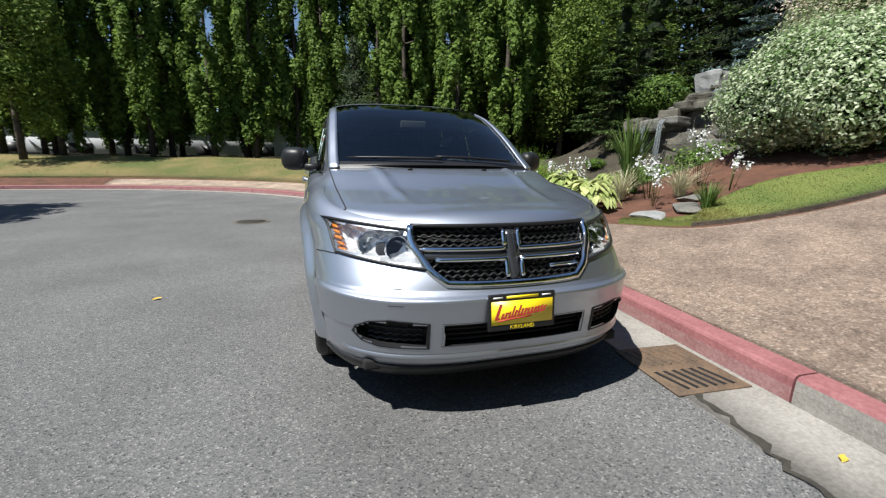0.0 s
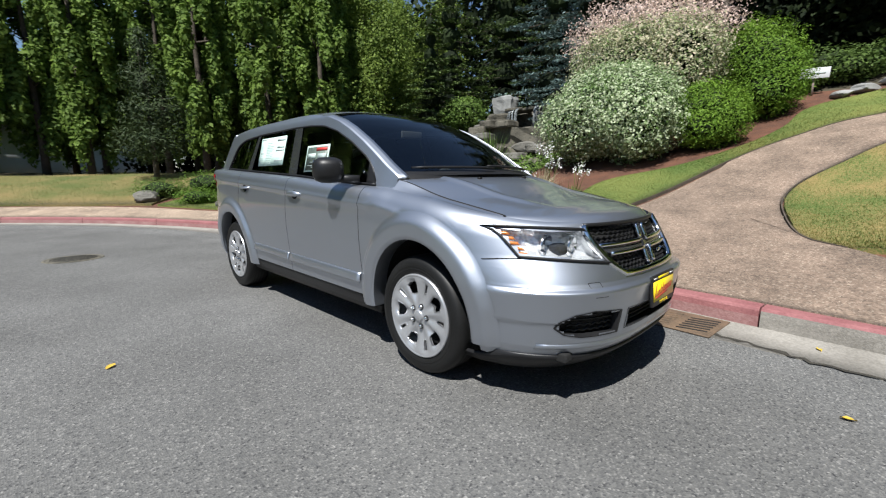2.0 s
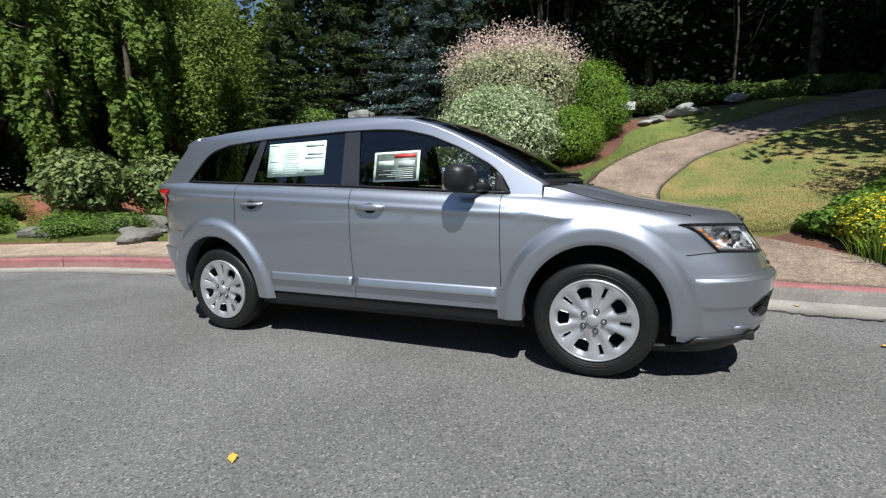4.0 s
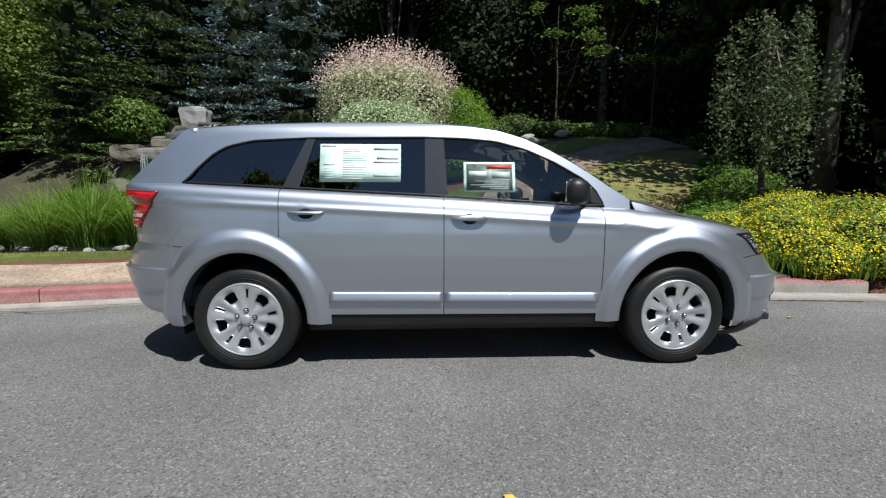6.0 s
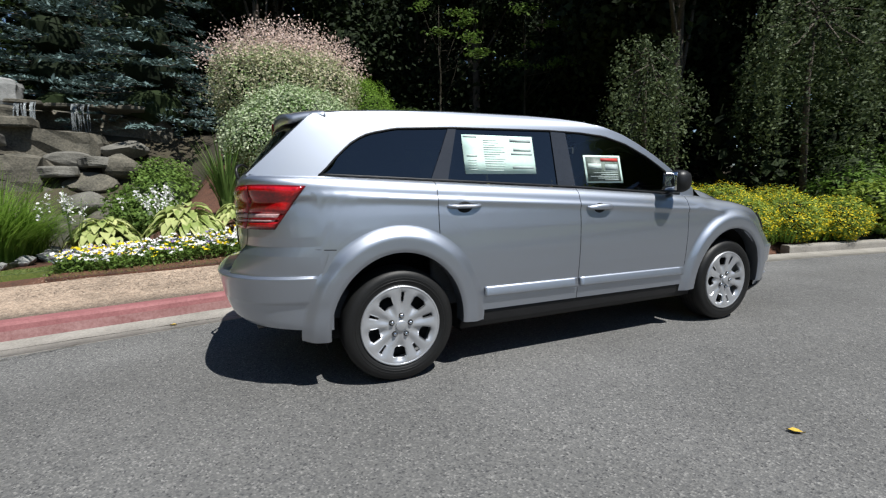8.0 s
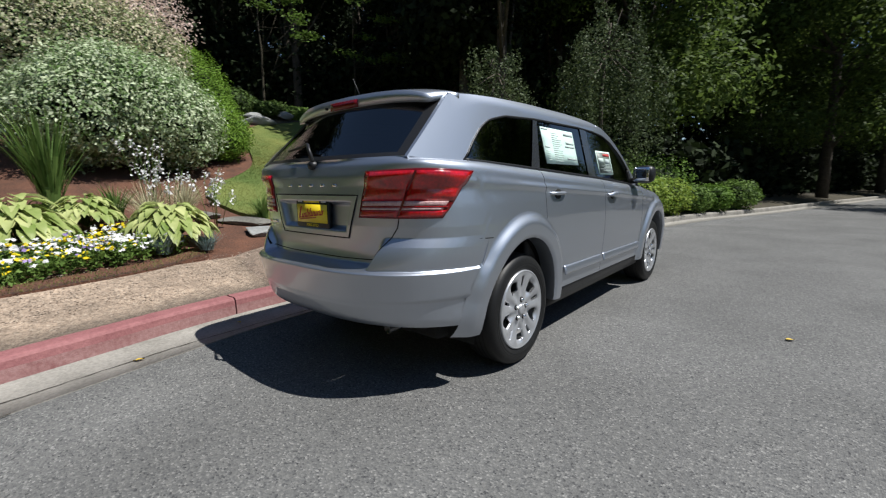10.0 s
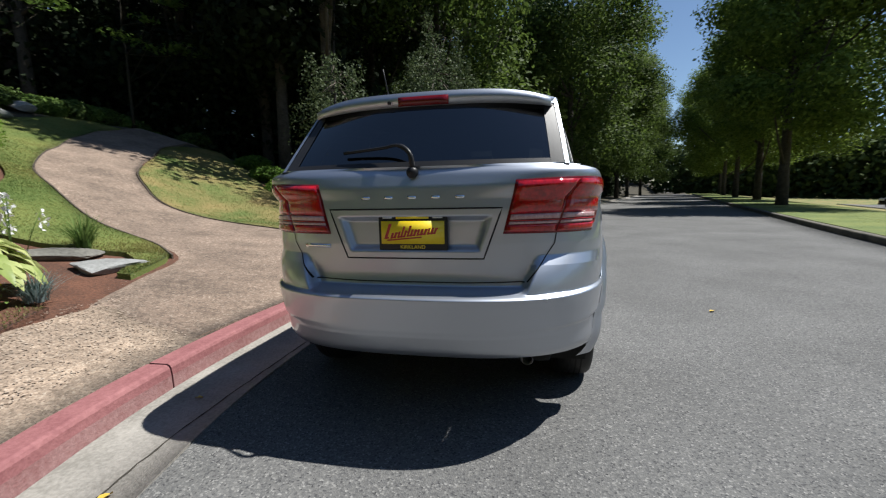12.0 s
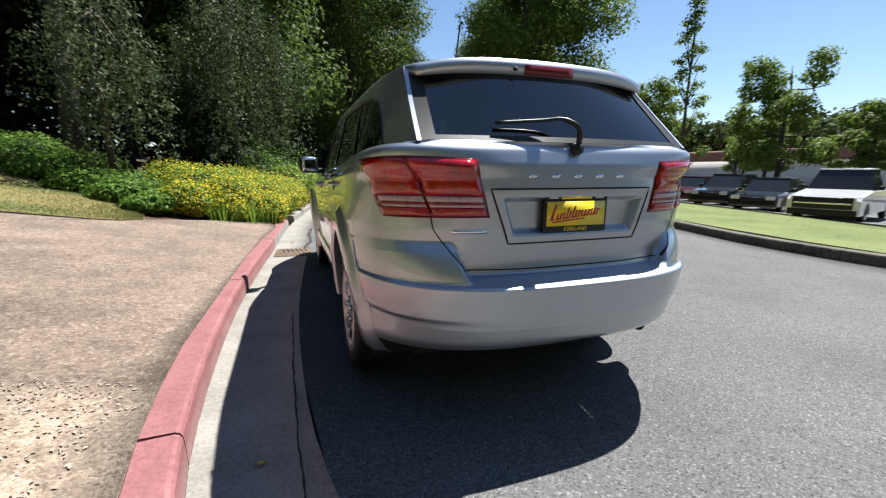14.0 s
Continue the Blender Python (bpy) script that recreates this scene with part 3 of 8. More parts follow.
def blob_leaves(blobs, count, size, seed, shell=0.45, up=0.35, slim=0.55, rough=0.16):
    """Leaves over a cluster of ellipsoids (x, y, z, rx, ry, rz), thick near the skin, with an uneven outline."""
    r = rng_of(seed)
    B = np.array(blobs, float)
    w = (B[:, 3] * B[:, 4] + B[:, 4] * B[:, 5] + B[:, 3] * B[:, 5])
    pick = r.choice(len(B), count, p=w / w.sum())
    D = r.normal(size=(count, 3))
    D /= np.linalg.norm(D, axis=1, keepdims=True)
    rad = 1 - shell * r.random(count) ** 1.6
    b = B[pick]
    wob = 1 + rough * np.sin(D[:, 0] * 7 + b[:, 0] * 3) * np.sin(D[:, 1] * 6 + b[:, 1] * 5) * np.cos(D[:, 2] * 8 + b[:, 2]) + r.normal(size=count) * rough * 0.35
    C = b[:, :3] + D * b[:, 3:] * (rad * wob)[:, None]
    N = D / b[:, 3:] + r.normal(size=(count, 3)) * 0.55 / b[:, 3:].mean() + np.array([0, 0, up]) / b[:, 3:].mean()
    return leaf_quads(C, N, size, r, slim)


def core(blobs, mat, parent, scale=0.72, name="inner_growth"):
    """The shade inside a dense plant as added dark lumps, which stop the light."""
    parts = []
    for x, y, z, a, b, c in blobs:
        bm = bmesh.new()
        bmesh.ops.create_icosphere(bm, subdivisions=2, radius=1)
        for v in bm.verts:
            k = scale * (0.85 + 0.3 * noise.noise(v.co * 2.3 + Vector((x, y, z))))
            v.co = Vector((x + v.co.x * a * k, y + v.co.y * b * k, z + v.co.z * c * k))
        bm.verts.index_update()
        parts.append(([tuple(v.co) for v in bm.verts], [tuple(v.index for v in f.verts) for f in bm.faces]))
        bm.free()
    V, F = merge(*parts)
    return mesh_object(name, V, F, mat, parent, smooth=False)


def root_at(name, x, y, z, label, category, group=""):
    e = new(name, None)
    e.location = (x, y, z)
    e.empty_display_size = 0.2
    return tagged(e, label, category, group)


def shrub(name, x, y, blobs, count, size, mat, label, seed, z=None, slim=0.55, inner=True, shell=0.4, group="", up=0.35, flowers=None, stems=5):
    z = height(x, y) if z is None else z
    e = root_at(name, x, y, z, label, "shrub", group)
    quads_mesh("foliage", blob_leaves(blobs, count, size, seed, shell, slim=slim, up=up), mat, e)
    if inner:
        core(blobs, SHADELEAF, e)
    r = random.Random(seed)
    parts = []
    for i in range(stems):
        b = blobs[i % len(blobs)]
        a = r.uniform(0, 6.28)
        parts.append(tube([(0.12 * math.cos(a), 0.12 * math.sin(a), -0.05), (b[0] * 0.5 + 0.2 * math.cos(a), b[1] * 0.5 + 0.2 * math.sin(a), b[2] * 0.55), (b[0], b[1], b[2])], 0.03, 5, taper=(1, 0.8, 0.4)))
    tagged(mesh_object("stems", *merge(*parts), BARK, e), kind="stuff")
    if flowers:
        fm, fcount, fsize = flowers
        quads_mesh("blossom", blob_leaves([(b[0], b[1], b[2], b[3] * 1.03, b[4] * 1.03, b[5] * 1.03) for b in blobs], fcount, fsize, seed + 7, 0.08, slim=0.9, up=0.8), fm, e)
    return e


def tree(name, x, y, tall, blobs, count, size, mat, label, seed, trunk=0.16, bare=0.3, limbs=7, z=None, lean=0.0, group="", slim=0.55, shell=0.7, trunk_mat=None, upto=None):
    """Trunk, limbs that reach into the blobs, and a crown of loose leaves."""
    z = height(x, y) if z is None else z
    e = root_at(name, x, y, z, label, "tree", group)
    r = random.Random(seed)
    top = upto or tall * 0.92
    pts = [(lean * (k / 6) ** 2 * top * 0.3 + r.uniform(-0.04, 0.04) * k * 0.3, r.uniform(-0.04, 0.04) * k * 0.3, -0.15 + top * k / 6) for k in range(7)]
    mesh_object("trunk", *tube(pts, trunk, 9, taper=[1.25, 1, 0.86, 0.7, 0.52, 0.33, 0.15]), trunk_mat or BARK, e)
    for i in range(limbs):
        b = blobs[i % len(blobs)]
        k = bare + (1 - bare) * (i + 0.5) / limbs * 0.8
        p = Vector(pts[min(5, int(k * 6))])
        q = Vector((b[0] + r.uniform(-0.4, 0.4) * b[3], b[1] + r.uniform(-0.4, 0.4) * b[4], max(b[2], p.z + 0.3)))
        mid = p.lerp(q, 0.5) + Vector((0, 0, -0.06 * (q - p).length))
        mesh_object("limb", *tube([p, mid, q], trunk * 0.34, 6, taper=(1, 0.7, 0.25)), trunk_mat or BARK, e)
    quads_mesh("crown", blob_leaves(blobs, count, size, seed, shell, slim=slim, up=0.5, rough=0.22), mat, e)
    return e


def conifer(name, x, y, tall, wide, mat, label, seed, tiers=11, per=11, z=None, trunk=0.14, droop=0.22, group="", twigs=26, lift=0.05, size=0.11):
    """Layered boughs with gaps between them; each bough is a flat spray of side twigs set with needles."""
    z = height(x, y) if z is None else z
    e = root_at(name, x, y, z, label, "tree", group)
    r = rng_of(seed)
    mesh_object("trunk", *tube([(0, 0, -0.2), (0, 0, tall * 0.5), (0.02, 0, tall * 0.98)], trunk, 8, taper=(1, 0.6, 0.1)), BARK, e)
    # added dark lumps round the trunk make the gaps between boughs look shaded
    core([(0, 0, tall * (0.08 + 0.11 * k), wide * 0.5 * (1 - 0.11 * k) ** 0.8, wide * 0.5 * (1 - 0.11 * k) ** 0.8, tall * 0.10) for k in range(8)], SHADELEAF, e)
    quads, wood = [], []
    for i in range(tiers):
        f = i / (tiers - 1)
        h = tall * (lift + (0.97 - lift) * f)
        R = wide * (1 - f) ** 0.8 * (0.85 + 0.3 * r.random()) + 0.15
        n = max(5, int(per * (1 - 0.5 * f)))
        for k in range(n):
            a = 6.283 * (k + r.random() * 0.8) / n + i * 1.3
            rr = R * r.uniform(0.65, 1.12)
            hh = h + r.normal() * 0.42 * tall / tiers
            end = np.array([math.cos(a) * rr, math.sin(a) * rr, hh - droop * rr + 0.06 * rr])
            start = np.array([0, 0, hh])
            mid = (start + end) / 2 + np.array([0, 0, -0.05 * rr])
            wood.append(tube([start, mid, end], trunk * 0.16, 4, taper=(1, 0.7, 0.2)))
            d = np.array([math.cos(a), math.sin(a), -0.05])
            side = np.array([-math.sin(a), math.cos(a), 0])
            m = max(8, int(twigs * rr / wide))
            for t in r.random(m) ** 0.55:
                c = (1 - t) ** 2 * start + 2 * t * (1 - t) * mid + t * t * end
                s = (1 if r.random() < 0.5 else -1) * (0.08 + 0.34 * rr * (1.05 - t)) * r.uniform(0.5, 1.1)
                w = side * s + d * abs(s) * 0.8 + np.array([0, 0, -0.12 * abs(s)])
                q = 5
                u = r.random(q)[:, None]
                C = c + w * u + r.normal(size=(q, 3)) * np.array([0.04, 0.04, 0.025])
                T = w / max(np.linalg.norm(w), 1e-6) + r.normal(size=(q, 3)) * 0.45
                T /= np.linalg.norm(T, axis=1, keepdims=True)
                S = np.cross(T, np.array([0, 0, 1]) + r.normal(size=(q, 3)) * 0.4)
                L = (size * r.uniform(0.7, 1.3, q))[:, None]
                quads.append(np.stack([C - T * L, C + S * L * 0.26, C + T * L, C - S * L * 0.26], 1))
    tagged(mesh_object("bough_mass", *merge(*wood), BARK, e), kind="stuff")
    tagged(quads_mesh("needle_spray", np.concatenate(quads), mat, e), kind="stuff")
    return e


def blades(P, tall, wide, r, lean=0.35, steps=1):
    """Grass blades standing at the points P (n, 3): narrow quads."""
    k = len(P)
    a = r.random(k) * 6.283
    d = np.stack([np.cos(a), np.sin(a), np.zeros(k)], 1)
    s = np.stack([-np.sin(a), np.cos(a), np.zeros(k)], 1)
    h = (tall * r.uniform(0.5, 1.2, k))[:, None]
    top = P + np.array([0, 0, 1]) * h + d * h * (r.random(k) * lean)[:, None]
    w = (wide * r.uniform(0.6, 1.2, k))[:, None]
    return np.stack([P - s * w, P + s * w, top + s * w * 0.25, top - s * w * 0.25], 1)


def arching(name, x, y, count, long, wide, mat, label, seed, spread=0.8, z=None, rise=1.0, group="", category="plant", base=0.08):
    """A clump of arching strap leaves."""
    z = height(x, y) if z is None else z
    r = rng_of(seed)
    e = root_at(name, x, y, z, label, category, group)
    Q = []
    for i in range(count):
        a = r.random() * 6.283
        d = np.array([math.cos(a), math.sin(a), 0])
        s = np.array([-math.sin(a), math.cos(a), 0])
        L = long * r.uniform(0.6, 1.1)
        out = spread * r.uniform(0.1, 1.0)
        b = d * base * r.random()
        pts = []
        for k in range(5):
            t = k / 4
            pts.append(b + d * out * L * t ** 1.5 + np.array([0, 0, rise * L * (t - 0.42 * out * t * t)]))
        for k in range(4):
            w0, w1 = wide * (1 - (k / 4) ** 2), wide * (1 - ((k + 1) / 4) ** 2) + 0.001
            Q.append([pts[k] - s * w0, pts[k] + s * w0, pts[k + 1] + s * w1, pts[k + 1] - s * w1])
    quads_mesh("leaves", np.array(Q), mat, e)
    return e


def hosta(x, y, size, seed, label="hosta clump with yellow-green cream-edged leaves", z=None, mat=None, count=150):
    """Broad cupped leaves on arching stalks, in tiers."""
    z = height(x, y) if z is None else z
    r = rng_of(seed)
    e = root_at("hosta", x, y, z, label, "plant", "hostas in the bed")
    V, F, stalks = [], [], []
    for i in range(count):
        a = r.random() * 6.283
        out = size * (0.15 + 0.85 * r.random() ** 0.7)
        h = size * (0.95 - 0.62 * (out / size) ** 1.5) * r.uniform(0.8, 1.1)
        d = np.array([math.cos(a), math.sin(a), 0])
        s = np.array([-math.sin(a), math.cos(a), 0])
        L, W = size * r.uniform(0.30, 0.42), size * r.uniform(0.095, 0.14)
        p = d * out * 0.7 + np.array([0, 0, h])
        tilt = -0.35 - 0.7 * out / size
        k = len(V)
        for t, w in ((0, 0.12), (0.25, 0.85), (0.55, 1.0), (0.82, 0.6), (1, 0.03)):
            q = p + d * L * t + np.array([0, 0, L * (0.25 * t + tilt * t * t)])
            V += [tuple(q - s * W * w + np.array([0, 0, 0.05 * w * size])), tuple(q), tuple(q + s * W * w + np.array([0, 0, 0.05 * w * size]))]
        for j in range(4):
            o = k + j * 3
            F += [(o, o + 1, o + 4, o + 3), (o + 1, o + 2, o + 5, o + 4)]
        if i % 3 == 0:
            stalks.append(tube([(0, 0, 0), tuple(d * out * 0.35 + np.array([0, 0, h * 0.75])), tuple(p)], 0.006, 4))
    mesh_object("leaves", V, F, mat or HOSTA, e)
    tagged(mesh_object("stalk_mass", *merge(*stalks), STRAP, e), kind="stuff")
    return e


def rock(name, x, y, size, seed, mat, label, z=None, sink=0.25, turn=0.0, category="rock", group="", sub=3, rough=0.35):
    """A broken stone: a lumpy block cut by flat faces."""
    z = height(x, y) if z is None else z
    r = random.Random(seed)
    bm = bmesh.new()
    bmesh.ops.create_icosphere(bm, subdivisions=sub, radius=1)
    cuts = [(Vector((r.gauss(0, 1), r.gauss(0, 1), r.gauss(0, 0.8))).normalized(), r.uniform(0.5, 0.82)) for _ in range(9)]
    for v in bm.verts:
        p = v.co.copy()
        for nrm, d in cuts:
            over = p.dot(nrm) - d
            if over > 0:
                p -= nrm * over * 0.92
        p *= 1 + rough * 0.2 * noise.noise(v.co * 2.1 + Vector((seed, 0, 0)))
        v.co = Vector((p.x * size[0], p.y * size[1], p.z * size[2]))
    me = bpy.data.meshes.new(name)
    bm.to_mesh(me)
    bm.free()
    me.materials.append(mat)
    ob = new(name, me)
    ob.matrix_world = pose(x, y, z + size[2] * (0.62 - sink), 0, 0, turn)
    return tagged(ob, label, category, group)


# ---- lawns ----
def lawn(name, left, right, n, across, mat, label, blade_count, seed, tall=0.024):
    A, B = match(left, n), match(right, n)
    ribbon(name, A, B, across, mat, 0.02, label, "lawn")
    if blade_count:
        r = rng_of(seed)
        t = r.random(blade_count) * n
        i = np.minimum(t.astype(int), n - 1)
        a = np.array([(p.x, p.y) for p in A])
        b = np.array([(p.x, p.y) for p in B])
        f = (t - i)[:, None]
        P = (a[i] * (1 - f) + a[i + 1] * f)
        Q = (b[i] * (1 - f) + b[i + 1] * f)
        s = r.random(blade_count)[:, None] * 1.01 - 0.005
        P = P * (1 - s) + Q * s
        P = np.column_stack([P, heights(P) + 0.012])
        tagged(quads_mesh("grass", blades(P, tall, 0.004, r, 0.8), BLADE), "short mown grass blades", "grass", kind="stuff")


lawn("lawn_slope", [(3.6, 0.02), (4.2, -0.31), (5.5, -0.65), (6.9, -1.2), (8.0, -1.73), (9.0, -2.70), (10.0, -3.80), (11.0, -5.0), (11.7, -6.15), (12.2, -7.25)],
     [(3.95, 0.28), (4.7, 0.62), (5.7, 0.68), (6.5, 0.15), (7.4, -0.95), (8.9, -1.65), (10.3, -1.9), (11.3, -2.9), (12.2, -4.6), (12.9, -6.6)], 50, 6, LAWN, "mown green lawn strip beside the gravel walk", 42000, 1)
lawn("lawn_bend", [(3.08, -3.1), (3.36, -2.72), (3.97, -2.53), (5.1, -2.33), (6.03, -2.45), (6.87, -2.9), (7.57, -3.4), (8.25, -4.2), (8.8, -5.05), (9.75, -6.2), (10.4, -7.5)],
     [(3.15, -3.45), (3.6, -4.0), (4.2, -4.7), (5.2, -5.5), (6.2, -6.2), (7.3, -6.9), (8.4, -7.7), (9.4, -8.4), (10.0, -8.9)], 50, 10, DRYLAWN, "half-dry sunlit lawn bend inside the walk", 60000, 2)
lawn("lawn_pond", [(2.72, 4.3), (2.45, 5.4), (2.1, 6.8), (1.7, 8.3), (1.1, 9.7), (0.3, 11.2)],
     [(3.15, 4.3), (2.9, 5.5), (2.65, 7.0), (2.45, 8.6), (2.3, 10.2), (2.2, 12)], 30, 4, LAWN, "narrow green lawn between footpath and pond", 14000, 3)
bank_a = [(0.2, 11.4), (-1.2, 13.0), (-3.2, 15.0), (-6.8, 17.0), (-9.6, 17.4), (-13, 17.2), (-22, 16), (-40, 13)]
bank_b = [(4.0, 14.5), (2.0, 17.5), (-1.5, 20.5), (-6.0, 22.5), (-9.6, 23), (-14, 23), (-23, 22), (-41, 19)]
lawn("lawn_bank", bank_a, bank_b, 60, 8, DRYBANK, "sunburnt grass bank beyond the road bend", 30000, 4, 0.07)
west_a = [(p.x, p.y) for p in offset_line(M_LINE, -0.17)][10:-40:14]
west_b = [(p.x, p.y) for p in offset_line(M_LINE, -4.6)][10:-40:14]
lawn("lawn_verge", west_a, west_b, 110, 4, LAWN, "green verge between the road and the car park", 30000, 5)

# low timber edging between the walk and the lawns
EDGING = material("weathered_edging", (0.035, 0.026, 0.02), (0.10, 0.08, 0.06), 0.95, 0, 6, 60, bump=0.5, bump_scale=40)


def edging(points, label):
    """Short boards on edge, end to end along the line."""
    root = new("path_edging", None)
    tagged(root, label, "edging", kind="structure")
    line = even(points, 0.15)
    r = random.Random(17)
    for i in range(0, len(line) - 8, 8):
        pts = line[i:i + 9]
        V, F = [], []
        up = r.uniform(0.012, 0.024)
        for j, p in enumerate(pts):
            a, b = pts[max(j - 1, 0)], pts[min(j + 1, len(pts) - 1)]
            t = (b - a).normalized()
            n = Vector((t.y, -t.x, 0)) * 0.009
            z = height(p.x, p.y)
            for q, h in ((p - n, z - 0.06), (p - n, z + up), (p + n, z + up), (p + n, z - 0.06)):
                V.append((q.x, q.y, h))
        for j in range(len(pts) - 1):
            for m in range(3):
                F.append((j * 4 + m, j * 4 + m + 1, j * 4 + m + 5, j * 4 + m + 4))
        e = (len(pts) - 1) * 4
        F += [(3, 2, 1, 0), (e, e + 1, e + 2, e + 3)]
        mesh_object("edging_board", V, F, EDGING, root, smooth=False)


edging([(3.58, -0.01), (4.2, -0.34), (5.5, -0.68), (6.9, -1.23), (8.0, -1.76), (9.0, -2.73), (10.0, -3.83), (11.0, -5.03), (11.7, -6.18)], "dark timber edging between gravel and lawn")
edging([(3.1, -3.06), (3.33, -2.73), (3.96, -2.50), (5.1, -2.30), (6.04, -2.42), (6.88, -2.87), (7.58, -3.37), (8.27, -4.17), (8.82, -5.02)], "dark timber edging round the lawn bend")

# ---- shrubs and flowers on the slope ----
shrub("variegated_dogwood", 7.65, 1.2, [(0, 0, 1.0, 1.35, 1.4, 1.05), (-0.3, 0.65, 0.8, 1.05, 1.1, 0.9), (-0.35, -0.55, 0.72, 1.0, 0.95, 0.85), (0.15, 0.1, 1.4, 1.05, 1.2, 0.72), (0.2, 0.85, 0.85, 0.95, 0.95, 0.85)],
      52000, 0.036, VARIEG, "broad rounded shrub with white-edged variegated leaves", 11, shell=0.25)
shrub("dappled_willow", 9.57, 1.35, [(0, 0, 1.4, 1.65, 1.75, 1.3), (-0.2, 0.9, 1.6, 1.1, 1.1, 1.2), (-0.2, -0.8, 1.65, 1.1, 1.1, 1.1), (0, 0, 2.1, 1.1, 1.3, 0.75)],
      42000, 0.036, PINKLEAF, "tall dappled willow shrub with pink and cream shoot tips", 12, shell=0.3)
r = rng_of(13)
a = r.random(900) * 6.283
rad = np.sqrt(r.random(900)) * 1.9
P = np.stack([9.57 + rad * np.cos(a), 1.35 + rad * np.sin(a), height(9.57, 1.35) + 1.75 + 1.05 * np.sqrt(np.maximum(0, 1 - (rad / 1.95) ** 2))], 1)
willow = [o for o in scene.objects if o.name == "dappled_willow"][0]
tips = np.concatenate([leaf_quads(P + np.array([0, 0, 0.065 * k]) * (0.3 + r.random(900))[:, None] + (P - P.mean(0)) * 0.03 * k + r.normal(size=(900, 3)) * 0.04, r.normal(size=(900, 3)), 0.03, r) for k in range(8)])
tagged(quads_mesh("shoot_tip", tips - np.array(willow.location), PINKTIP, willow, "pale pink upright shoot tips"), kind="stuff")
shrub("golden_cypress", 8.12, -0.56, [(0, 0, 0.6, 0.68, 0.7, 0.75), (0.1, 0.2, 0.72, 0.55, 0.55, 0.6), (0, -0.25, 0.5, 0.55, 0.55, 0.55), (-0.3, 0.05, 0.35, 0.5, 0.55, 0.42)], 15000, 0.036, CYPRESS, "bright green rounded cypress with upright sprays", 14, slim=0.3, shell=0.3, group="cypresses")
shrub("golden_cypress", 10.3, -1.0, [(0, 0, 1.0, 0.82, 0.85, 1.15), (0, 0.25, 1.35, 0.65, 0.65, 0.85), (0, -0.25, 0.8, 0.75, 0.75, 0.8), (-0.35, -0.2, 0.5, 0.6, 0.65, 0.6)], 20000, 0.038, CYPRESS, "tall bright green cypress behind the variegated shrub", 15, slim=0.3, shell=0.3, group="cypresses")


# ---- far trees ----
def poplar_blobs(tall, wide, seed):
    """Upswept plumes round the trunk, long and slim, with dark gaps between them."""
    r = random.Random(seed)
    out = []
    for k in range(46):
        f = (k + 0.5) / 46
        a = 2.4 * k + r.uniform(-0.4, 0.4)
        w = wide * (0.35 + 0.75 * math.sin(math.pi * (0.10 + 0.78 * f))) * r.uniform(0.45, 1.0)
        out.append((w * math.cos(a), w * math.sin(a), tall * (0.10 + 0.84 * f), 0.30 + 0.16 * r.random(), 0.30 + 0.16 * r.random(), tall * r.uniform(0.055, 0.095)))
    return out


first = None
for i in range(24):
    x = -23 + 1.62 * i + (0.5 if i % 3 else -0.4)
    y = 25 - 0.16 * max(0, x + 4) + (1.1 if i % 2 else 0) - 0.2 * max(0, -x - 12)
    if i < 3:
        t = tree("poplar", x, y, 14, poplar_blobs(14, 1.4, 40 + i), 16000, 0.13, POPLAR, "tall narrow poplar in a dense row behind the bank", 40 + i, trunk=0.15, limbs=12, group="poplar row", shell=0.8)
        first = (first or []) + [t]
    else:
        t = copy_thing(first[i % 3], pose(x, y, height(x, y), 0, 0, 67 * i))
for i, (x, y) in enumerate([(-26, 29), (-21, 29), (-17, 30), (-13, 29), (-9, 29), (-5, 30), (0, 30), (3.5, 29), (7, 29), (4.5, 21.0), (7.2, 19.4), (9.6, 18.2), (11.5, 20.5)]):
    copy_thing(first[i % 3], pose(x, y, height(x, y), 0, 0, 41 * i))

# spruces and firs by the waterfall
conifer("blue_spruce", 15.2, 5.6, 11, 2.9, SPRUCE, "blue-grey spruce with layered drooping boughs", 61, tiers=12, per=13, twigs=34, group="conifers")
conifer("blue_spruce", 17.8, 9.0, 12, 3.2, SPRUCE, "blue-grey spruce with layered drooping boughs", 62, tiers=12, per=13, twigs=34, group="conifers")
conifer("fir", 12.6, 12.8, 6.5, 2.0, FIR, "dark green fir above the waterfall rocks", 63, tiers=11, per=13, twigs=40, group="conifers")
conifer("fir", 15.8, 14.6, 10.5, 2.9, FIR, "dark green fir above the waterfall rocks", 65, tiers=13, per=13, twigs=36, group="conifers")
conifer("fir", 19.5, 13.5, 12, 3.4, FIR, "dark green fir above the waterfall rocks", 64, tiers=13, per=13, twigs=36, group="conifers")

# wood on the hill, its shade put into the near-black leaf colour
wood = []
for i in range(3):
    r = random.Random(70 + i)
    bl = [(r.uniform(-1.6, 1.6), r.uniform(-1.6, 1.6), r.uniform(4.2, 12), r.uniform(1.4, 2.2), r.uniform(1.4, 2.2), r.uniform(1.0, 1.6)) for _ in range(13)]
    wood.append(tree("forest_tree", 19 + 3 * i, -9 + 5 * i, 13, bl, 9000, 0.15, SHADELEAF, "dark broadleaf tree of the shaded wood", 70 + i, trunk=0.2, limbs=10, group="wood"))
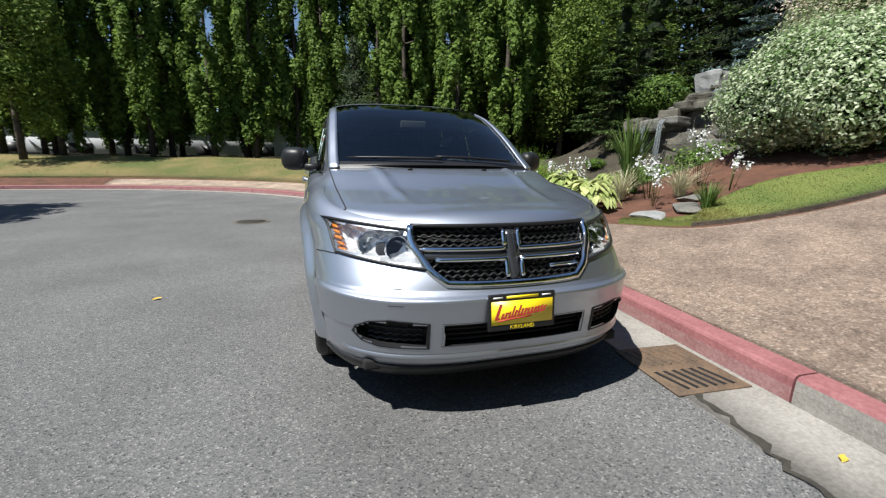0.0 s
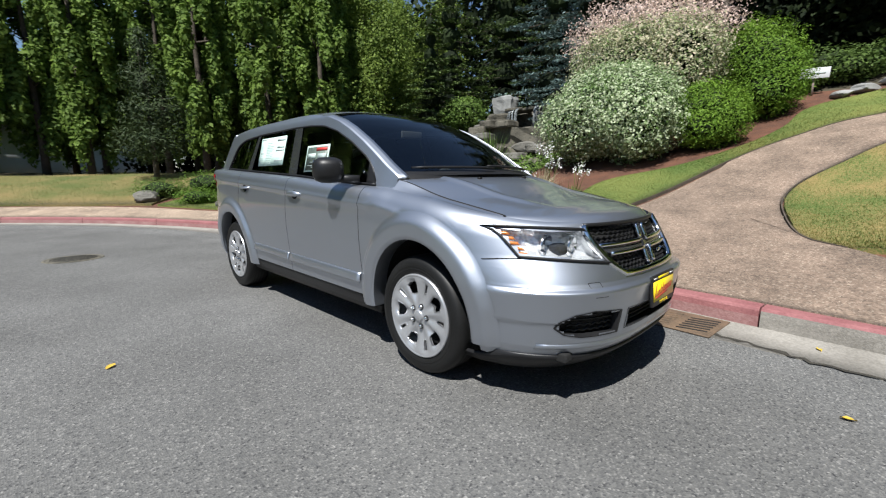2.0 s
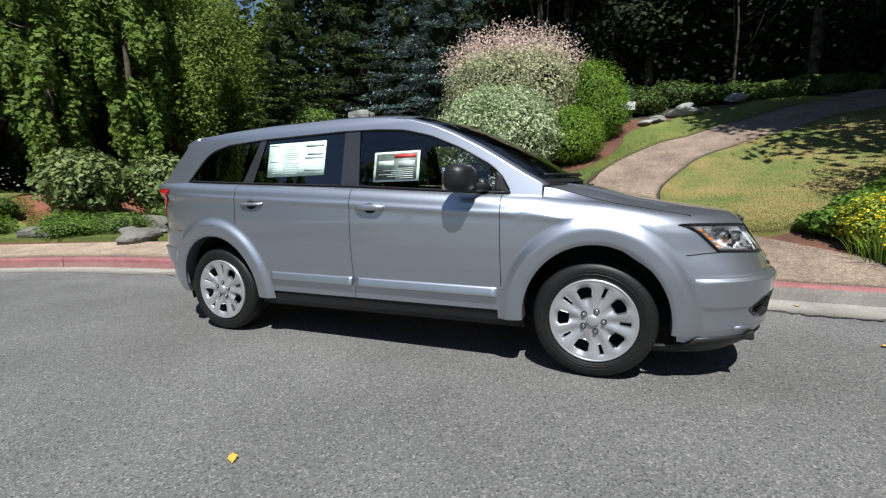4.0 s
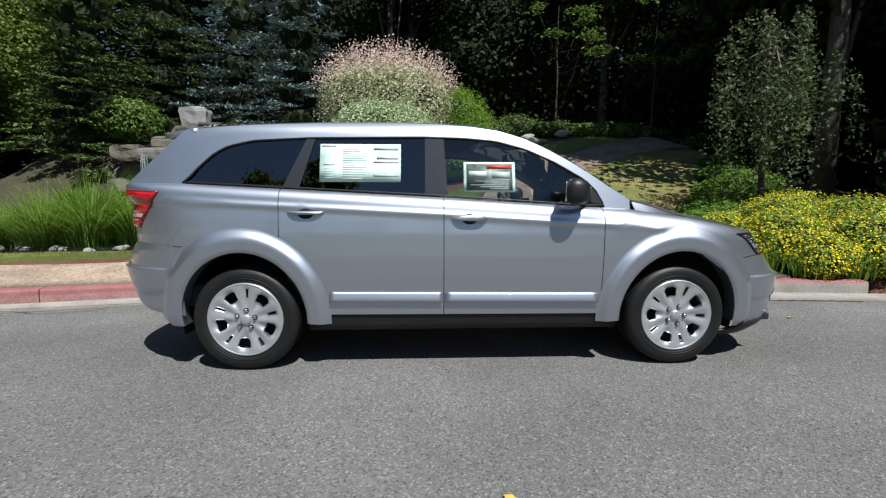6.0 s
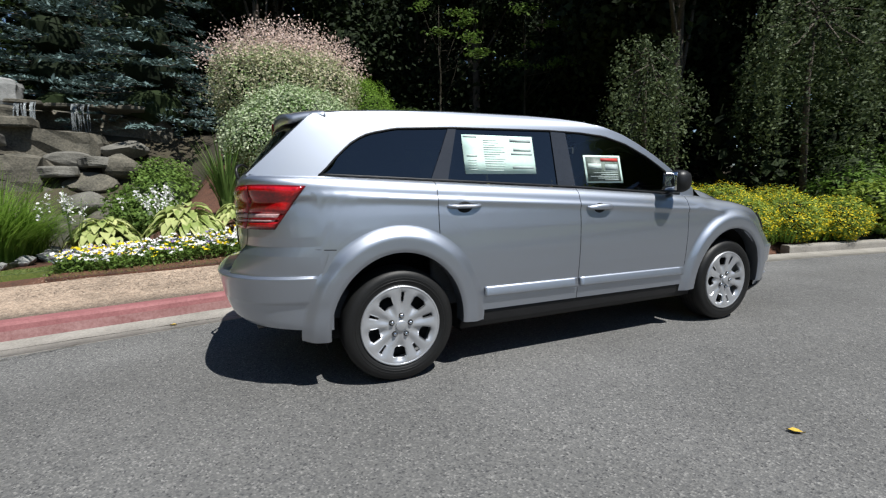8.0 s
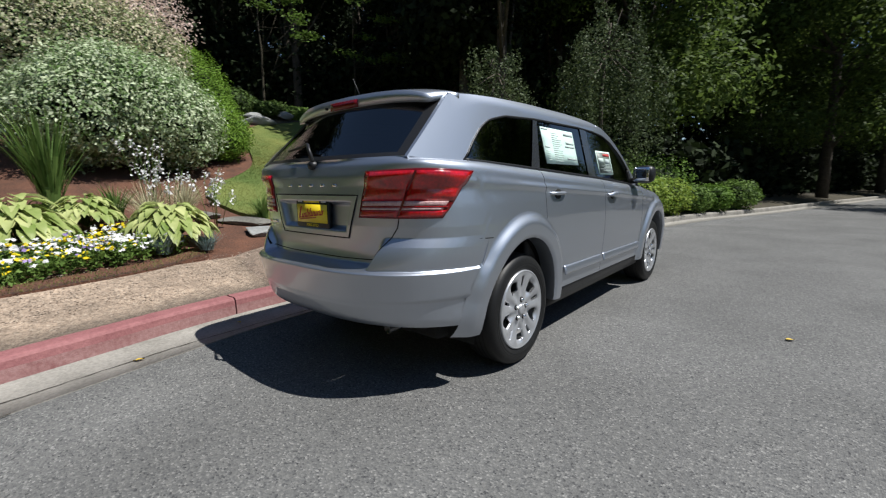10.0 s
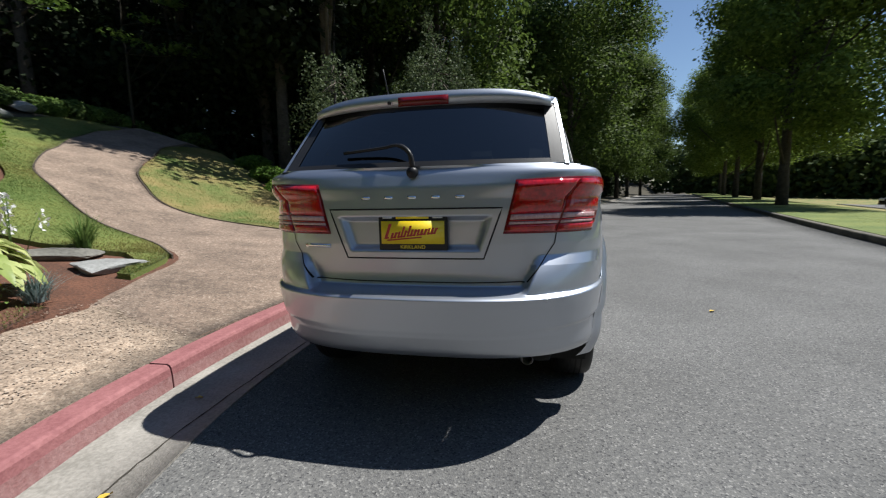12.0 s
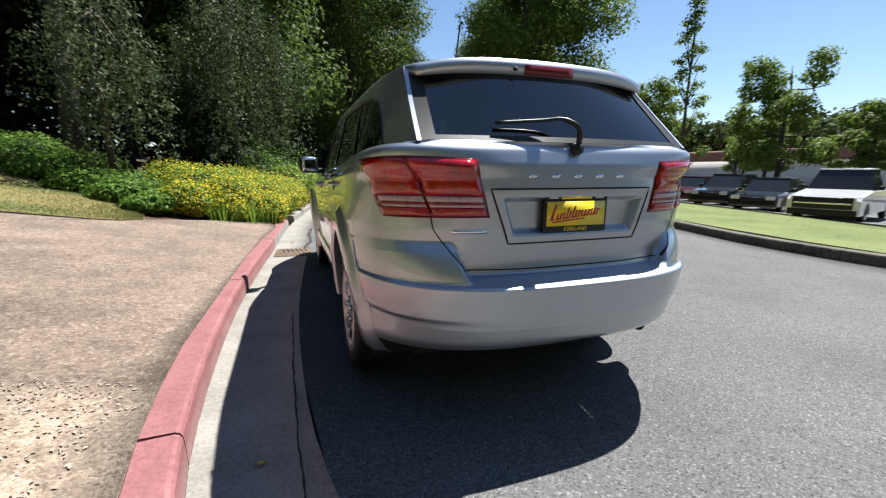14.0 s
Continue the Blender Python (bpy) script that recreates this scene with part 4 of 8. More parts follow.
# the last three are placed for the shade they cast on the crest
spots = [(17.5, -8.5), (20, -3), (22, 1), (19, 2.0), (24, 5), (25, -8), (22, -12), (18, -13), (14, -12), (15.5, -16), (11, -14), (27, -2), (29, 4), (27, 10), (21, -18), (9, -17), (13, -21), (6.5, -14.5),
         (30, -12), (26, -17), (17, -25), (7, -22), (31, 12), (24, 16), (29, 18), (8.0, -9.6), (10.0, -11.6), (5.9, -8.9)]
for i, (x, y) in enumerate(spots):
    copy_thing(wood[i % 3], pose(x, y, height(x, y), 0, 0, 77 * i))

# lighter boughs reaching out of the wood into the sun; trunks painted shade-dark
for i, (x, y, c, zz) in enumerate([(15.0, -5.4, -0.9, 4.3), (13.4, -8.8, -1.2, 3.7)]):
    rq = random.Random(78 + i)
    boughs = [(c + rq.uniform(-0.9, 0.5), rq.uniform(-1.4, 1.4), zz + rq.uniform(-1.3, 1.0), rq.uniform(0.35, 0.7), rq.uniform(0.4, 0.8), 0.10) for _ in range(9)]
    tree("vine_maple", x, y, 6.2, boughs, 700, 0.085, SHRUB, "slender maple with layered sunlit leaf sprays in the wood", 78 + i, trunk=0.05, limbs=9, group="wood edge maples", shell=1.0, trunk_mat=FOREST)

# weeping tree and street trees
def weeping(x, y, tall, wide, seed, strands=150):
    z = height(x, y)
    e = root_at("weeping_birch", x, y, z, "weeping tree with grey-green hanging curtains of leaves", "tree", "weeping trees")
    r = rng_of(seed)
    mesh_object("trunk", *tube([(0, 0, -0.2), (0.1, 0.05, tall * 0.5), (0, 0.1, tall * 0.74)], 0.07, 8, taper=(1, 0.7, 0.25)), BARK, e)
    Q = []
    clumps = max(6, strands // 9)
    for c in range(clumps):
        a = 6.283 * (c * 0.618 + 0.1 * r.random())
        R = wide * math.sqrt((c + 0.4) / clumps)
        top = tall * (1.0 - 0.38 * (R / wide) ** 2) * r.uniform(0.82, 1.03)
        fall = top * r.uniform(0.45, 0.9)
        for i in range(16):
            long = fall * r.uniform(0.5, 1.05)
            b = 6.283 * r.random()
            o = 0.30 * math.sqrt(r.random())
            m = int(long * 13)
            t = r.random(m)
            spread = 0.6 + 0.7 * t
            C = np.stack([R * math.cos(a) + o * math.cos(b) * spread + r.normal(size=m) * 0.045, R * math.sin(a) + o * math.sin(b) * spread + r.normal(size=m) * 0.045, top - 0.25 * (o / 0.3) ** 2 - long * t], 1)
            Q.append(leaf_quads(C, r.normal(size=(m, 3)) + np.array([math.cos(b), math.sin(b), 0.3]), 0.042, r, 0.5))
        mesh_object("limb", *tube([(0, 0, tall * 0.7), (R * 0.5 * math.cos(a), R * 0.5 * math.sin(a), top - 0.35), (R * math.cos(a), R * math.sin(a), top - 0.6)], 0.02, 5, taper=(1, 0.7, 0.3)), BARK, e)
    quads_mesh("hanging_leaves", np.concatenate(Q), WEEP, e)
    return e


weeping(4.3, -6.2, 4.6, 1.1, 81)
weeping(2.3, -8.6, 6.0, 1.6, 82, 240)


def round_crown(tall, wide, low, seed, n=16, lump=0.36):
    r = random.Random(seed)
    out = []
    for i in range(n):
        a = r.uniform(0, 6.28)
        f = r.random()
        rr = wide * 0.62 * math.sqrt(r.random()) * (0.6 + 0.6 * math.sin(math.pi * (0.2 + 0.7 * f)))
        out.append((rr * math.cos(a), rr * math.sin(a), low + (tall - low) * (0.12 + 0.8 * f), wide * lump, wide * lump, (tall - low) * lump * 0.36))
    return out


street = tree("street_tree", -13.4, -21.5, 14, [(b[0] - 1.0, *b[1:]) for b in round_crown(15, 6.6, 2.0, 91, 60, 0.24)], 80000, 0.105, MAPLE, "full round street tree on the verge", 91, trunk=0.24, limbs=12, group="street trees")
for i, (x, y) in enumerate([(-17.5, -33), (-21, -45), (-25, -58), (-30, -72)]):
    copy_thing(street, pose(x, y, height(x, y), 0, 0, 50 * i + 30))
side = tree("roadside_tree", -2.9, -25, 15, round_crown(16, 6.4, 1.6, 92, 54, 0.25), 70000, 0.10, ROADSIDE, "leafy tree at the wood's edge by the road", 92, trunk=0.22, limbs=12, group="roadside trees")
for i, (x, y) in enumerate([(3.6, -15.0), (-6.0, -36), (-10, -48), (-14, -62), (6.5, -27), (1, -39), (-19, -76)]):
    copy_thing(side, pose(x, y, height(x, y), 0, 0, 70 * i + 20))
tree("shade_tree", -11.8, 5.2, 8.5, round_crown(8.5, 2.8, 4.2, 93, 12), 7000, 0.14, MAPLE, "broadleaf tree that shades the road bend", 93, trunk=0.2, limbs=7, group="street trees")


# far woods that close the view
def far_woods(line, count, tall, mat, seed, name, label, size=0.42, thick=5.0, low=0.0):
    P = match(line, 200)
    r = rng_of(seed)
    t = r.random(count) * 199
    i = t.astype(int)
    a = np.array([(p.x, p.y) for p in P])
    C = a[i] + (a[i + 1] - a[i]) * (t - i)[:, None] + r.normal(size=(count, 2)) * thick * 0.4
    top = tall * (0.82 + 0.18 * np.sin(t * 0.45) * np.sin(t * 0.17 + 1))
    z = heights(C) + low + (top - low) * r.random(count) ** 0.9
    C = np.column_stack([C, z])
    return tagged(quads_mesh(name, leaf_quads(C, r.normal(size=(count, 3)) + np.array([0, 0, 0.5]), size, r, 0.6), mat), label, "woods", kind="stuff")


# near-black leaves below carry the shade of wood and undergrowth
far_woods([(13, 31), (24, 25), (33, 14), (36, 0), (33, -14), (24, -27), (13, -36), (5, -46), (-2, -62), (-12, -85)], 60000, 17, SHADELEAF, 101, "far_woods", "dark dense wood closing the hill")
far_woods([(-48, 34), (-25, 36), (0, 37), (16, 30)], 16000, 8.5, POPLAR, 102, "far_woods", "dense green trees behind the poplar row", low=3.2)
far_woods([(8, -13.5), (13, -12.5), (19, -10), (21, -5), (22, 1), (22, 6), (22, 12)], 48000, 5.0, SHADELEAF, 103, "undergrowth", "dark undergrowth at the wood's edge", size=0.14, thick=3.0)
far_woods([(3.5, -8.6), (3.2, -12), (1.6, -17), (-1.2, -26), (-5.2, -40), (-12, -60)], 15000, 2.6, SHADELEAF, 104, "undergrowth", "dark bushes along the road's edge", size=0.2, thick=1.2)
far_woods([(3, 31), (9, 29), (15, 26), (20, 21)], 12000, 5.0, SHADELEAF, 108, "undergrowth", "dark bushes behind the birches", size=0.2, thick=1.6)
far_woods([(-34, -95), (-20, -110), (-4, -100)], 9000, 12, FARLEAF, 105, "far_woods", "green trees at the far end of the road", size=0.5, thick=5)
far_woods([(-70, -20), (-55, -48), (-44, -75), (-34, -100)], 46000, 10, FARLEAF, 106, "far_woods", "green trees beyond the car park", size=0.48, thick=5)
far_woods([(-70, 20), (-72, 0), (-70, -20)], 9000, 7, FARLEAF, 107, "far_woods", "green trees beyond the car park", size=0.36, thick=5)


# ---- bed by the footpath ----
hosta(3.5, 1.95, 0.52, 201)
hosta(3.85, 3.2, 0.54, 202)
hosta(4.1, 4.25, 0.48, 203)
hosta(4.35, 2.55, 0.40, 206)
arching("iris", 4.95, 2.75, 150, 1.4, 0.018, STRAP, "tall clump of narrow green iris blades", 205, spread=0.45)
arching("feather_grass", 4.15, 1.95, 200, 0.62, 0.004, STRAW, "fine straw-coloured grass clump", 206, spread=0.9)
arching("feather_grass", 4.75, 1.35, 200, 0.60, 0.004, STRAW, "fine straw-coloured grass clump", 207, spread=0.9)
for i, (x, y) in enumerate([(3.1, 1.72), (3.12, 2.15), (2.82, 4.25)]):
    arching("blue_fescue", x, y, 170, 0.26, 0.004, FESCUE, "small blue-grey fescue tuft", 210 + i, spread=0.9, group="fescue tufts")
arching("green_tuft", 4.28, 0.42, 130, 0.42, 0.008, STRAP, "bright green grassy tuft in the mulch", 215, spread=0.7)
arching("green_tuft", 4.62, 2.2, 90, 0.5, 0.012, STRAP, "bright green grassy tuft in the mulch", 216, spread=0.7)


def bloom_stalks(x, y, count, tall, seed, spread=0.35):
    z = height(x, y)
    e = root_at("white_bloom", x, y, z, "white bell flowers on thin leaning stalks", "flowers", "white blooms")
    r = rng_of(seed)
    st, P = [], []
    for i in range(count):
        a = r.random() * 6.283
        d = np.array([math.cos(a), math.sin(a), 0]) * spread * r.random()
        h = tall * r.uniform(0.7, 1.1)
        b = d * 0.3
        e1 = d + np.array([0, 0, h])
        st.append(tube([tuple(b), tuple((b + e1) / 2 + np.array([0, 0, 0.05])), tuple(e1)], 0.004, 4))
        P.append(e1 - np.array([0, 0, 1]) * (r.random(16) * 0.22 * tall)[:, None] + r.normal(size=(16, 3)) * 0.025)
    tagged(mesh_object("stalk_mass", *merge(*st), STRAP, e), kind="stuff")
    P = np.concatenate(P)
    tagged(quads_mesh("blossom", leaf_quads(P, r.normal(size=(len(P), 3)), 0.022, r, 0.7), FLOWERW, e), kind="stuff")


for i, (x, y, n, t) in enumerate([(4.3, 3.55, 12, 0.75), (3.9, 3.7, 9, 0.7), (4.45, 1.65, 10, 0.65), (4.1, 1.2, 7, 0.6), (3.75, 4.5, 10, 0.85), (5.4, 1.6, 12, 0.9), (5.2, 0.9, 6, 0.55)]):
    bloom_stalks(x, y, n, t, 220 + i)


def flower_bed():
    """Low bedding plants in mixed colours along the path."""
    r = rng_of(230)
    n = 1700
    t = r.random(n)
    y = 1.95 + 2.35 * t
    x = 3.2 - 0.55 * np.minimum(t * 1.4, 1) + r.random(n) * 0.72 - 0.1
    P = np.column_stack([x, y])
    z = heights(P)
    h = 0.10 + 0.11 * r.random(n)
    leaves, flowers, slots = [], [], []
    for k in range(7):
        C = np.column_stack([P + r.normal(size=(n, 2)) * 0.03, z + h * r.random(n)])
        leaves.append(leaf_quads(C, r.normal(size=(n, 3)) + np.array([0, 0, 1]), 0.022, r, 0.5))
    m = r.random(n) < 0.33
    kind = np.where(np.sin(y * 5 + x * 3) + r.normal(size=n) * 0.7 > 0.5, 1, np.where(r.random(n) < 0.45, 0, 2))
    kind = np.where(r.random(n) < 0.1, 3, kind)
    for k in range(3):
        C = np.column_stack([P + r.normal(size=(n, 2)) * 0.022, z + h + 0.01 + 0.02 * r.random(n)])[m]
        flowers.append(leaf_quads(C, r.normal(size=(m.sum(), 3)) * 0.5 + np.array([-0.5, 0, 0.8]), 0.019, r, 0.9))
        slots.append(kind[m])
    tagged(quads_mesh("bedding_foliage", np.concatenate(leaves), SHRUB), "low green foliage of bedding flowers", "flowers", kind="stuff")
    tagged(quads_mesh("bedding_flowers", np.concatenate(flowers), None, mats=[FLOWERY, FLOWERW, FLOWERW, FLOWERP], slots=np.concatenate(slots)), "yellow, white and violet bedding flowers", "flowers", kind="stuff")


flower_bed()
rock("flagstone", 3.63, 0.70, (0.38, 0.26, 0.06), 240, PALESTONE, "flat pale grey slab lying in the mulch", sink=0.3, turn=72)
rock("flagstone", 4.25, 0.72, (0.40, 0.24, 0.05), 241, ROCK, "flat grey stone lying in the mulch", sink=0.3, turn=70)
rock("flagstone", 4.75, 1.1, (0.3, 0.2, 0.05), 242, ROCK, "flat grey stone lying in the mulch", sink=0.3, turn=10)
lawn("lawn_tip", [(3.22, 0.85), (3.42, 0.35), (3.58, 0.06), (4.1, -0.24)], [(3.34, 0.88), (3.6, 0.45), (3.9, 0.28), (4.35, 0.12)], 14, 2, LAWN, "thin green grass edge along the mulch", 3500, 243)

for o in list(scene.objects):
    if o.name.startswith("flagstone"):
        # the slabs lie with the slope
        p = o.matrix_world.translation.copy()
        o.matrix_world = Matrix.Translation(p + Vector((0, 0, -0.012))) @ Matrix.Rotation(-0.17, 4, "Y") @ Matrix.Translation(-p) @ o.matrix_world


def path_litter():
    """Chips, twigs and pebbles lying on the gravel."""
    r = rng_of(246)
    n = 4500
    t = r.random(n)
    i = np.minimum((t ** 1.3 * 62).astype(int), 61)
    a = np.array([(p.x, p.y) for p in walk_left])[i]
    b = np.array([(p.x, p.y) for p in walk_right])[i]
    P = a + (b - a) * r.random(n)[:, None] + r.normal(size=(n, 2)) * 0.05
    P2 = np.column_stack([1.85 + r.random(2600) * 1.0, 1.2 + r.random(2600) * 3.2])
    P = np.concatenate([P, P2])
    n = len(P)
    Q = np.column_stack([P, heights(P) + 0.006])
    k = signed(P, K_LINE) > 0.2
    N = r.normal(size=(n, 3)) * 0.12 + np.array([0, 0, 1])
    tagged(quads_mesh("path_litter", leaf_quads(Q[k], N[k], 0.011, r, 0.5, 0.1), CHIPS), "bark chips and small stones on the gravel", "litter", kind="stuff")


CHIPS = leafmat("bark_chips", (0.21, 0.155, 0.118), (0.44, 0.36, 0.29), 0.0, 0.9, 3, 1.2)
path_litter()

# ---- pond, waterfall and rocks ----
pa = match([(3.3, 5.1), (3.2, 6.3), (3.1, 7.6), (3.4, 9.0), (4.4, 10.0)], 24)
pb = match([(5.2, 4.9), (7.6, 5.3), (10.0, 6.2), (11.2, 7.4), (11.0, 9.6)], 24)
ribbon("pond", pa, pb, 12, WATER, 0, "dark still pond water below the rocks", "pond", flat=0.365)
rr = random.Random(250)
edge = [(p.x, p.y) for p in pa[::2]] + [(3.9 + 0.4 * k, 5.0 - 0.02 * k) for k in range(4)]
for i, (x, y) in enumerate(edge):
    s = rr.uniform(0.07, 0.16)
    rock("pond_stone", x + rr.uniform(-0.15, 0.05), y + rr.uniform(-0.1, 0.1), (s * 1.4, s * 1.2, s * 0.7), 251 + i, PALESTONE, "small pale stone at the pond's edge", z=0.31, turn=rr.uniform(0, 180), group="pond stones", sub=2)
for i, (x, y, l) in enumerate([(3.75, 5.9, 1.45), (4.15, 5.45, 1.3), (3.6, 6.5, 1.15), (4.3, 6.1, 1.3), (4.6, 5.4, 0.9), (3.5, 7.3, 0.9)]):
    arching("sedge", x, y, 620, l, 0.007, SEDGE, "drooping bright green sedge at the pond", 300 + i, spread=1.25, z=0.33, group="sedges", base=0.35)
def ledge(name, x, y, z, lx, ly, lz, seed, mat, label, turn=0.0, group=""):
    """A squared quarry stone: flat top, broken edges; z is its underside."""
    r = random.Random(seed)
    bm = bmesh.new()
    bmesh.ops.create_cube(bm, size=1)
    bmesh.ops.subdivide_edges(bm, edges=list(bm.edges), cuts=4, use_grid_fill=True)
    for v in bm.verts:
        c = v.co * 2
        e = sorted((abs(c.x), abs(c.y), abs(c.z)))
        pull = 0.10 * (e[1] > 0.99) + 0.06 * (e[0] > 0.99)
        q = Vector((c.x * lx / 2, c.y * ly / 2, c.z * lz / 2))
        j = noise.noise_vector(q * 2.6 + Vector((seed, 0, 0)))
        v.co = q * (1 - pull * 0.6) + Vector((j.x * 0.10 * lx, j.y * 0.10 * ly, j.z * 0.10 * lz))
    me = bpy.data.meshes.new(name)
    bm.to_mesh(me)
    bm.free()
    me.materials.append(mat)
    ob = new(name, me)
    ob.matrix_world = pose(x, y, z + lz / 2, r.uniform(-3, 3), r.uniform(-3, 3), turn)
    return tagged(ob, label, "rock", group)


stack = [(10.3, 8.4, 0.5, 0.4), (11.2, 9.9, 0.7, 0.7), (11.9, 10.7, 0.9, 1.2), (10.9, 7.2, 0.6, 0.5), (11.7, 6.6, 0.8, 0.8), (12.6, 11.2, 0.9, 2.0), (12.6, 6.9, 0.8, 1.5), (13.4, 10.9, 0.9, 2.6), (13.6, 6.2, 0.7, 2.6),
         (9.6, 9.9, 0.45, 0.4), (10.0, 6.7, 0.4, 0.4), (10.9, 5.9, 0.6, 0.5), (13.2, 7.5, 0.7, 2.2), (12.3, 7.9, 0.6, 1.2), (12.9, 6.2, 0.8, 2.0), (11.4, 10.9, 0.5, 0.8), (12.2, 5.7, 0.5, 1.1), (10.6, 10.8, 0.4, 0.5)]
for i, (x, y, s, z) in enumerate(stack):
    rock("waterfall_rock", x, y, (s * rr.uniform(0.8, 1.1), s * rr.uniform(0.8, 1.2), s * rr.uniform(0.45, 0.7)), 320 + i, DARKROCK if i % 4 else ROCK, "rough stacked boulder of the waterfall", z=z, sink=0.5, turn=rr.uniform(0, 180), group="waterfall rocks")
# dark blocks put shade into the recesses behind the falls; lit slabs over them
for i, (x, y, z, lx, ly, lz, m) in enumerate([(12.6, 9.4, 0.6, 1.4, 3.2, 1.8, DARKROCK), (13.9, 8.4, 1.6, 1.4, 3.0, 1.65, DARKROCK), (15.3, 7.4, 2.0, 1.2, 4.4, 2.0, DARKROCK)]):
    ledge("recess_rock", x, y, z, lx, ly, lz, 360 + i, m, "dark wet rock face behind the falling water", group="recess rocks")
for i, (x, y, z, lx, ly, lz, m, t) in enumerate([(12.0, 10.5, 2.40, 1.1, 0.95, 0.55, DARKROCK, 6), (12.0, 9.5, 2.40, 1.2, 1.05, 0.50, ROCK, -4), (12.1, 8.85, 2.62, 0.9, 0.55, 0.28, ROCK, 10), (12.9, 9.9, 2.95, 0.9, 0.8, 0.35, DARKROCK, 20),
                                                 (13.2, 9.4, 3.22, 0.9, 0.8, 0.36, DARKROCK, -8), (13.3, 8.65, 3.22, 0.9, 0.75, 0.30, DARKROCK, 5), (14.2, 8.7, 3.98, 1.1, 0.9, 0.12, DARKROCK, 3), (14.3, 7.6, 3.99, 1.0, 1.3, 0.12, DARKROCK, -3), (14.4, 6.3, 3.98, 1.0, 1.2, 0.13, DARKROCK, 5),
                                                 (12.5, 7.6, 1.75, 1.1, 0.9, 0.3, ROCK, 12), (12.7, 6.7, 2.05, 1.0, 0.8, 0.3, ROCK, 30), (12.8, 10.9, 2.25, 0.9, 0.8, 0.3, ROCK, -12), (12.6, 10.2, 2.7, 0.7, 0.6, 0.26, ROCK, 22), (13.6, 10.2, 3.2, 0.8, 0.7, 0.3, ROCK, -18), (14.0, 9.5, 3.55, 1.0, 1.1, 0.40, DARKROCK, 14)]):
    ledge("ledge_slab", x, y, z, lx, ly, lz, 370 + i, m, "flat weathered slab of the waterfall's ledges", t, "ledge slabs")
ledge("top_boulder", 14.0, 9.3, 3.92, 0.75, 0.98, 0.78, 390, PALESTONE, "pale blocky boulder on top of the waterfall", 12)


def water_fall(x, y, z0, z1, wide, seed):
    r = rng_of(seed)
    parts = []
    for k in range(14):
        o = (r.random() - 0.5) * wide
        parts.append(tube([(x, y + o, z0), (x - 0.12, y + o, z0 - 0.15), (x - 0.16 + r.normal() * 0.02, y + o + r.normal() * 0.03, (z0 + z1) / 2), (x - 0.18, y + o + r.normal() * 0.05, z1)], 0.013, 5, taper=(1, 0.9, 0.7, 0.5)))
    ob = mesh_object("falling_water", *merge(*parts), FALL)
    return tagged(ob, "thin strands of falling water", "waterfall", kind="stuff")


water_fall(11.5, 9.75, 2.72, 0.37, 0.22, 381)
water_fall(11.5, 8.9, 2.80, 0.37, 0.26, 384)
water_fall(13.72, 8.55, 4.06, 2.9, 0.55, 382)
water_fall(13.75, 7.3, 4.06, 3.0, 0.5, 383)

# ---- planting north of the pond ----
shrub("rhododendron", 3.4, 11.0, [(0, 0, 0.95, 0.95, 0.95, 0.85), (0.5, 0.4, 0.8, 0.7, 0.7, 0.7)], 5200, 0.075, RHODO, "rounded green rhododendron on the bank", 401, group="rhododendrons", shell=0.3)
shrub("rhododendron", 5.1, 10.4, [(0, 0, 1.0, 0.9, 0.9, 0.9), (0.5, 0.4, 0.8, 0.7, 0.7, 0.7)], 5200, 0.075, RHODO, "rounded green rhododendron on the bank", 402, group="rhododendrons", shell=0.3)
for i, (x, y, s) in enumerate([(1.9, 8.9, 0.5), (2.7, 8.4, 0.55), (2.3, 9.9, 0.6), (3.0, 9.4, 0.6), (1.2, 10.6, 0.55), (0.6, 12.2, 0.7), (1.9, 12.0, 0.8)]):
    shrub("low_juniper", x, y, [(0, 0, s * 0.35, s * 1.1, s, s * 0.5), (0.3 * s, 0.2 * s, s * 0.3, s * 0.8, s * 0.8, s * 0.4)], 2600, 0.035, SHRUB if i % 2 else IVY, "low spreading evergreen mound in the mulch", 410 + i, group="low evergreens", slim=0.3, stems=2)
for i, (x, y, s) in enumerate([(2.0, 6.9, 0.34), (2.25, 7.5, 0.26), (3.2, 8.3, 0.3), (1.6, 9.4, 0.3), (4.2, 9.7, 0.45), (5.2, 9.3, 0.5), (0.2, 11.9, 0.4), (6.3, 9.6, 0.55)]):
    rock("boulder", x, y, (s * 1.2, s, s * 0.6), 430 + i, ROCK, "grey boulder lying in the garden mulch", turn=40 * i, group="boulders")
tree("pine", 1.2, 15.5, 5.5, [(0, 0, 1.4, 1.3, 1.3, 0.8), (0.2, 0, 2.4, 1.1, 1.1, 0.8), (0, 0.1, 3.5, 0.8, 0.8, 0.8), (0, 0, 4.6, 0.45, 0.45, 0.7)], 8000, 0.09, PINE, "dark young pine on the bank", 441, trunk=0.09, limbs=8, slim=0.2)
shrub("laurel", 13.7, 11.6, [(0, 0, 0.8, 1.1, 1.1, 0.8), (-0.4, 0.5, 0.6, 0.8, 0.8, 0.6)], 4500, 0.07, SHRUB, "bright green shrub above the waterfall", 443, shell=0.3)
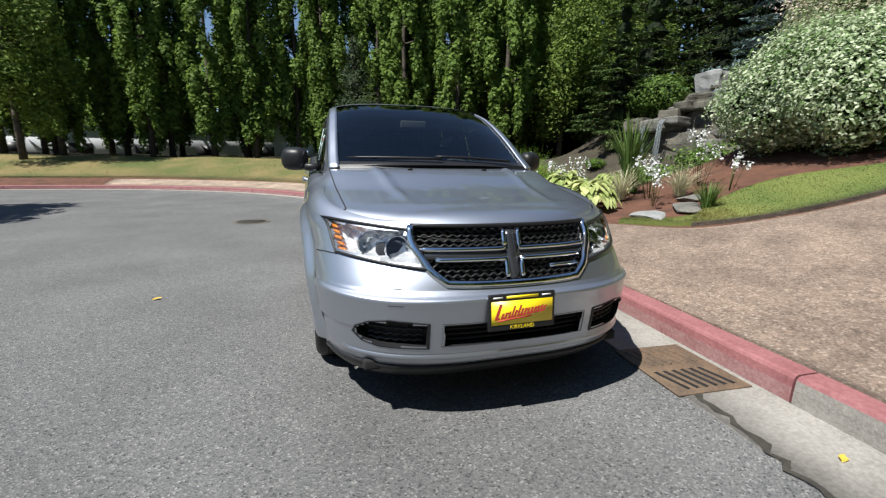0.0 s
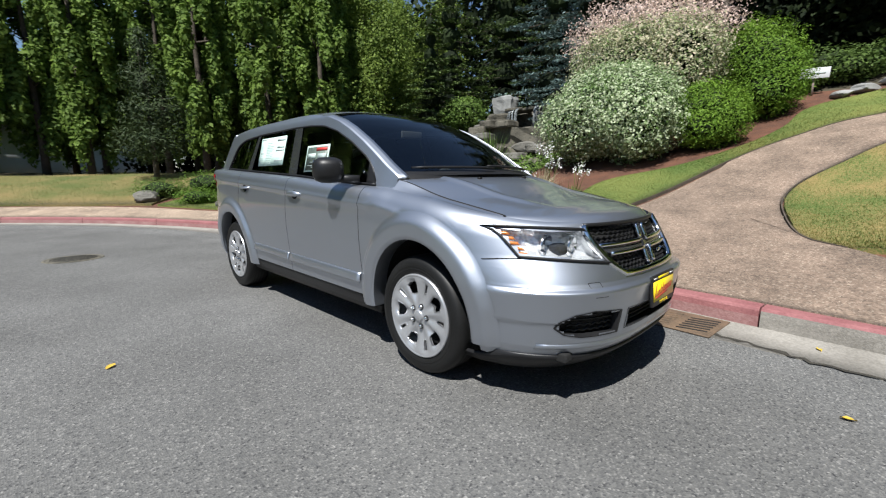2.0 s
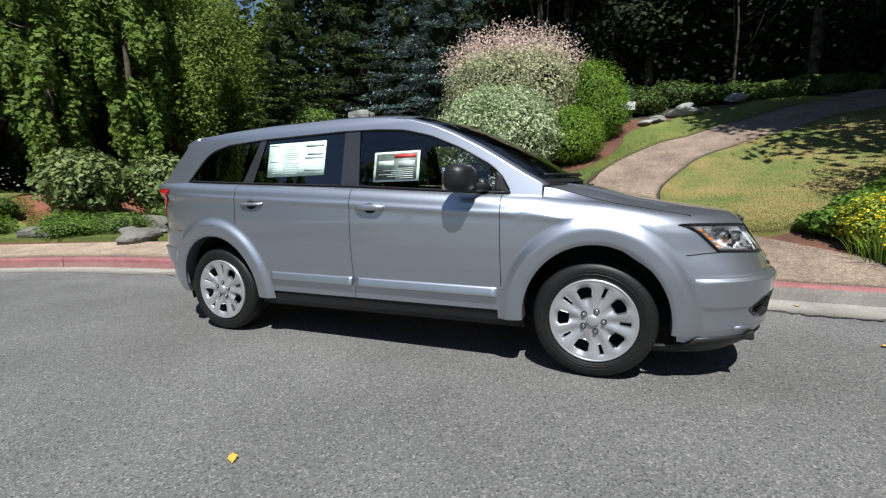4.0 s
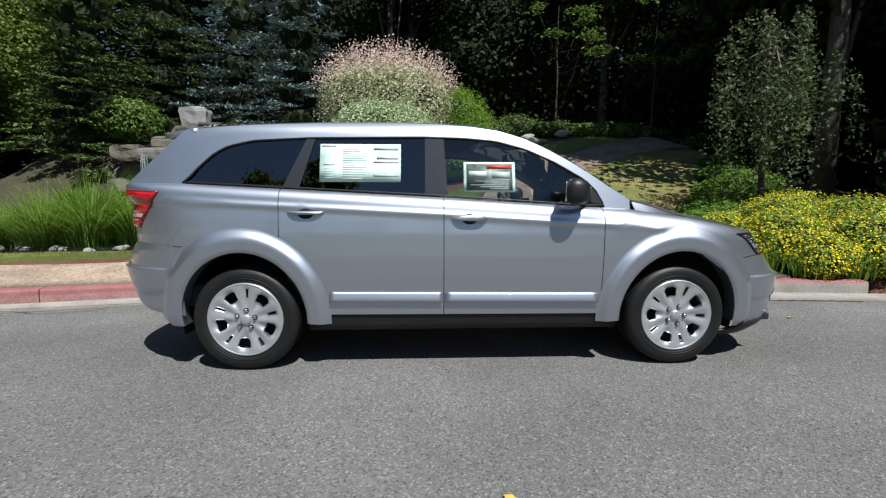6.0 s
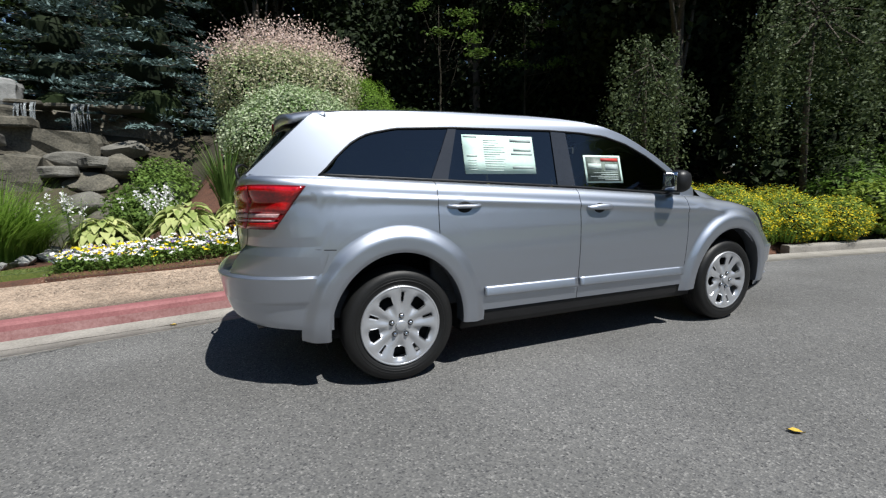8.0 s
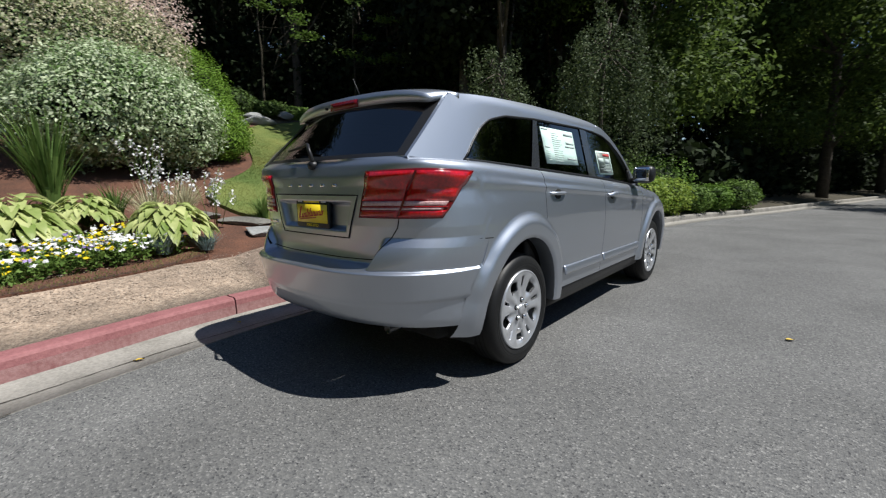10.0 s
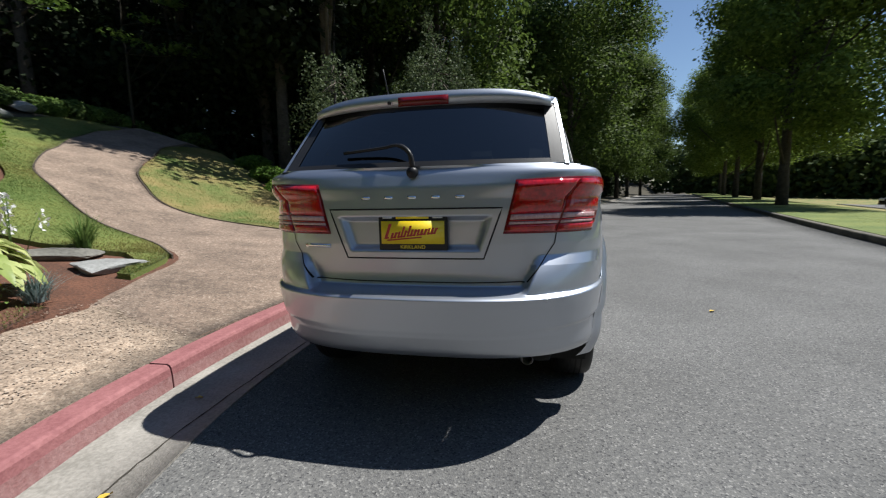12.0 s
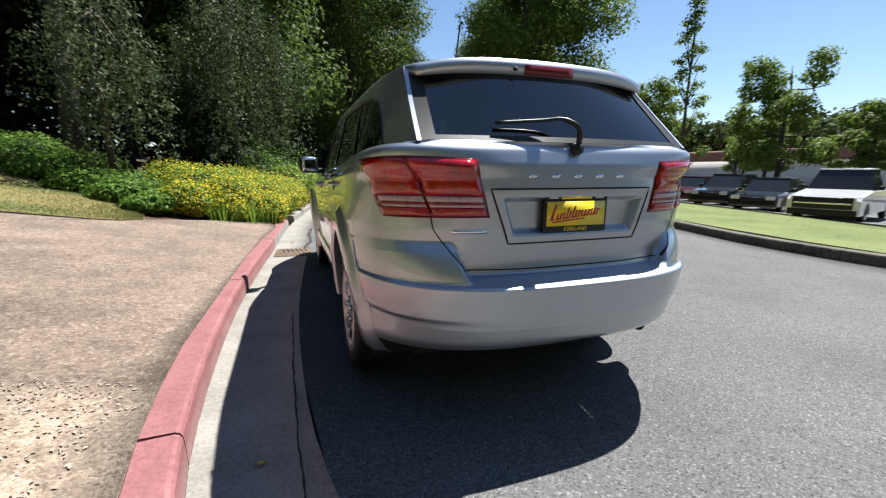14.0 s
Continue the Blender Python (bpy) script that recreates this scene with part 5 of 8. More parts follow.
for i, (x, y, s) in enumerate([(8.6, 4.3, 0.9), (9.8, 5.0, 0.9), (11.0, 4.6, 0.9), (12.4, 5.0, 0.8), (7.2, 4.4, 0.6)]):
    shrub("evergreen_shrub", x, y, [(0, 0, s * 0.6, s, s, s * 0.7), (0.4 * s, 0.2, s * 0.5, s * 0.7, s * 0.7, s * 0.6)], 3500, 0.05, SHRUB, "dense green shrub beside the rocks", 450 + i, group="slope shrubs")
birch = tree("birch", 13.2, 18.4, 11, round_crown(11, 2.6, 1.0, 95, 30), 24000, 0.085, BIRCH, "leafy birch at the edge of the garden", 95, trunk=0.13, limbs=10, group="birches")
for i, (x, y) in enumerate([(16.4, 20.4), (18.6, 18.6), (-13.4, 20.6)]):
    copy_thing(birch, pose(x, y, height(x, y), 0, 0, 80 * i + 40))

for i, (x, y, c) in enumerate([(9.4, 5.2, 0.4), (10.3, 5.4, 0.45), (8.2, 5.0, 0.35), (11.6, 11.6, 0.5), (10.6, 11.4, 0.45), (9.6, 10.9, 0.4), (13.2, 9.9, 0.3), (12.9, 8.4, 0.28)]):
    shrub("moss_mound", x, y, [(0, 0, c * 0.4, c, c, c * 0.5), (0.3 * c, 0.2, c * 0.4, c * 0.7, c * 0.7, c * 0.45)], 1500, 0.035, RHODO if i % 2 else IVY, "low mossy green mound between the rocks", 740 + i, group="moss mounds", stems=2)
lawn("lawn_edge", [(2.36, 4.3), (2.45, 3.2), (2.62, 2.4), (2.9, 1.78)], [(2.56, 4.3), (2.66, 3.2), (2.84, 2.4), (3.06, 1.9)], 16, 2, SOIL, "weedy strip of thin grass along the flower bed", 1800, 244)
for i, (x, y) in enumerate([(1.48, -4.55), (1.42, -5.1), (1.38, -5.6), (1.3, -6.2), (1.22, -6.8), (1.1, -7.4), (1.75, -4.3), (2.2, -4.05)]):
    arching("kerb_grass", x, y, 120, 0.42, 0.005, SEDGE, "tall thin grass tuft growing over the kerb", 760 + i, spread=0.7, group="kerb grass", base=0.25)

# ---- crest of the slope ----
for i, (x, y, s) in enumerate([(13.2, -3.3, 0.7), (14.2, -1.9, 0.9), (15.2, 0.0, 0.9), (12.6, -2.4, 0.6), (12.1, -1.4, 0.55), (13.9, -5.2, 0.55), (14.4, -4.2, 0.7), (13.0, -4.4, 0.45), (11.8, -9.8, 0.5), (12.6, -10.4, 0.6)]):
    shrub("crest_shrub", x, y, [(0, 0, s * 0.55, s, s * 1.2, s * 0.65), (0.3 * s, 0.5 * s, s * 0.5, s * 0.7, s * 0.8, s * 0.5)], 2600, 0.05, CREST, "low green shrub along the crest of the slope", 460 + i, group="crest shrubs")
for i, (x, y, s) in enumerate([(11.85, -3.5, 0.5), (12.9, -5.0, 0.42), (11.5, -2.75, 0.3), (12.5, -3.6, 0.36), (11.2, -2.4, 0.25)]):
    rock("crest_stone", x, y, (s * 0.8, s * 1.2, s * 0.4), 480 + i, PALESTONE, "pale grey stone at the crest", turn=30 * i, group="crest stones")
sg = root_at("garden_sign", 11.6, -1.82, height(11.6, -1.82), "small white plaque on a post among the shrubs", "sign")
mesh_object("post", *tube([(0, 0, -0.1), (0, 0, 0.52)], 0.025, 8), KERBGREY, sg)
mesh_object("plaque", *moved(box(-0.015, 0.015, -0.28, 0.28, 0.36, 0.60, 0.006), pose(0, 0, 0, 0, -8, 18)), WALLWHITE, sg)
mesh_object("print_bar", *moved(box(-0.019, -0.016, -0.2, 0.2, 0.46, 0.49), pose(0, 0, 0, 0, -8, 18)), INK, sg)

for i, (x, y, s) in enumerate([(13.5, -6.2, 0.5), (13.6, -6.9, 0.55), (13.7, -7.5, 0.5), (13.8, -8.1, 0.56), (13.8, -8.7, 0.52), (13.8, -9.3, 0.55), (13.7, -9.9, 0.5), (13.5, -10.5, 0.52), (13.4, -5.7, 0.45)]):
    shrub("crest_hedge", x, y, [(0, 0, s * 0.55, s * 0.8, s * 0.8, s * 0.6), (0.2, -0.3, s * 0.7, s * 0.6, s * 0.7, s * 0.5)], 3600, 0.05, CREST if i % 2 else SHRUB, "green leafy hedge shrub at the top of the walk", 720 + i, group="crest hedge", shell=0.3)

# ---- yellow hedge and ground cover along the road ----
spots = [(2.15, -4.75, 0.55), (2.75, -5.2, 0.62), (1.75, -5.6, 0.58), (2.4, -6.1, 0.65), (1.55, -6.6, 0.6), (3.3, -5.9, 0.6), (2.1, -7.2, 0.62), (1.3, -7.6, 0.55), (1.62, -4.8, 0.40), (2.75, -4.35, 0.42), (2.15, -4.4, 0.36)]
for i, (x, y, s) in enumerate(spots):
    shrub("yellow_flower_shrub", x, y, [(0, 0, s * 0.6, s, s, s * 0.72), (-0.35 * s, 0.3 * s, s * 0.4, s * 0.7, s * 0.7, s * 0.5)], 6000, 0.026, GOLDLEAF, "low shrub covered in small yellow flowers", 500 + i, group="yellow shrubs", flowers=(FLOWERY, 3400, 0.012), shell=0.3, stems=3)
for i, (x, y, s) in enumerate([(3.2, -4.1, 0.36), (3.75, -4.75, 0.46), (4.5, -5.4, 0.5), (5.3, -6.0, 0.5), (6.2, -6.7, 0.5), (7.2, -7.4, 0.5), (3.9, -5.5, 0.6), (5.0, -6.6, 0.7), (8.3, -8.2, 0.5), (6.2, -7.3, 0.7), (3.2, -4.9, 0.5)]):
    shrub("ground_ivy", x, y, [(0, 0, s * 0.35, s * 1.1, s * 1.1, s * 0.5), (0.3 * s, 0.4 * s, s * 0.3, s * 0.7, s * 0.7, s * 0.4)], 3600, 0.035, IVY, "spreading green ground cover at the lawn's edge", 520 + i, group="ground cover", stems=2)
for i, (x, y, s, m) in enumerate([(1.2, -8.8, 0.75, GOLDLEAF), (0.95, -9.9, 0.75, GOLDLEAF), (0.5, -11.2, 0.6, SHRUB), (0.1, -12.4, 0.6, IVY), (1.8, -9.4, 0.9, IVY), (1.6, -11.4, 1.2, IVY), (-0.4, -14.0, 0.7, SHRUB), (2.6, -10.5, 1.3, SHRUB)]):
    shrub("roadside_shrub", x, y, [(0, 0, s * 0.6, s, s, s * 0.75), (0.3 * s, -0.4 * s, s * 0.7, s * 0.7, s * 0.7, s * 0.6)], 3600, 0.05, m, "leafy green bush beside the road", 540 + i, group="roadside bushes")

# ---- road furniture ----
drain = root_at("drain_grate", 1.14, -2.24, 0.008, "rusty iron drain grate at the kerb", "drain grate")
drain.rotation_euler = (0, 0, radians(-4))
mesh_object("grate_plate", *box(-0.23, 0.23, -0.27, 0.27, -0.004, 0.006, 0.003), IRON, drain)
for k in range(6):
    mesh_object("grate_slot", *moved(box(-0.012, 0.012, -0.10, 0.10, 0.0062, 0.0075), Matrix.Translation((-0.155 + 0.058 * k, -0.13, 0)) @ pose(0, 0, 0, 0, 0, 14)), DARK, drain)
for k in range(6):
    mesh_object("grate_rib", *moved(box(-0.010, 0.010, -0.10, 0.10, 0.006, 0.011, 0.002), Matrix.Translation((-0.155 + 0.058 * k, 0.13, 0)) @ pose(0, 0, 0, 0, 0, 14)), IRON, drain)
cover = root_at("manhole_cover", -1.98, 4.8, 0.004, "dark iron manhole cover set in the asphalt", "manhole cover")
disc = [tuple(p) for p in lathe([(0.001, 0.004), (0.30, 0.004), (0.305, 0.0)], 40)[0]]
mesh_object("cover_plate", [(p[1], p[2], p[0]) for p in disc], lathe([(0.001, 0.004), (0.30, 0.004), (0.305, 0.0)], 40)[1], DARKROCK, cover)
ring = lathe([(0.312, 0.0), (0.318, 0.004), (0.345, 0.004), (0.35, -0.002)], 40)
mesh_object("cover_ring", [(p[1], p[2], p[0]) for p in ring[0]], ring[1], DARKROCK, cover)
for k in range(9):
    chord = math.sqrt(0.27 ** 2 - (-0.22 + 0.055 * k) ** 2)
    mesh_object("cover_bar", *box(-chord, chord, -0.22 + 0.055 * k - 0.007, -0.22 + 0.055 * k + 0.007, 0.004, 0.007), DARK, cover)


TAR = material("crack_tar", (0.018, 0.016, 0.013), (0.05, 0.045, 0.035), 0.95, 0, 12, 90)


def crack(points, wide, seed, label):
    """A tar-dark crack with a wandering edge, flush on the asphalt."""
    r = random.Random(seed)
    line = even(points, 0.05)
    V = []
    for i, p in enumerate(line):
        a, b = line[max(i - 1, 0)], line[min(i + 1, len(line) - 1)]
        t = (b - a).normalized()
        n = Vector((t.y, -t.x, 0))
        o = r.uniform(-0.4, 0.4) * wide
        w = wide * r.uniform(0.35, 1.0)
        V += [tuple(p + n * (o + w * 0.5) + Vector((0, 0, 0.0095))), tuple(p + n * (o - w * 0.5) + Vector((0, 0, 0.0095)))]
    F = [(2 * i, 2 * i + 1, 2 * i + 3, 2 * i + 2) for i in range(len(line) - 1)]
    return tagged(mesh_object("crack", V, F, TAR, smooth=False), label, "crack", kind="structure")


crack([(0.99, -2.50), (0.95, -2.8), (0.86, -3.15), (0.88, -3.7), (0.80, -4.6)], 0.055, 1, "tar-filled crack between asphalt and gutter")
crack([(1.17, 0.4), (1.17, 1.6), (1.13, 2.6), (1.0, 3.4), (0.85, 4.2), (0.68, 5.2)], 0.012, 2, "fine dark joint between asphalt and gutter")
crack([(0.80, 3.55), (0.62, 4.0), (0.70, 4.6), (0.2, 5.4), (-0.3, 6.4)], 0.014, 3, "thin wandering crack in the asphalt")


def fallen_leaf(x, y, turn, size, z=0.006):
    V, F = [], []
    for t, w in ((0, 0.05), (0.3, 0.8), (0.6, 1.0), (0.85, 0.55), (1, 0.04)):
        V += [(size * (t - 0.5), -size * 0.27 * w, z + 0.012 * (1 - abs(2 * t - 1))), (size * (t - 0.5), 0, z + 0.002), (size * (t - 0.5), size * 0.27 * w, z + 0.010)]
    for j in range(4):
        o = j * 3
        F += [(o, o + 1, o + 4, o + 3), (o + 1, o + 2, o + 5, o + 4)]
    ob = mesh_object("fallen_leaf", V, F, YELLOWLEAF)
    ob.matrix_world = pose(x, y, 0, 0, 0, turn)
    return tagged(ob, "small yellow fallen leaf on the asphalt", "leaf", "fallen leaves")


YELLOWLEAF = material("yellow_leaf", (0.42, 0.27, 0.03), (0.60, 0.42, 0.06), 0.7, 0, 30, 200)
fallen_leaf(-2.13, -0.05, 40, 0.07)
fallen_leaf(0.21, -3.22, 100, 0.06)
fallen_leaf(1.15, -3.05, 20, 0.06)
fallen_leaf(1.05, 2.95, 70, 0.06, 0.012)
fallen_leaf(1.3, 2.2, 10, 0.045, 0.012)

# ---- white hall behind the poplars, car park across the road ----
hall = root_at("white_hall", -24, 42, 0.8, "long low white building behind the poplars", "building")
mesh_object("wall", *box(-26, 30, 0, 10, -1, 4.2), WALLWHITE, hall)
mesh_object("roof", *box(-26.5, 30.5, -0.5, 10.5, 4.2, 4.6), KERBGREY, hall)
for k in range(9):
    mesh_object("window", *box(-22 + 5 * k, -20.2 + 5 * k, -0.06, 0.0, 0.6, 1.7), BLACK, hall)
lot_a = match([(-15.0, 6), (-15.6, -2), (-17.2, -9), (-21, -22), (-27, -40)], 30)
lot_b = match([(-42, 6), (-43, -4), (-44, -14), (-48, -28), (-54, -46)], 30)
ribbon("car_park", lot_a, lot_b, 10, ASPHALT, 0.03, "grey asphalt car park below the verge", "car park")


def parked(name, x, y, turn, paint, label, long=4.5, wide=1.78, tall=1.5, truck=False):
    z = height(x, y) + 0.03
    e = root_at(name, x, y, z, label, "car", "parked cars")
    e.rotation_euler = (0, 0, radians(turn))
    L, Wd = long / 2, wide / 2
    belt = tall * 0.60
    prof = [(-L, 0.32), (-L + 0.03, belt * 0.72), (-L * 0.93, belt * 0.86), (-L * 0.42, belt), (L * 0.96, belt * (1.02 if not truck else 1.0)), (L, belt * 0.7), (L * 0.98, 0.32)]
    V, F = [], []
    n = len(prof)
    for a, k in ((-1, 0.93), (-0.9, 1.0), (0.9, 1.0), (1, 0.93)):
        for (py, pz) in prof:
            V.append((a * Wd, py * (0.985 if abs(a) == 1 else 1), 0.32 + (pz - 0.32) * k))
    for s in range(3):
        for j in range(n):
            F.append((s * n + j, s * n + (j + 1) % n, (s + 1) * n + (j + 1) % n, (s + 1) * n + j))
    F += [tuple(range(n))[::-1], tuple(3 * n + j for j in range(n))]
    mesh_object("body", V, F, paint, e, smooth=False)
    ca = ((-L * 0.42, -L * 0.12, L * 0.62, L * 0.92) if not truck else (-L * 0.30, -L * 0.10, L * 0.22, L * 0.28))
    y0, y1, y2, y3 = ca
    V = [(-Wd * 0.94, y0, belt), (Wd * 0.94, y0, belt), (Wd * 0.94, y3, belt), (-Wd * 0.94, y3, belt), (-Wd * 0.76, y1, tall - 0.05), (Wd * 0.76, y1, tall - 0.05), (Wd * 0.76, y2, tall - 0.05), (-Wd * 0.76, y2, tall - 0.05)]
    mesh_object("cabin_glass", V, [(0, 1, 5, 4), (1, 2, 6, 5), (2, 3, 7, 6), (3, 0, 4, 7)], BLACKGLASS, e, smooth=False)
    mesh_object("roof", *box(-Wd * 0.77, Wd * 0.77, y1 - 0.03, y2 + 0.03, tall - 0.06, tall, 0.02), paint, e)
    for sx in (-1, 1):
        for sy in (-0.62, 0.62):
            w = lathe([(0.001, 0.0), (0.17, 0.0), (0.2, 0.02), (0.30, 0.02), (0.325, 0.05), (0.325, 0.18), (0.3, 0.2)], 20)
            wh = mesh_object("wheel", *moved(w, Matrix.Translation((sx * Wd, sy * L, 0.325)) @ pose(0, 0, 0, 0, 0, 0 if sx < 0 else 180)), RUBBER, e)
            mesh_object("rim", *moved(lathe([(0.001, -0.004), (0.19, -0.004), (0.2, 0.01)], 16), Matrix.Translation((sx * Wd, sy * L, 0.325)) @ pose(0, 0, 0, 0, 0, 0 if sx < 0 else 180)), WHEEL, wh)
    for sx in (-0.72, 0.72):
        mesh_object("headlamp", *box(sx * Wd - 0.16, sx * Wd + 0.16, -L - 0.004, -L + 0.06, belt * 0.66, belt * 0.82, 0.01), PALEGLOW, e)
    if truck:
        mesh_object("grille", *box(-Wd * 0.82, Wd * 0.82, -L - 0.012, -L + 0.04, belt * 0.46, belt * 0.80, 0.01), BLACK, e)
        mesh_object("grille_bar", *box(-Wd * 0.78, Wd * 0.78, -L - 0.022, -L - 0.008, belt * 0.60, belt * 0.65, 0.004), CHROME, e)
        mesh_object("load_bed", *box(-Wd * 0.86, Wd * 0.86, L * 0.30, L * 0.94, belt - 0.02, belt + 0.012), BLACK, e)
    else:
        mesh_object("grille", *box(-Wd * 0.45, Wd * 0.45, -L - 0.006, -L + 0.04, belt * 0.5, belt * 0.78), BLACK, e)
    mesh_object("bumper", *box(-Wd * 0.94, Wd * 0.94, -L - 0.06, -L + 0.10, 0.28, belt * 0.44, 0.03), BLACK if truck else paint, e)
    for sx in (-1, 1):
        for sy in (-0.62, 0.62):
            arch = [(sx * (Wd + 0.004), sy * L + 0.40 * math.cos(a), 0.32 + 0.40 * math.sin(a)) for a in np.linspace(0, math.pi, 13)]
            mesh_object("wheel_arch", arch, [tuple(range(13)) if sx > 0 else tuple(range(13))[::-1]], BLACK, e, smooth=False)
        mesh_object("side_mirror", *box(sx * (Wd + 0.10) - 0.08, sx * (Wd + 0.10) + 0.08, y0 + 0.10, y0 + 0.22, belt, belt + 0.15, 0.03), BLACK, e)
    return e


BLACKGLASS = material("dark_car_glass", (0.012, 0.014, 0.016), (0.02, 0.022, 0.024), 0.06, 0, 3, 30)
PALEGLOW = material("lamp_cover", (0.55, 0.57, 0.6), (0.65, 0.66, 0.68), 0.15, 0, 20, 60)
PAINTS = [material("black_car_paint", (0.012, 0.012, 0.014), (0.02, 0.02, 0.022), 0.2, 0.3, 2, 200, coat=1), material("dark_red_car_paint", (0.12, 0.01, 0.012), (0.16, 0.015, 0.018), 0.2, 0.3, 2, 200, coat=1),
          material("grey_car_paint", (0.10, 0.105, 0.11), (0.13, 0.135, 0.14), 0.25, 0.6, 2, 200, coat=1), material("white_car_paint", (0.72, 0.73, 0.74), (0.8, 0.8, 0.81), 0.25, 0.0, 2, 200, coat=1)]
lots = [(-18.6, -6.2, 3, 1.9, "pickup", 5.6), (-19.6, -9.4, 0, 1.5, "sedan", 4.6), (-20.6, -12.2, 0, 1.65, "suv", 4.7), (-21.5, -15.0, 1, 1.5, "sedan", 4.5), (-22.4, -17.8, 0, 1.7, "suv", 4.7), (-23.4, -20.8, 2, 1.5, "sedan", 4.5),
        (-24.6, -24, 3, 1.5, "sedan", 4.5), (-25.8, -27, 0, 1.7, "suv", 4.7), (-27, -30.2, 3, 1.5, "sedan", 4.5), (-18.4, -3.0, 2, 1.5, "sedan", 4.6), (-28.3, -33.5, 0, 1.5, "sedan", 4.5)]
NAMES = ("black", "dark red", "grey", "white")
for x, y, c, tall, kind, long in lots:
    parked("parked_" + kind, x, y, 106, PAINTS[c], NAMES[c] + " " + kind + " standing in the car park", long, 1.95 if kind == "pickup" else 1.8, tall, kind == "pickup")
for i, (x, y, c) in enumerate([(-2.6, -33, 0), (-5.0, -41.5, 3), (-6.9, -48, 3)]):
    parked("parked_sedan", x, y, -16, PAINTS[c], NAMES[c] + " car parked along the kerb", 4.5, 1.8, 1.5)
far_hall = root_at("far_hall", -52, -30, -0.7, "low building with a red-brown roof beyond the car park", "building")
mesh_object("wall", *box(-4, 4, -14, 12, 0, 3.0), WALLWHITE, far_hall)
mesh_object("roof", *box(-5, 5, -15, 13, 3.0, 4.2, 0.3), ROOFRED, far_hall)
open_blobs = [(rq.uniform(-1.1, 1.1) * (1 - k / 34), rq.uniform(-1.1, 1.1) * (1 - k / 34), 2.6 + 0.26 * k, 0.42, 0.42, 0.26) for rq in (random.Random(96),) for k in range(30)]
thin = tree("lot_tree", -18.3, -13.3, 11, open_blobs, 3400, 0.085, MAPLE, "slender open tree beside the car park", 96, trunk=0.10, limbs=24, bare=0.2, group="lot trees", shell=1.0)
copy_thing(thin, pose(-33, -21, height(-33, -21), 0, 0, 60))
low = tree("lot_tree", -31, -11.5, 6, round_crown(6, 2.6, 1.6, 97, 22, 0.26), 9000, 0.11, MAPLE, "rounded light green tree in the car park", 97, trunk=0.14, limbs=10, group="lot trees")
for i, (x, y) in enumerate([(-35, -20), (-29, -27), (-38, -9), (-41, -26), (-38, -1), (-37, 5)]):
    copy_thing(low, pose(x, y, height(x, y), 0, 0, 75 * i))
big = tree("lot_tree", -28, -14.6, 9, round_crown(9, 3.4, 1.8, 98, 30, 0.25), 13000, 0.12, MAPLE, "tall light green tree in the car park", 98, trunk=0.16, limbs=12, group="lot trees")
for i, (x, y) in enumerate([(-30.5, -28.5), (-26, -24), (-36, -34)]):
    copy_thing(big, pose(x, y, height(x, y), 0, 0, 110 * i + 20))


# ---- the parked car: it faces -y, its middle stands over the origin ----
def table(xs, ys):
    return lambda v: float(np.interp(v, xs, ys))


HALF = table([0.18, 0.25, 0.33, 0.40, 0.50, 0.62, 0.75, 0.90, 1.0, 1.1, 1.25], [0.78, 0.83, 0.850, 0.857, 0.866, 0.878, 0.886, 0.885, 0.876, 0.862, 0.845])
NOSE = table([0.18, 0.22, 0.27, 0.33, 0.45, 0.56, 0.590, 0.600, 0.612, 0.630, 0.66, 0.70, 0.78, 0.85, 0.895, 0.92], [-2.24, -2.31, -2.365, -2.40, -2.42, -2.434, -2.440, -2.436, -2.412, -2.396, -2.385, -2.368, -2.335, -2.305, -2.285, -2.26])
NOSE_N = table([0.30, 0.62, 0.75, 0.88, 1.0], [3.1, 3.0, 2.45, 2.2, 2.2])
TAIL = table([0.30, 0.36, 0.42, 0.50, 0.516, 0.528, 0.60, 0.660, 0.676, 0.684, 0.692, 0.712, 0.76, 0.90, 1.05, 1.15, 1.21, 1.24], [2.20, 2.30, 2.372, 2.404, 2.408, 2.412, 2.424, 2.436, 2.438, 2.428, 2.39, 2.31, 2.296, 2.305, 2.305, 2.295, 2.275, 2.25])
TAIL_N = table([0.40, 0.70, 0.80, 1.10, 1.17, 1.24], [2.9, 3.0, 3.4, 3.6, 5.0, 6.5])
BELT = table([-2.4, -2.1, -1.9, -1.5, -1.1, -0.75, 0.1, 1.18, 1.8, 2.3], [0.895, 0.905, 0.935, 1.01, 1.065, 1.08, 1.135, 1.19, 1.222, 1.232])
INSET = table([-2.4, -1.9, -1.2, -0.8, 1.6, 2.3], [0.05, 0.09, 0.115, 0.065, 0.06, 0.05])
ROUND = table([-2.4, -1.9, -1.2, -0.8, 1.6, 2.3], [0.05, 0.10, 0.13, 0.075, 0.07, 0.05])
YA, YB = -1.5, 1.5
AXLE_F, AXLE_R, HUB = -1.435, 1.435, 0.345


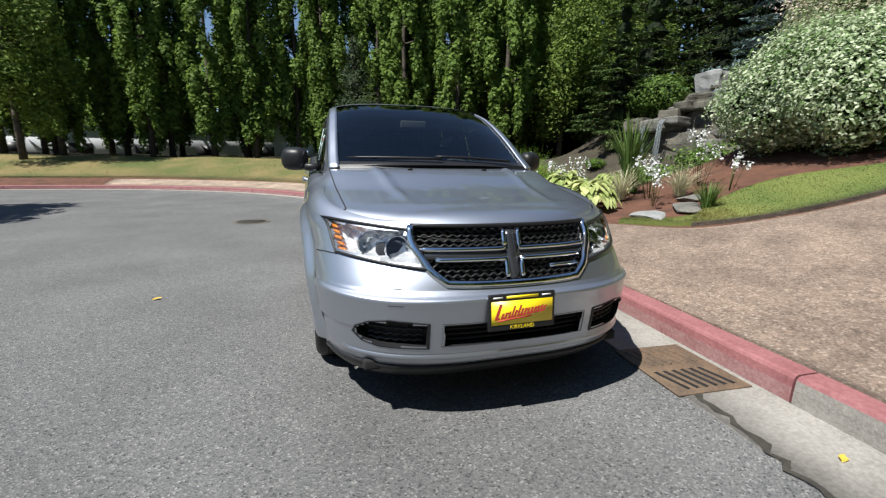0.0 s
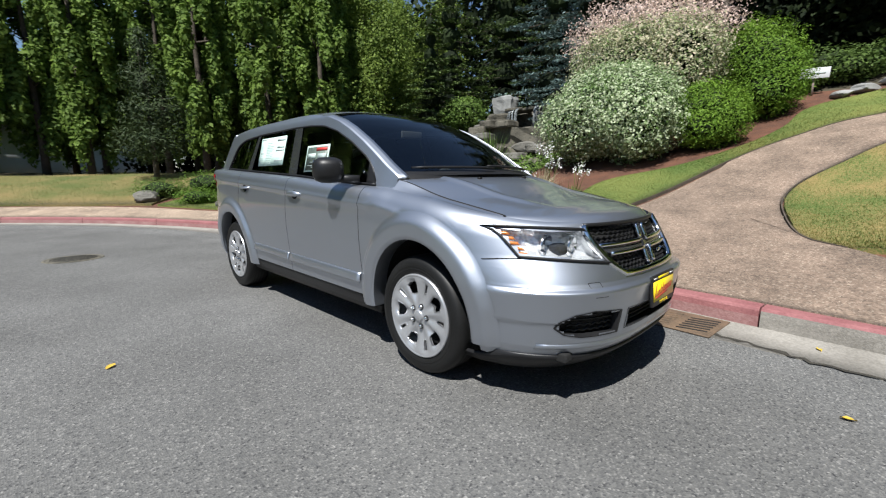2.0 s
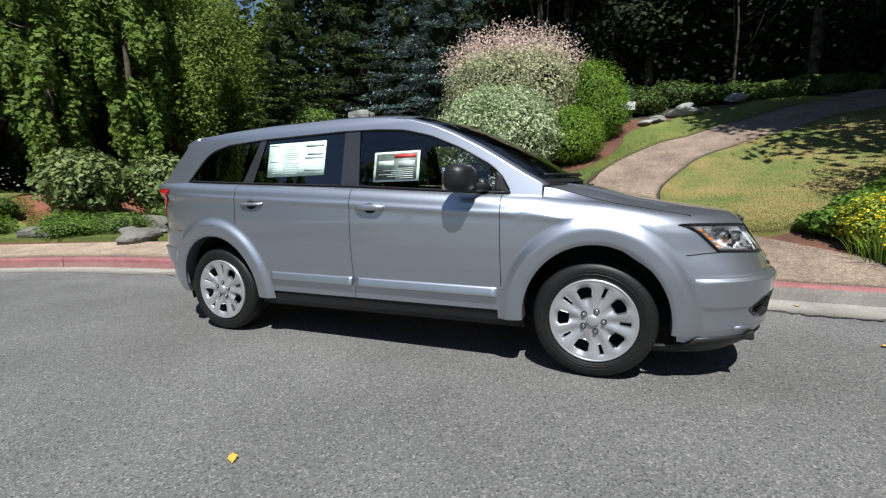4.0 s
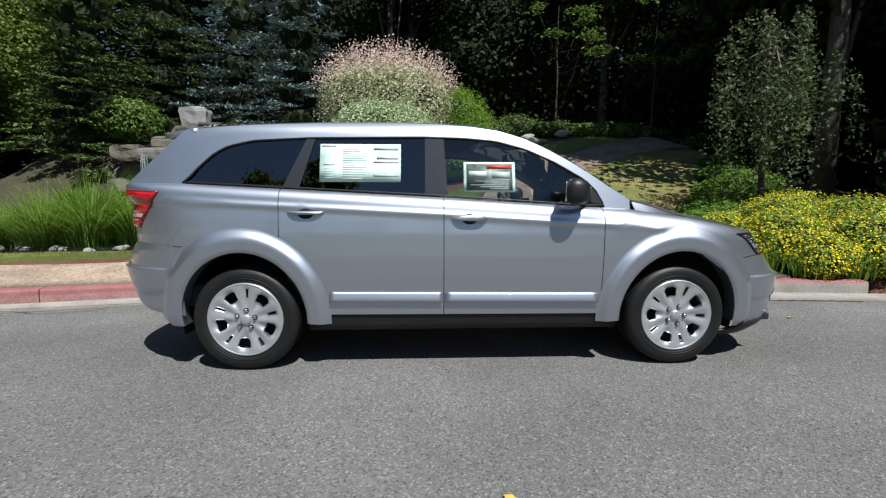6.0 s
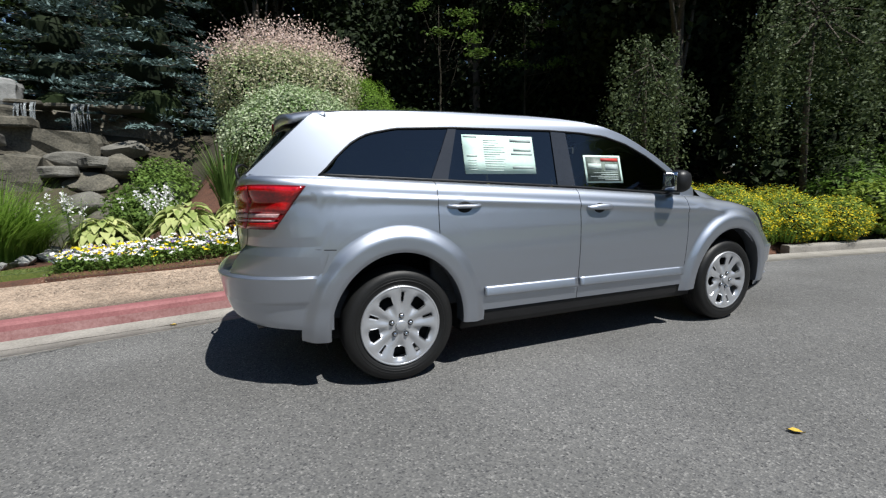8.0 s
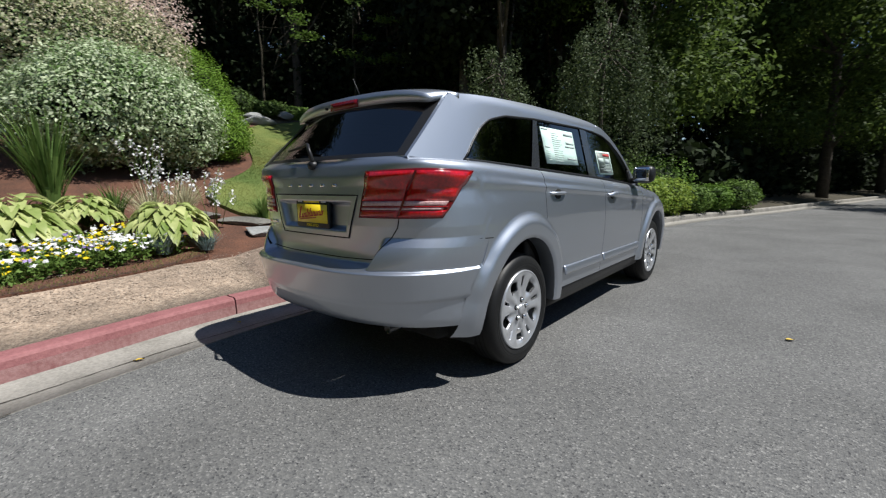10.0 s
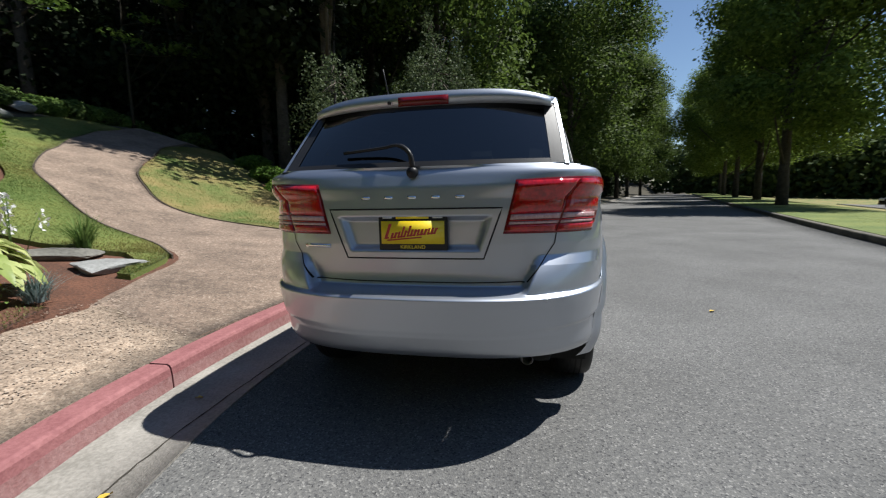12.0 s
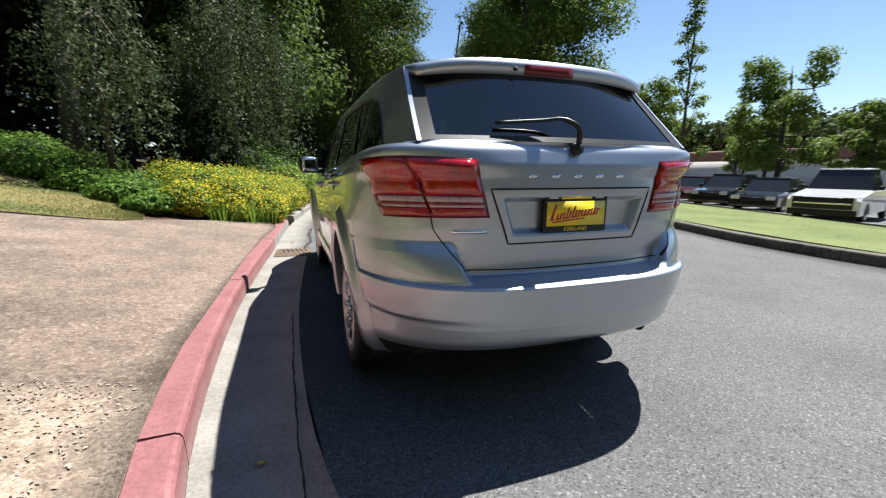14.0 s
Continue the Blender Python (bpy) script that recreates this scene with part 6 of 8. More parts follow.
def half_width(y, z):
    d = BELT(y) - z
    r = ROUND(y)
    w = HALF(z)
    crease = 0.010 * math.exp(-((z - (BELT(y) - 0.11)) / 0.02) ** 2) if -1.3 < y < 2 else 0
    if d < r:
        s = max(0.0, 1 - d / r)
        w -= INSET(y) * (1 - math.sqrt(max(0.0, 1 - s * s)))
    if y > 1.8:
        # ledges that run round the corners of the rear bumper
        k = smooth(1.8, 1.95, y)
        crease += k * (0.012 * smooth(0.69, 0.676, z) - 0.014 * smooth(0.545, 0.525, z) * smooth(0.40, 0.52, z))
    if y < -1.85:
        k = smooth(-1.85, -2.0, y)
        crease += k * 0.012 * (smooth(0.615, 0.598, z) - smooth(0.46, 0.44, z))
    return w + crease


def tail_y(x, z):
    """The ledge in the middle, and outside it the corner ears that slope up to the lamps."""
    edge = 0.485 + 0.45 * max(0.0, z - 0.70)
    k = smooth(edge - 0.022, edge + 0.022, abs(x))
    ear = TAIL(z)
    if 0.69 < z < 0.90:
        ear = max(ear, 2.404 - 0.104 * ((z - 0.69) / 0.16) ** 1.25)
    return TAIL(z) * (1 - k) + ear * k


def side_point(y, z):
    """A point of the right-hand side."""
    w = half_width(y, z)
    if y < YA:
        n = NOSE_N(z)
        f = min(1.0, (y - YA) / (NOSE(z) - YA))
        w *= (1 - f ** n) ** (1 / n)
    elif y > YB:
        n = TAIL_N(z)
        f = min(1.0, (y - YB) / (TAIL(z) - YB))
        w *= (1 - f ** n) ** (1 / n)
    return Vector((-w, y, z))


def nose_point(th, z):
    """The front, by an angle from the middle (0) round to the right side (90 degrees)."""
    n = NOSE_N(z)
    s, c = max(math.sin(th), 0), max(math.cos(th), 0)
    y = YA + (NOSE(z) - YA) * c ** (2 / n)
    return Vector((-half_width(y, z) * s ** (2 / n), y, z))


def tail_point(th, z):
    n = TAIL_N(z)
    s, c = max(math.sin(th), 0), max(math.cos(th), 0)
    x = HALF(z) * s ** (2 / n)
    y = YB + (tail_y(x, z) - YB) * c ** (2 / n)
    return Vector((-half_width(y, z) * s ** (2 / n), y, z))


def nose_angle(x, z):
    return math.asin(min(1.0, (abs(x) / half_width(NOSE(z), z)) ** (NOSE_N(z) / 2)))


def tail_angle(x, z):
    return math.asin(min(1.0, (abs(x) / half_width(2.2, z)) ** (TAIL_N(z) / 2)))


def tail_angle_y(y, z):
    return math.acos(min(1.0, ((y - YB) / (TAIL(z) - YB)) ** (TAIL_N(z) / 2)))


def nose_angle_y(y, z):
    return math.acos(min(1.0, ((y - YA) / (NOSE(z) - YA)) ** (NOSE_N(z) / 2)))


def lifted(fn, a, z, off, out):
    """The point fn(a, z) moved along the outward normal."""
    p = fn(a, z)
    e = 0.004
    n = (fn(a + e, z) - fn(a - e, z)).cross(fn(a, z + e) - fn(a, z - e))
    if n.length < 1e-9:
        n = Vector(out)
    n.normalize()
    if n.dot(Vector(out)) < 0:
        n = -n
    return p + n * off


def on_side(y, z, off=0.0):
    return lifted(side_point, y, z, off, (-1, 0, 0))


def mid_point(x, z, rear):
    n = TAIL_N(z) if rear else NOSE_N(z)
    w = half_width(2.2, z) if rear else half_width(NOSE(z), z)
    reach = (tail_y(abs(x), z) - YB) if rear else (NOSE(z) - YA)
    return Vector((x, (YB if rear else YA) + reach * (1 - (abs(x) / w) ** n) ** (1 / n), z))


def mid_lifted(x, z, off, rear):
    e = 0.004
    n = (mid_point(x + e, z, rear) - mid_point(x - e, z, rear)).cross(mid_point(x, z + e, rear) - mid_point(x, z - e, rear)).normalized()
    if n.y * (1 if rear else -1) < 0:
        n = -n
    return mid_point(x, z, rear) + n * off


def on_nose(x, z, off=0.0):
    if abs(x) < 0.3:
        return mid_lifted(x, z, off, False)
    p = lifted(nose_point, max(nose_angle(x, z), 0.005), z, off, (-0.25, -1, 0))
    return Vector((-p.x, p.y, p.z)) if x > 0 else p


def on_tail(x, z, off=0.0):
    if abs(x) < 0.36:
        return mid_lifted(x, z, off, True)
    p = lifted(tail_point, max(tail_angle(x, z), 0.005), z, off, (-0.25, 1, 0))
    return Vector((-p.x, p.y, p.z)) if x > 0 else p


def arch_low(y, floor):
    for c in (AXLE_F, AXLE_R):
        f = (y - c) / 0.425
        if abs(f) < 1:
            floor = max(floor, HUB + 0.47 * math.sqrt(1 - f * f))
    return floor


SILL = table([-2.4, -1.86, -1.0, 1.0, 1.85, 2.1, 2.45], [0.20, 0.26, 0.365, 0.375, 0.37, 0.385, 0.40])
DOOR_LINES = (-0.905, 0.145, 1.19)


def columns():
    """The columns of the body's skin from the middle of the nose round to the middle of the tail."""
    cols = []
    for k in range(41):
        th = math.pi / 2 * k / 40
        cols.append(("nose", th, nose_point(th, 0.5).y))
    ys = sorted(set([round(v, 4) for v in np.linspace(YA + 0.03, YB - 0.03, 92)] + [l + o for l in DOOR_LINES for o in (-0.0025, 0.0025)]))
    for y in ys:
        cols.append(("side", y, y))
    ths = {round(math.pi / 2 * k / 30, 4) for k in range(31)} | {round(tail_angle(0.02 * k, 0.75), 4) for k in range(1, 43)} | {round(tail_angle(0.44 + 0.006 * k, 0.75), 4) for k in range(24)}
    for th in sorted(ths, reverse=True):
        cols.append(("tail", th, tail_point(th, 0.5).y))
    return cols


GRILLE_TOP, GRILLE_LOW = 0.884, 0.655


def grille_half(z):
    return float(np.interp(z, [0.645, 0.70, 0.80, 0.84, 0.89], [0.30, 0.375, 0.435, 0.445, 0.44]))


def in_grille(x, z, grow=0.0):
    return GRILLE_LOW - grow < z < GRILLE_TOP + grow and abs(x) < grille_half(z) + grow


HL = {"in_top": (0.455, 0.868), "in_low": (0.375, 0.708), "out_low": (0.748, 0.752), "out_top": (0.782, 0.893)}


def in_quad(x, z, q, shrink=0.02):
    inside = True
    k = len(q)
    for i in range(k):
        (ax, az), (bx, bz) = q[i], q[(i + 1) % k]
        e = math.hypot(bx - ax, bz - az)
        inside &= ((bx - ax) * (z - az) - (bz - az) * (x - ax)) / e > shrink
    return inside


LAMP_QUAD = [HL["in_low"], HL["out_low"], HL["out_top"], HL["in_top"]]
INTAKE = [(-0.345, 0.385), (0.345, 0.385), (0.345, 0.492), (-0.345, 0.492)]
POD = [(0.40, 0.378), (0.60, 0.380), (0.665, 0.396), (0.70, 0.43), (0.69, 0.465), (0.64, 0.495), (0.56, 0.508), (0.40, 0.495)]


RECESS = [(-0.315, 0.835), (0.315, 0.835), (0.395, 1.055), (-0.395, 1.055)]


def body_shell(car):
    cols = columns()
    rows = np.array(sorted(set(np.round(np.concatenate([np.linspace(0, 0.8, 40), np.linspace(0.8, 1, 18)[1:], np.linspace(0.325, 0.40, 20), np.linspace(0.12, 0.19, 10), np.linspace(0.52, 0.62, 18)]), 4))))
    V, keys = [], []
    for kind, a, yref in cols:
        top = yref if kind == "side" else (nose_point(a, 0.9).y if kind == "nose" else tail_point(a, 1.22).y)
        low, high = arch_low(yref, SILL(yref)), BELT(top)
        for v in rows:
            z = low + (high - low) * v
            p = side_point(a, z) if kind == "side" else (nose_point(a, z) if kind == "nose" else tail_point(a, z))
            V.append(tuple(p))
    m = len(rows)
    groups = {}
    for i in range(len(cols) - 1):
        for j in range(m - 1):
            q = (i * m + j, i * m + j + 1, (i + 1) * m + j + 1, (i + 1) * m + j)
            c = sum((Vector(V[t]) for t in q), Vector()) / 4
            kind = cols[i][0]
            name = "front_body" if c.y < 0 else "rear_body"
            if kind == "nose" and cols[i + 1][0] == "nose":
                x, z = abs(c.x), c.z
                if in_grille(x, z, 0.004) or in_quad(x, z, LAMP_QUAD, 0.012) or in_quad(x, z, INTAKE, 0.004) or in_quad(x, z, POD, 0.004):
                    continue
                name = "front_bumper" if z < 0.70 else "front_body"
            if kind == "tail" and cols[i + 1][0] == "tail" and c.y > 2.1 and in_quad(abs(c.x), c.z, RECESS, 0.022):
                continue
            y = c.y
            if kind == "side" and cols[i + 1][0] == "side":
                if any(abs(y - l) < 0.0024 for l in DOOR_LINES):
                    continue
                if DOOR_LINES[0] < y < DOOR_LINES[1]:
                    name = "front_door"
                elif DOOR_LINES[1] < y < DOOR_LINES[2]:
                    name = "rear_door"
            if y > 1.86 and c.z < 0.70 or (y > 1.5 and c.z < 0.80 and abs(c.x) > 0.5 and kind == "tail"):
                name = "rear_bumper"
            groups.setdefault(name, []).append(q)
    for name, faces in groups.items():
        used = sorted({i for q in faces for i in q})
        back = {o: k for k, o in enumerate(used)}
        part = ([V[i] for i in used], [tuple(back[i] for i in q)[::-1] for q in faces])
        if name.endswith("door"):
            for flip in (1, -1):
                half = part if flip == 1 else ([(-p[0], p[1], p[2]) for p in part[0]], [q[::-1] for q in part[1]])
                door = mesh_object(name, *half, PAINT, car)
                door_handle(door, name, flip)
        else:
            mesh_object(name, *mirrored(part), PAINT, car)


def flipped(part, flip):
    return part if flip == 1 else ([(-p[0], p[1], p[2]) for p in part[0]], [q[::-1] for q in part[1]])


def door_handle(door, name, flip):
    c = -0.02 if name == "front_door" else 1.02
    z = 1.005 if name == "front_door" else 1.04
    # cup
    mesh_object("handle_cup", *flipped(slab(lambda u, v, o: on_side(c + 0.05 * v * math.cos(u), z - 0.006 + 0.034 * v * math.sin(u), o), np.linspace(0, 2 * math.pi, 25), [0.05, 0.6, 1.0], -0.002, 0.0015), flip), DARK, door)
    def bar(u, v, o):
        t = u
        lift = 0.03 * (1 - abs(2 * t - 1) ** 4) + 0.006
        return on_side(c - 0.115 + 0.23 * t, z + 0.016 * v * (1 - 0.5 * abs(2 * t - 1) ** 3), lift + o - 0.010 * v * v)
    mesh_object("handle", *flipped(slab(bar, np.linspace(0, 1, 17), np.linspace(-1, 1, 7), -0.012, 0.0), flip), PAINT, door, "body-coloured pull handle")


car = new("car", None)
tagged(car, "silver-grey family crossover parked against the red kerb", "car")
body_shell(car)

# dark seams round the doors, lids and bumpers
def seam(name, fn, pts, n=14):
    line = []
    for (a, b), (c, d) in zip(pts, pts[1:]):
        for k in range(n):
            line.append((a + (c - a) * k / n, b + (d - b) * k / n))
    line.append(pts[-1])
    V, F = [], []
    for i, (a, b) in enumerate(line):
        p, q = line[max(i - 1, 0)], line[min(i + 1, len(line) - 1)]
        t = Vector((q[0] - p[0], q[1] - p[1])).normalized()
        nx, nz = -t.y * 0.0026, t.x * 0.0026
        V += [tuple(fn(a + nx, b + nz, 0.0012)), tuple(fn(a - nx, b - nz, 0.0012))]
    F = [(2 * i, 2 * i + 1, 2 * i + 3, 2 * i + 2) for i in range(len(line) - 1)]
    for flip in (1, -1):
        mesh_object(name, *flipped((V, F), flip), DARK, car)


for l in DOOR_LINES:
    lo = 0.375 if l < 1 else 0.93
    V, F = grid(lambda u, v: tuple(on_side(l + u, v, -0.006)), (-0.008, 0.008), np.linspace(lo, BELT(l), 20))
    for flip in (1, -1):
        mesh_object("door_gap", *flipped((V, F), flip), DARK, car)
seam("bumper_seam", on_side, [(2.16, 0.835), (1.95, 0.833), (1.79, 0.825)])
seam("bumper_seam", on_nose, [(0.745, 0.745), (0.80, 0.742), (0.835, 0.735)])
seam("tailgate_seam", on_tail, [(0.63, 1.0), (0.615, 0.90), (0.55, 0.80), (0.50, 0.735)])
seam("tailgate_seam", on_tail, [(0.0, 0.728), (0.25, 0.728), (0.49, 0.732)])


# wheel arch flares
def flare(cy, flip):
    a_in, b_in, a_out, b_out = 0.402, 0.445, 0.555, 0.60
    t0, t1 = (-0.06, math.pi + 0.10) if cy < 0 else (-0.10, math.pi + 0.06)
    def fn(u, v):
        t = t0 + (t1 - t0) * u
        c, s = math.cos(t), math.sin(t)
        a, b = a_in + (a_out - a_in) * v, b_in + (b_out - b_in) * v
        y, z = cy + a * c, HUB + b * s
        z = max(z, 0.30)
        y = max(min(y, 2.25), -2.25)
        zz = min(z, BELT(y) - 0.02)
        bump = 0.034 * (1 - smooth(0.52, 1.0, v)) - 0.012 * (1 - smooth(0.0, 0.12, v)) - 0.004 * (1 - v)
        p = on_side(y, zz, 0.0)
        return (p.x - bump - 0.0008, p.y, z)
    def lip(u, v):
        p = Vector(fn(u, 0.0))
        t = t0 + (t1 - t0) * u
        return (p.x + 0.10 * v, cy + (p.y - cy) * (1 - 0.0 * v), p.z)
    part = merge(grid(fn, np.linspace(0, 1, 49), np.linspace(0, 1, 15)), grid(lip, np.linspace(0, 1, 49), (0, 1), True))
    return mesh_object("wheel_arch", *flipped(part, flip), PAINT, car)


for cy in (AXLE_F, AXLE_R):
    for flip in (1, -1):
        flare(cy, flip)
        # liner
        V, F = grid(lambda u, v: (-0.80 + 0.55 * v, cy + 0.43 * math.cos(u), HUB + 0.46 * math.sin(u)), np.linspace(-0.25, math.pi + 0.25, 26), (0, 1))
        V2, F2 = grid(lambda u, v: (-0.25, cy + 0.43 * v * math.cos(u), HUB + 0.46 * v * math.sin(u)), np.linspace(-0.25, math.pi + 0.25, 26), (0, 1))
        mesh_object("arch_liner", *flipped(merge((V, F), (V2, F2)), flip), DARK, car)

# side mouldings, sills, floor
def moulding(y0, y1, flip):
    def fn(u, v, o):
        y = y0 + (y1 - y0) * u
        z = 0.498 - 0.018 * (0.88 - y) / 1.76 + 0.030 * v
        return tuple(on_side(y, z, 0.003 + 0.017 * min(1.0, (1 - v) / 1.55) ** 0.8 + o))
    return mesh_object("side_moulding", *flipped(slab(fn, np.linspace(0, 1, 25), np.linspace(-1, 1, 7), -0.004, 0.002), flip), PAINT, car)


for flip in (1, -1):
    moulding(-0.885, 0.135, flip)
    moulding(0.155, 0.885, flip)
    mesh_object("sill", *flipped(slab(lambda u, v, o: (-0.845 + 0.03 * v - o, u, 0.385 - 0.125 * v), np.linspace(-1.03, 1.03, 12), np.linspace(0, 1, 4), -0.04, 0.004), flip), BLACK, car)
mesh_object("underbody", *box(-0.62, 0.62, -2.0, 1.95, 0.24, 0.42, 0.03), DARK, car)
# two unseen boxes added to stop sun leaking into the car's front shadow
mesh_object("front_undertray", *box(-0.66, 0.66, -2.26, -1.96, 0.25, 0.30, 0.01), DARK, car)
mesh_object("engine_block", *box(-0.58, 0.58, -2.16, -1.22, 0.40, 0.80, 0.04), DARK, car)
mesh_object("rear_valance", *box(-0.66, 0.66, 1.88, 2.12, 0.35, 0.46, 0.03), DARK, car)


# greenhouse
RAIL = table([-1.13, -1.0, -0.87, -0.73, -0.55, -0.4, -0.23, -0.05, 0.15, 0.4, 1.0, 1.42, 1.65, 1.86, 2.04, 2.215], [1.125, 1.20, 1.285, 1.37, 1.465, 1.53, 1.58, 1.613, 1.63, 1.638, 1.632, 1.615, 1.60, 1.58, 1.405, 1.238])
GL_TOP = table([-0.95, -0.88, -0.81, -0.61, -0.41, -0.21, 0.0, 0.28, 1.02, 1.39, 1.55, 1.64, 1.74, 1.81, 1.84, 1.86], [1.075, 1.20, 1.262, 1.375, 1.462, 1.515, 1.533, 1.54, 1.53, 1.51, 1.475, 1.43, 1.34, 1.262, 1.228, 1.226])


def cabin_x(y, z):
    x = 0.795 - 0.255 * (z - 1.10) - 0.030 * max(0, (z - 1.565) / 0.065) ** 2
    if y > 1.1:
        x -= 0.085 * ((y - 1.1) / 1.1) ** 2
    if y < -0.2:
        x -= 0.055 * ((-0.2 - y) / 0.9) ** 2
    return x


def cabin(y, z, off=0.0):
    return (-(cabin_x(y, z) + off), y, z)


Y0, Y1 = -0.945, 1.85
ys = sorted(set(list(np.round(np.linspace(-1.13, 2.215, 110), 4)) + [Y0, Y1]))
glass_low = lambda y: BELT(y) + 0.008
glass_high = lambda y: max(GL_TOP(y), glass_low(y))


def between(lo, hi, us, n, off=0.0):
    return grid(lambda y, v: cabin(y, lo(y) + (hi(y) - lo(y)) * v, off), us, np.linspace(0, 1, n))


upper = between(glass_high, lambda y: max(RAIL(y), glass_high(y)), [y for y in ys if Y0 <= y <= Y1], 7)
front_bit = between(BELT, lambda y: max(RAIL(y), BELT(y)), [y for y in ys if y <= Y0], 4)
rear_bit = between(BELT, lambda y: max(RAIL(y), BELT(y)), [y for y in ys if y >= Y1], 7)
ledge = grid(lambda y, v: (side_point(y, BELT(y)).lerp(Vector(cabin(y, BELT(y))), v)).to_tuple(), ys, (0, 1))
for flip in (1, -1):
    mesh_object("upper_side", *flipped(merge(upper, front_bit, rear_bit, ledge), flip), PAINT, car)


def pane(name, y0b, y0t, y1b, y1t, mat, flip, label=""):
    """A side pane between two slanted ends."""
    def fn(u, v):
        y = (y0b + (y1b - y0b) * u) * (1 - v) + (y0t + (y1t - y0t) * u) * v
        lo, hi = glass_low(y) + 0.006, max(glass_high(y) - 0.006, glass_low(y) + 0.008)
        return cabin(y, lo + (hi - lo) * v, -0.006)
    ob = mesh_object(name, *flipped(grid(fn, np.linspace(0, 1, 26), np.linspace(0, 1, 8)), flip), mat, car, label)
    return ob


def post(name, y0b, y0t, y1b, y1t, flip, mat):
    def fn(u, v, o):
        y = (y0b + (y1b - y0b) * u) * (1 - v) + (y0t + (y1t - y0t) * u) * v
        return cabin(y, glass_low(y) + (glass_high(y) - glass_low(y)) * v, o)
    return mesh_object(name, *flipped(grid(lambda u, v: fn(u, v, 0.001), np.linspace(0, 1, 4), np.linspace(0, 1, 8)), flip), mat, car)


for flip in (1, -1):
    pane("front_side_window", -0.86, -0.80, 0.12, 0.145, GLASS_FRONT, flip)
    pane("rear_side_window", 0.26, 0.26, 1.10, 0.99, GLASS_DARK, flip)
    pane("quarter_window", 1.18, 1.025, 1.845, 1.72, GLASS_DARK, flip)
    post("pillar", 0.115, 0.140, 0.265, 0.265, flip, PILLAR)
    post("pillar", 1.085, 0.985, 1.195, 1.04, flip, PILLAR)
    # sail plate at the mirror
    V, F = slab(lambda u, v, o: cabin(-0.945 + 0.10 * u, glass_low(-0.945 + 0.10 * u) + (glass_high(-0.945 + 0.10 * u) - glass_low(-0.945 + 0.10 * u)) * v, o), np.linspace(0, 1, 8), np.linspace(0, 1, 6), -0.02, 0.003)
    mesh_object("mirror_base", *flipped((V, F), flip), BLACK, car)
    # rubber strip under the panes and round them
    for fn in (lambda y: glass_low(y) + 0.004, lambda y: glass_high(y) - 0.003):
        line = [cabin(y, fn(y), 0.001) for y in np.linspace(Y0 + 0.01, Y1 - 0.005, 60)]
        mesh_object("window_seal", *flipped(tube(line, 0.0065, 6), flip), BLACK, car)


# roof, windscreen, rear window
def roof_fn(a, y):
    z = RAIL(y)
    x = cabin_x(y, z)
    bow = -0.12 * (1 - a * a) * (1 - smooth(-0.2, 0.5, y)) + 0.06 * (1 - a * a) * smooth(1.2, 1.86, y)
    return (a * x, y + bow, z + 0.043 * (1 - abs(a) ** 5))


mesh_object("roof", *grid(roof_fn, np.linspace(-1, 1, 31), np.linspace(-0.14, 1.90, 50)), PAINT, car)


def screen_fn(a, s, shrink=0.0, off=0.0):
    y = -1.13 + (-0.14 + 1.13) * s
    z = RAIL(y)
    x = cabin_x(y, z) - shrink
    bow = -(0.20 - 0.08 * s) * (1 - a * a)
    return (a * x, y + bow - off * 0.6, z + 0.043 * s * (1 - abs(a) ** 5) + 0.015 * (1 - a * a) * (1 - s) + off)


screen = mesh_object("windscreen", *grid(lambda a, s: screen_fn(a, s, 0.045), np.linspace(-1, 1, 31), np.linspace(0.02, 0.95, 26), True), GLASS_FRONT, car)
for flip in (1, -1):
    mesh_object("screen_pillar", *flipped(slab(lambda s, v, o: (lambda p: (p[0], p[1], p[2] + o))(screen_fn(-1 + v, s)), np.linspace(0, 1, 26), np.linspace(0, 0.085, 4), -0.02, 0.002), flip), PAINT, car)
band = grid(lambda a, s: screen_fn(a, s, 0.05, 0.002), np.linspace(-1, 1, 31), np.linspace(0.0, 0.055, 3), True)
band2 = grid(lambda a, s: screen_fn(a, s, 0.0, 0.003), np.linspace(-1, 1, 31), np.linspace(0.93, 1.01, 5), True)
mesh_object("screen_border", *band, BLACK, car)
mesh_object("roof_lip", *band2, PAINT, car)


def back_fn(a, s, shrink=0.0, off=0.0):
    y = 1.90 + (2.215 - 1.90) * s
    z = RAIL(max(y, 1.861)) if y > 1.861 else 1.575
    x = cabin_x(y, z) - shrink
    bow = (0.055 + 0.080 * (1 - s)) * (1 - a * a)
    return (a * x, y + bow + off, z + off + 0.012 * (1 - a * a) * (1 - s))


rearglass = mesh_object("rear_window", *grid(lambda a, s: back_fn(a, s, 0.03), np.linspace(-1, 1, 31), np.linspace(0.0, 0.99, 20)), GLASS_DARK, car, "dark tinted rear window")
for flip in (1, -1):
    mesh_object("rear_pillar", *flipped(grid(lambda s, v: back_fn(-1 + v, s), np.linspace(-0.05, 1, 20), np.linspace(0, 0.026, 3), True), flip), PAINT, car)
    mesh_object("rear_window_border", *flipped(grid(lambda s, v: back_fn(-1 + v, s, 0.02, 0.001), np.linspace(0, 0.99, 16), (0.0, 0.085), True), flip), BLACK, car)
mesh_object("rear_window_border", *grid(lambda a, s: back_fn(a, s, 0.035, 0.001), np.linspace(-1, 1, 31), np.linspace(0.0, 0.10, 4)), BLACK, car)
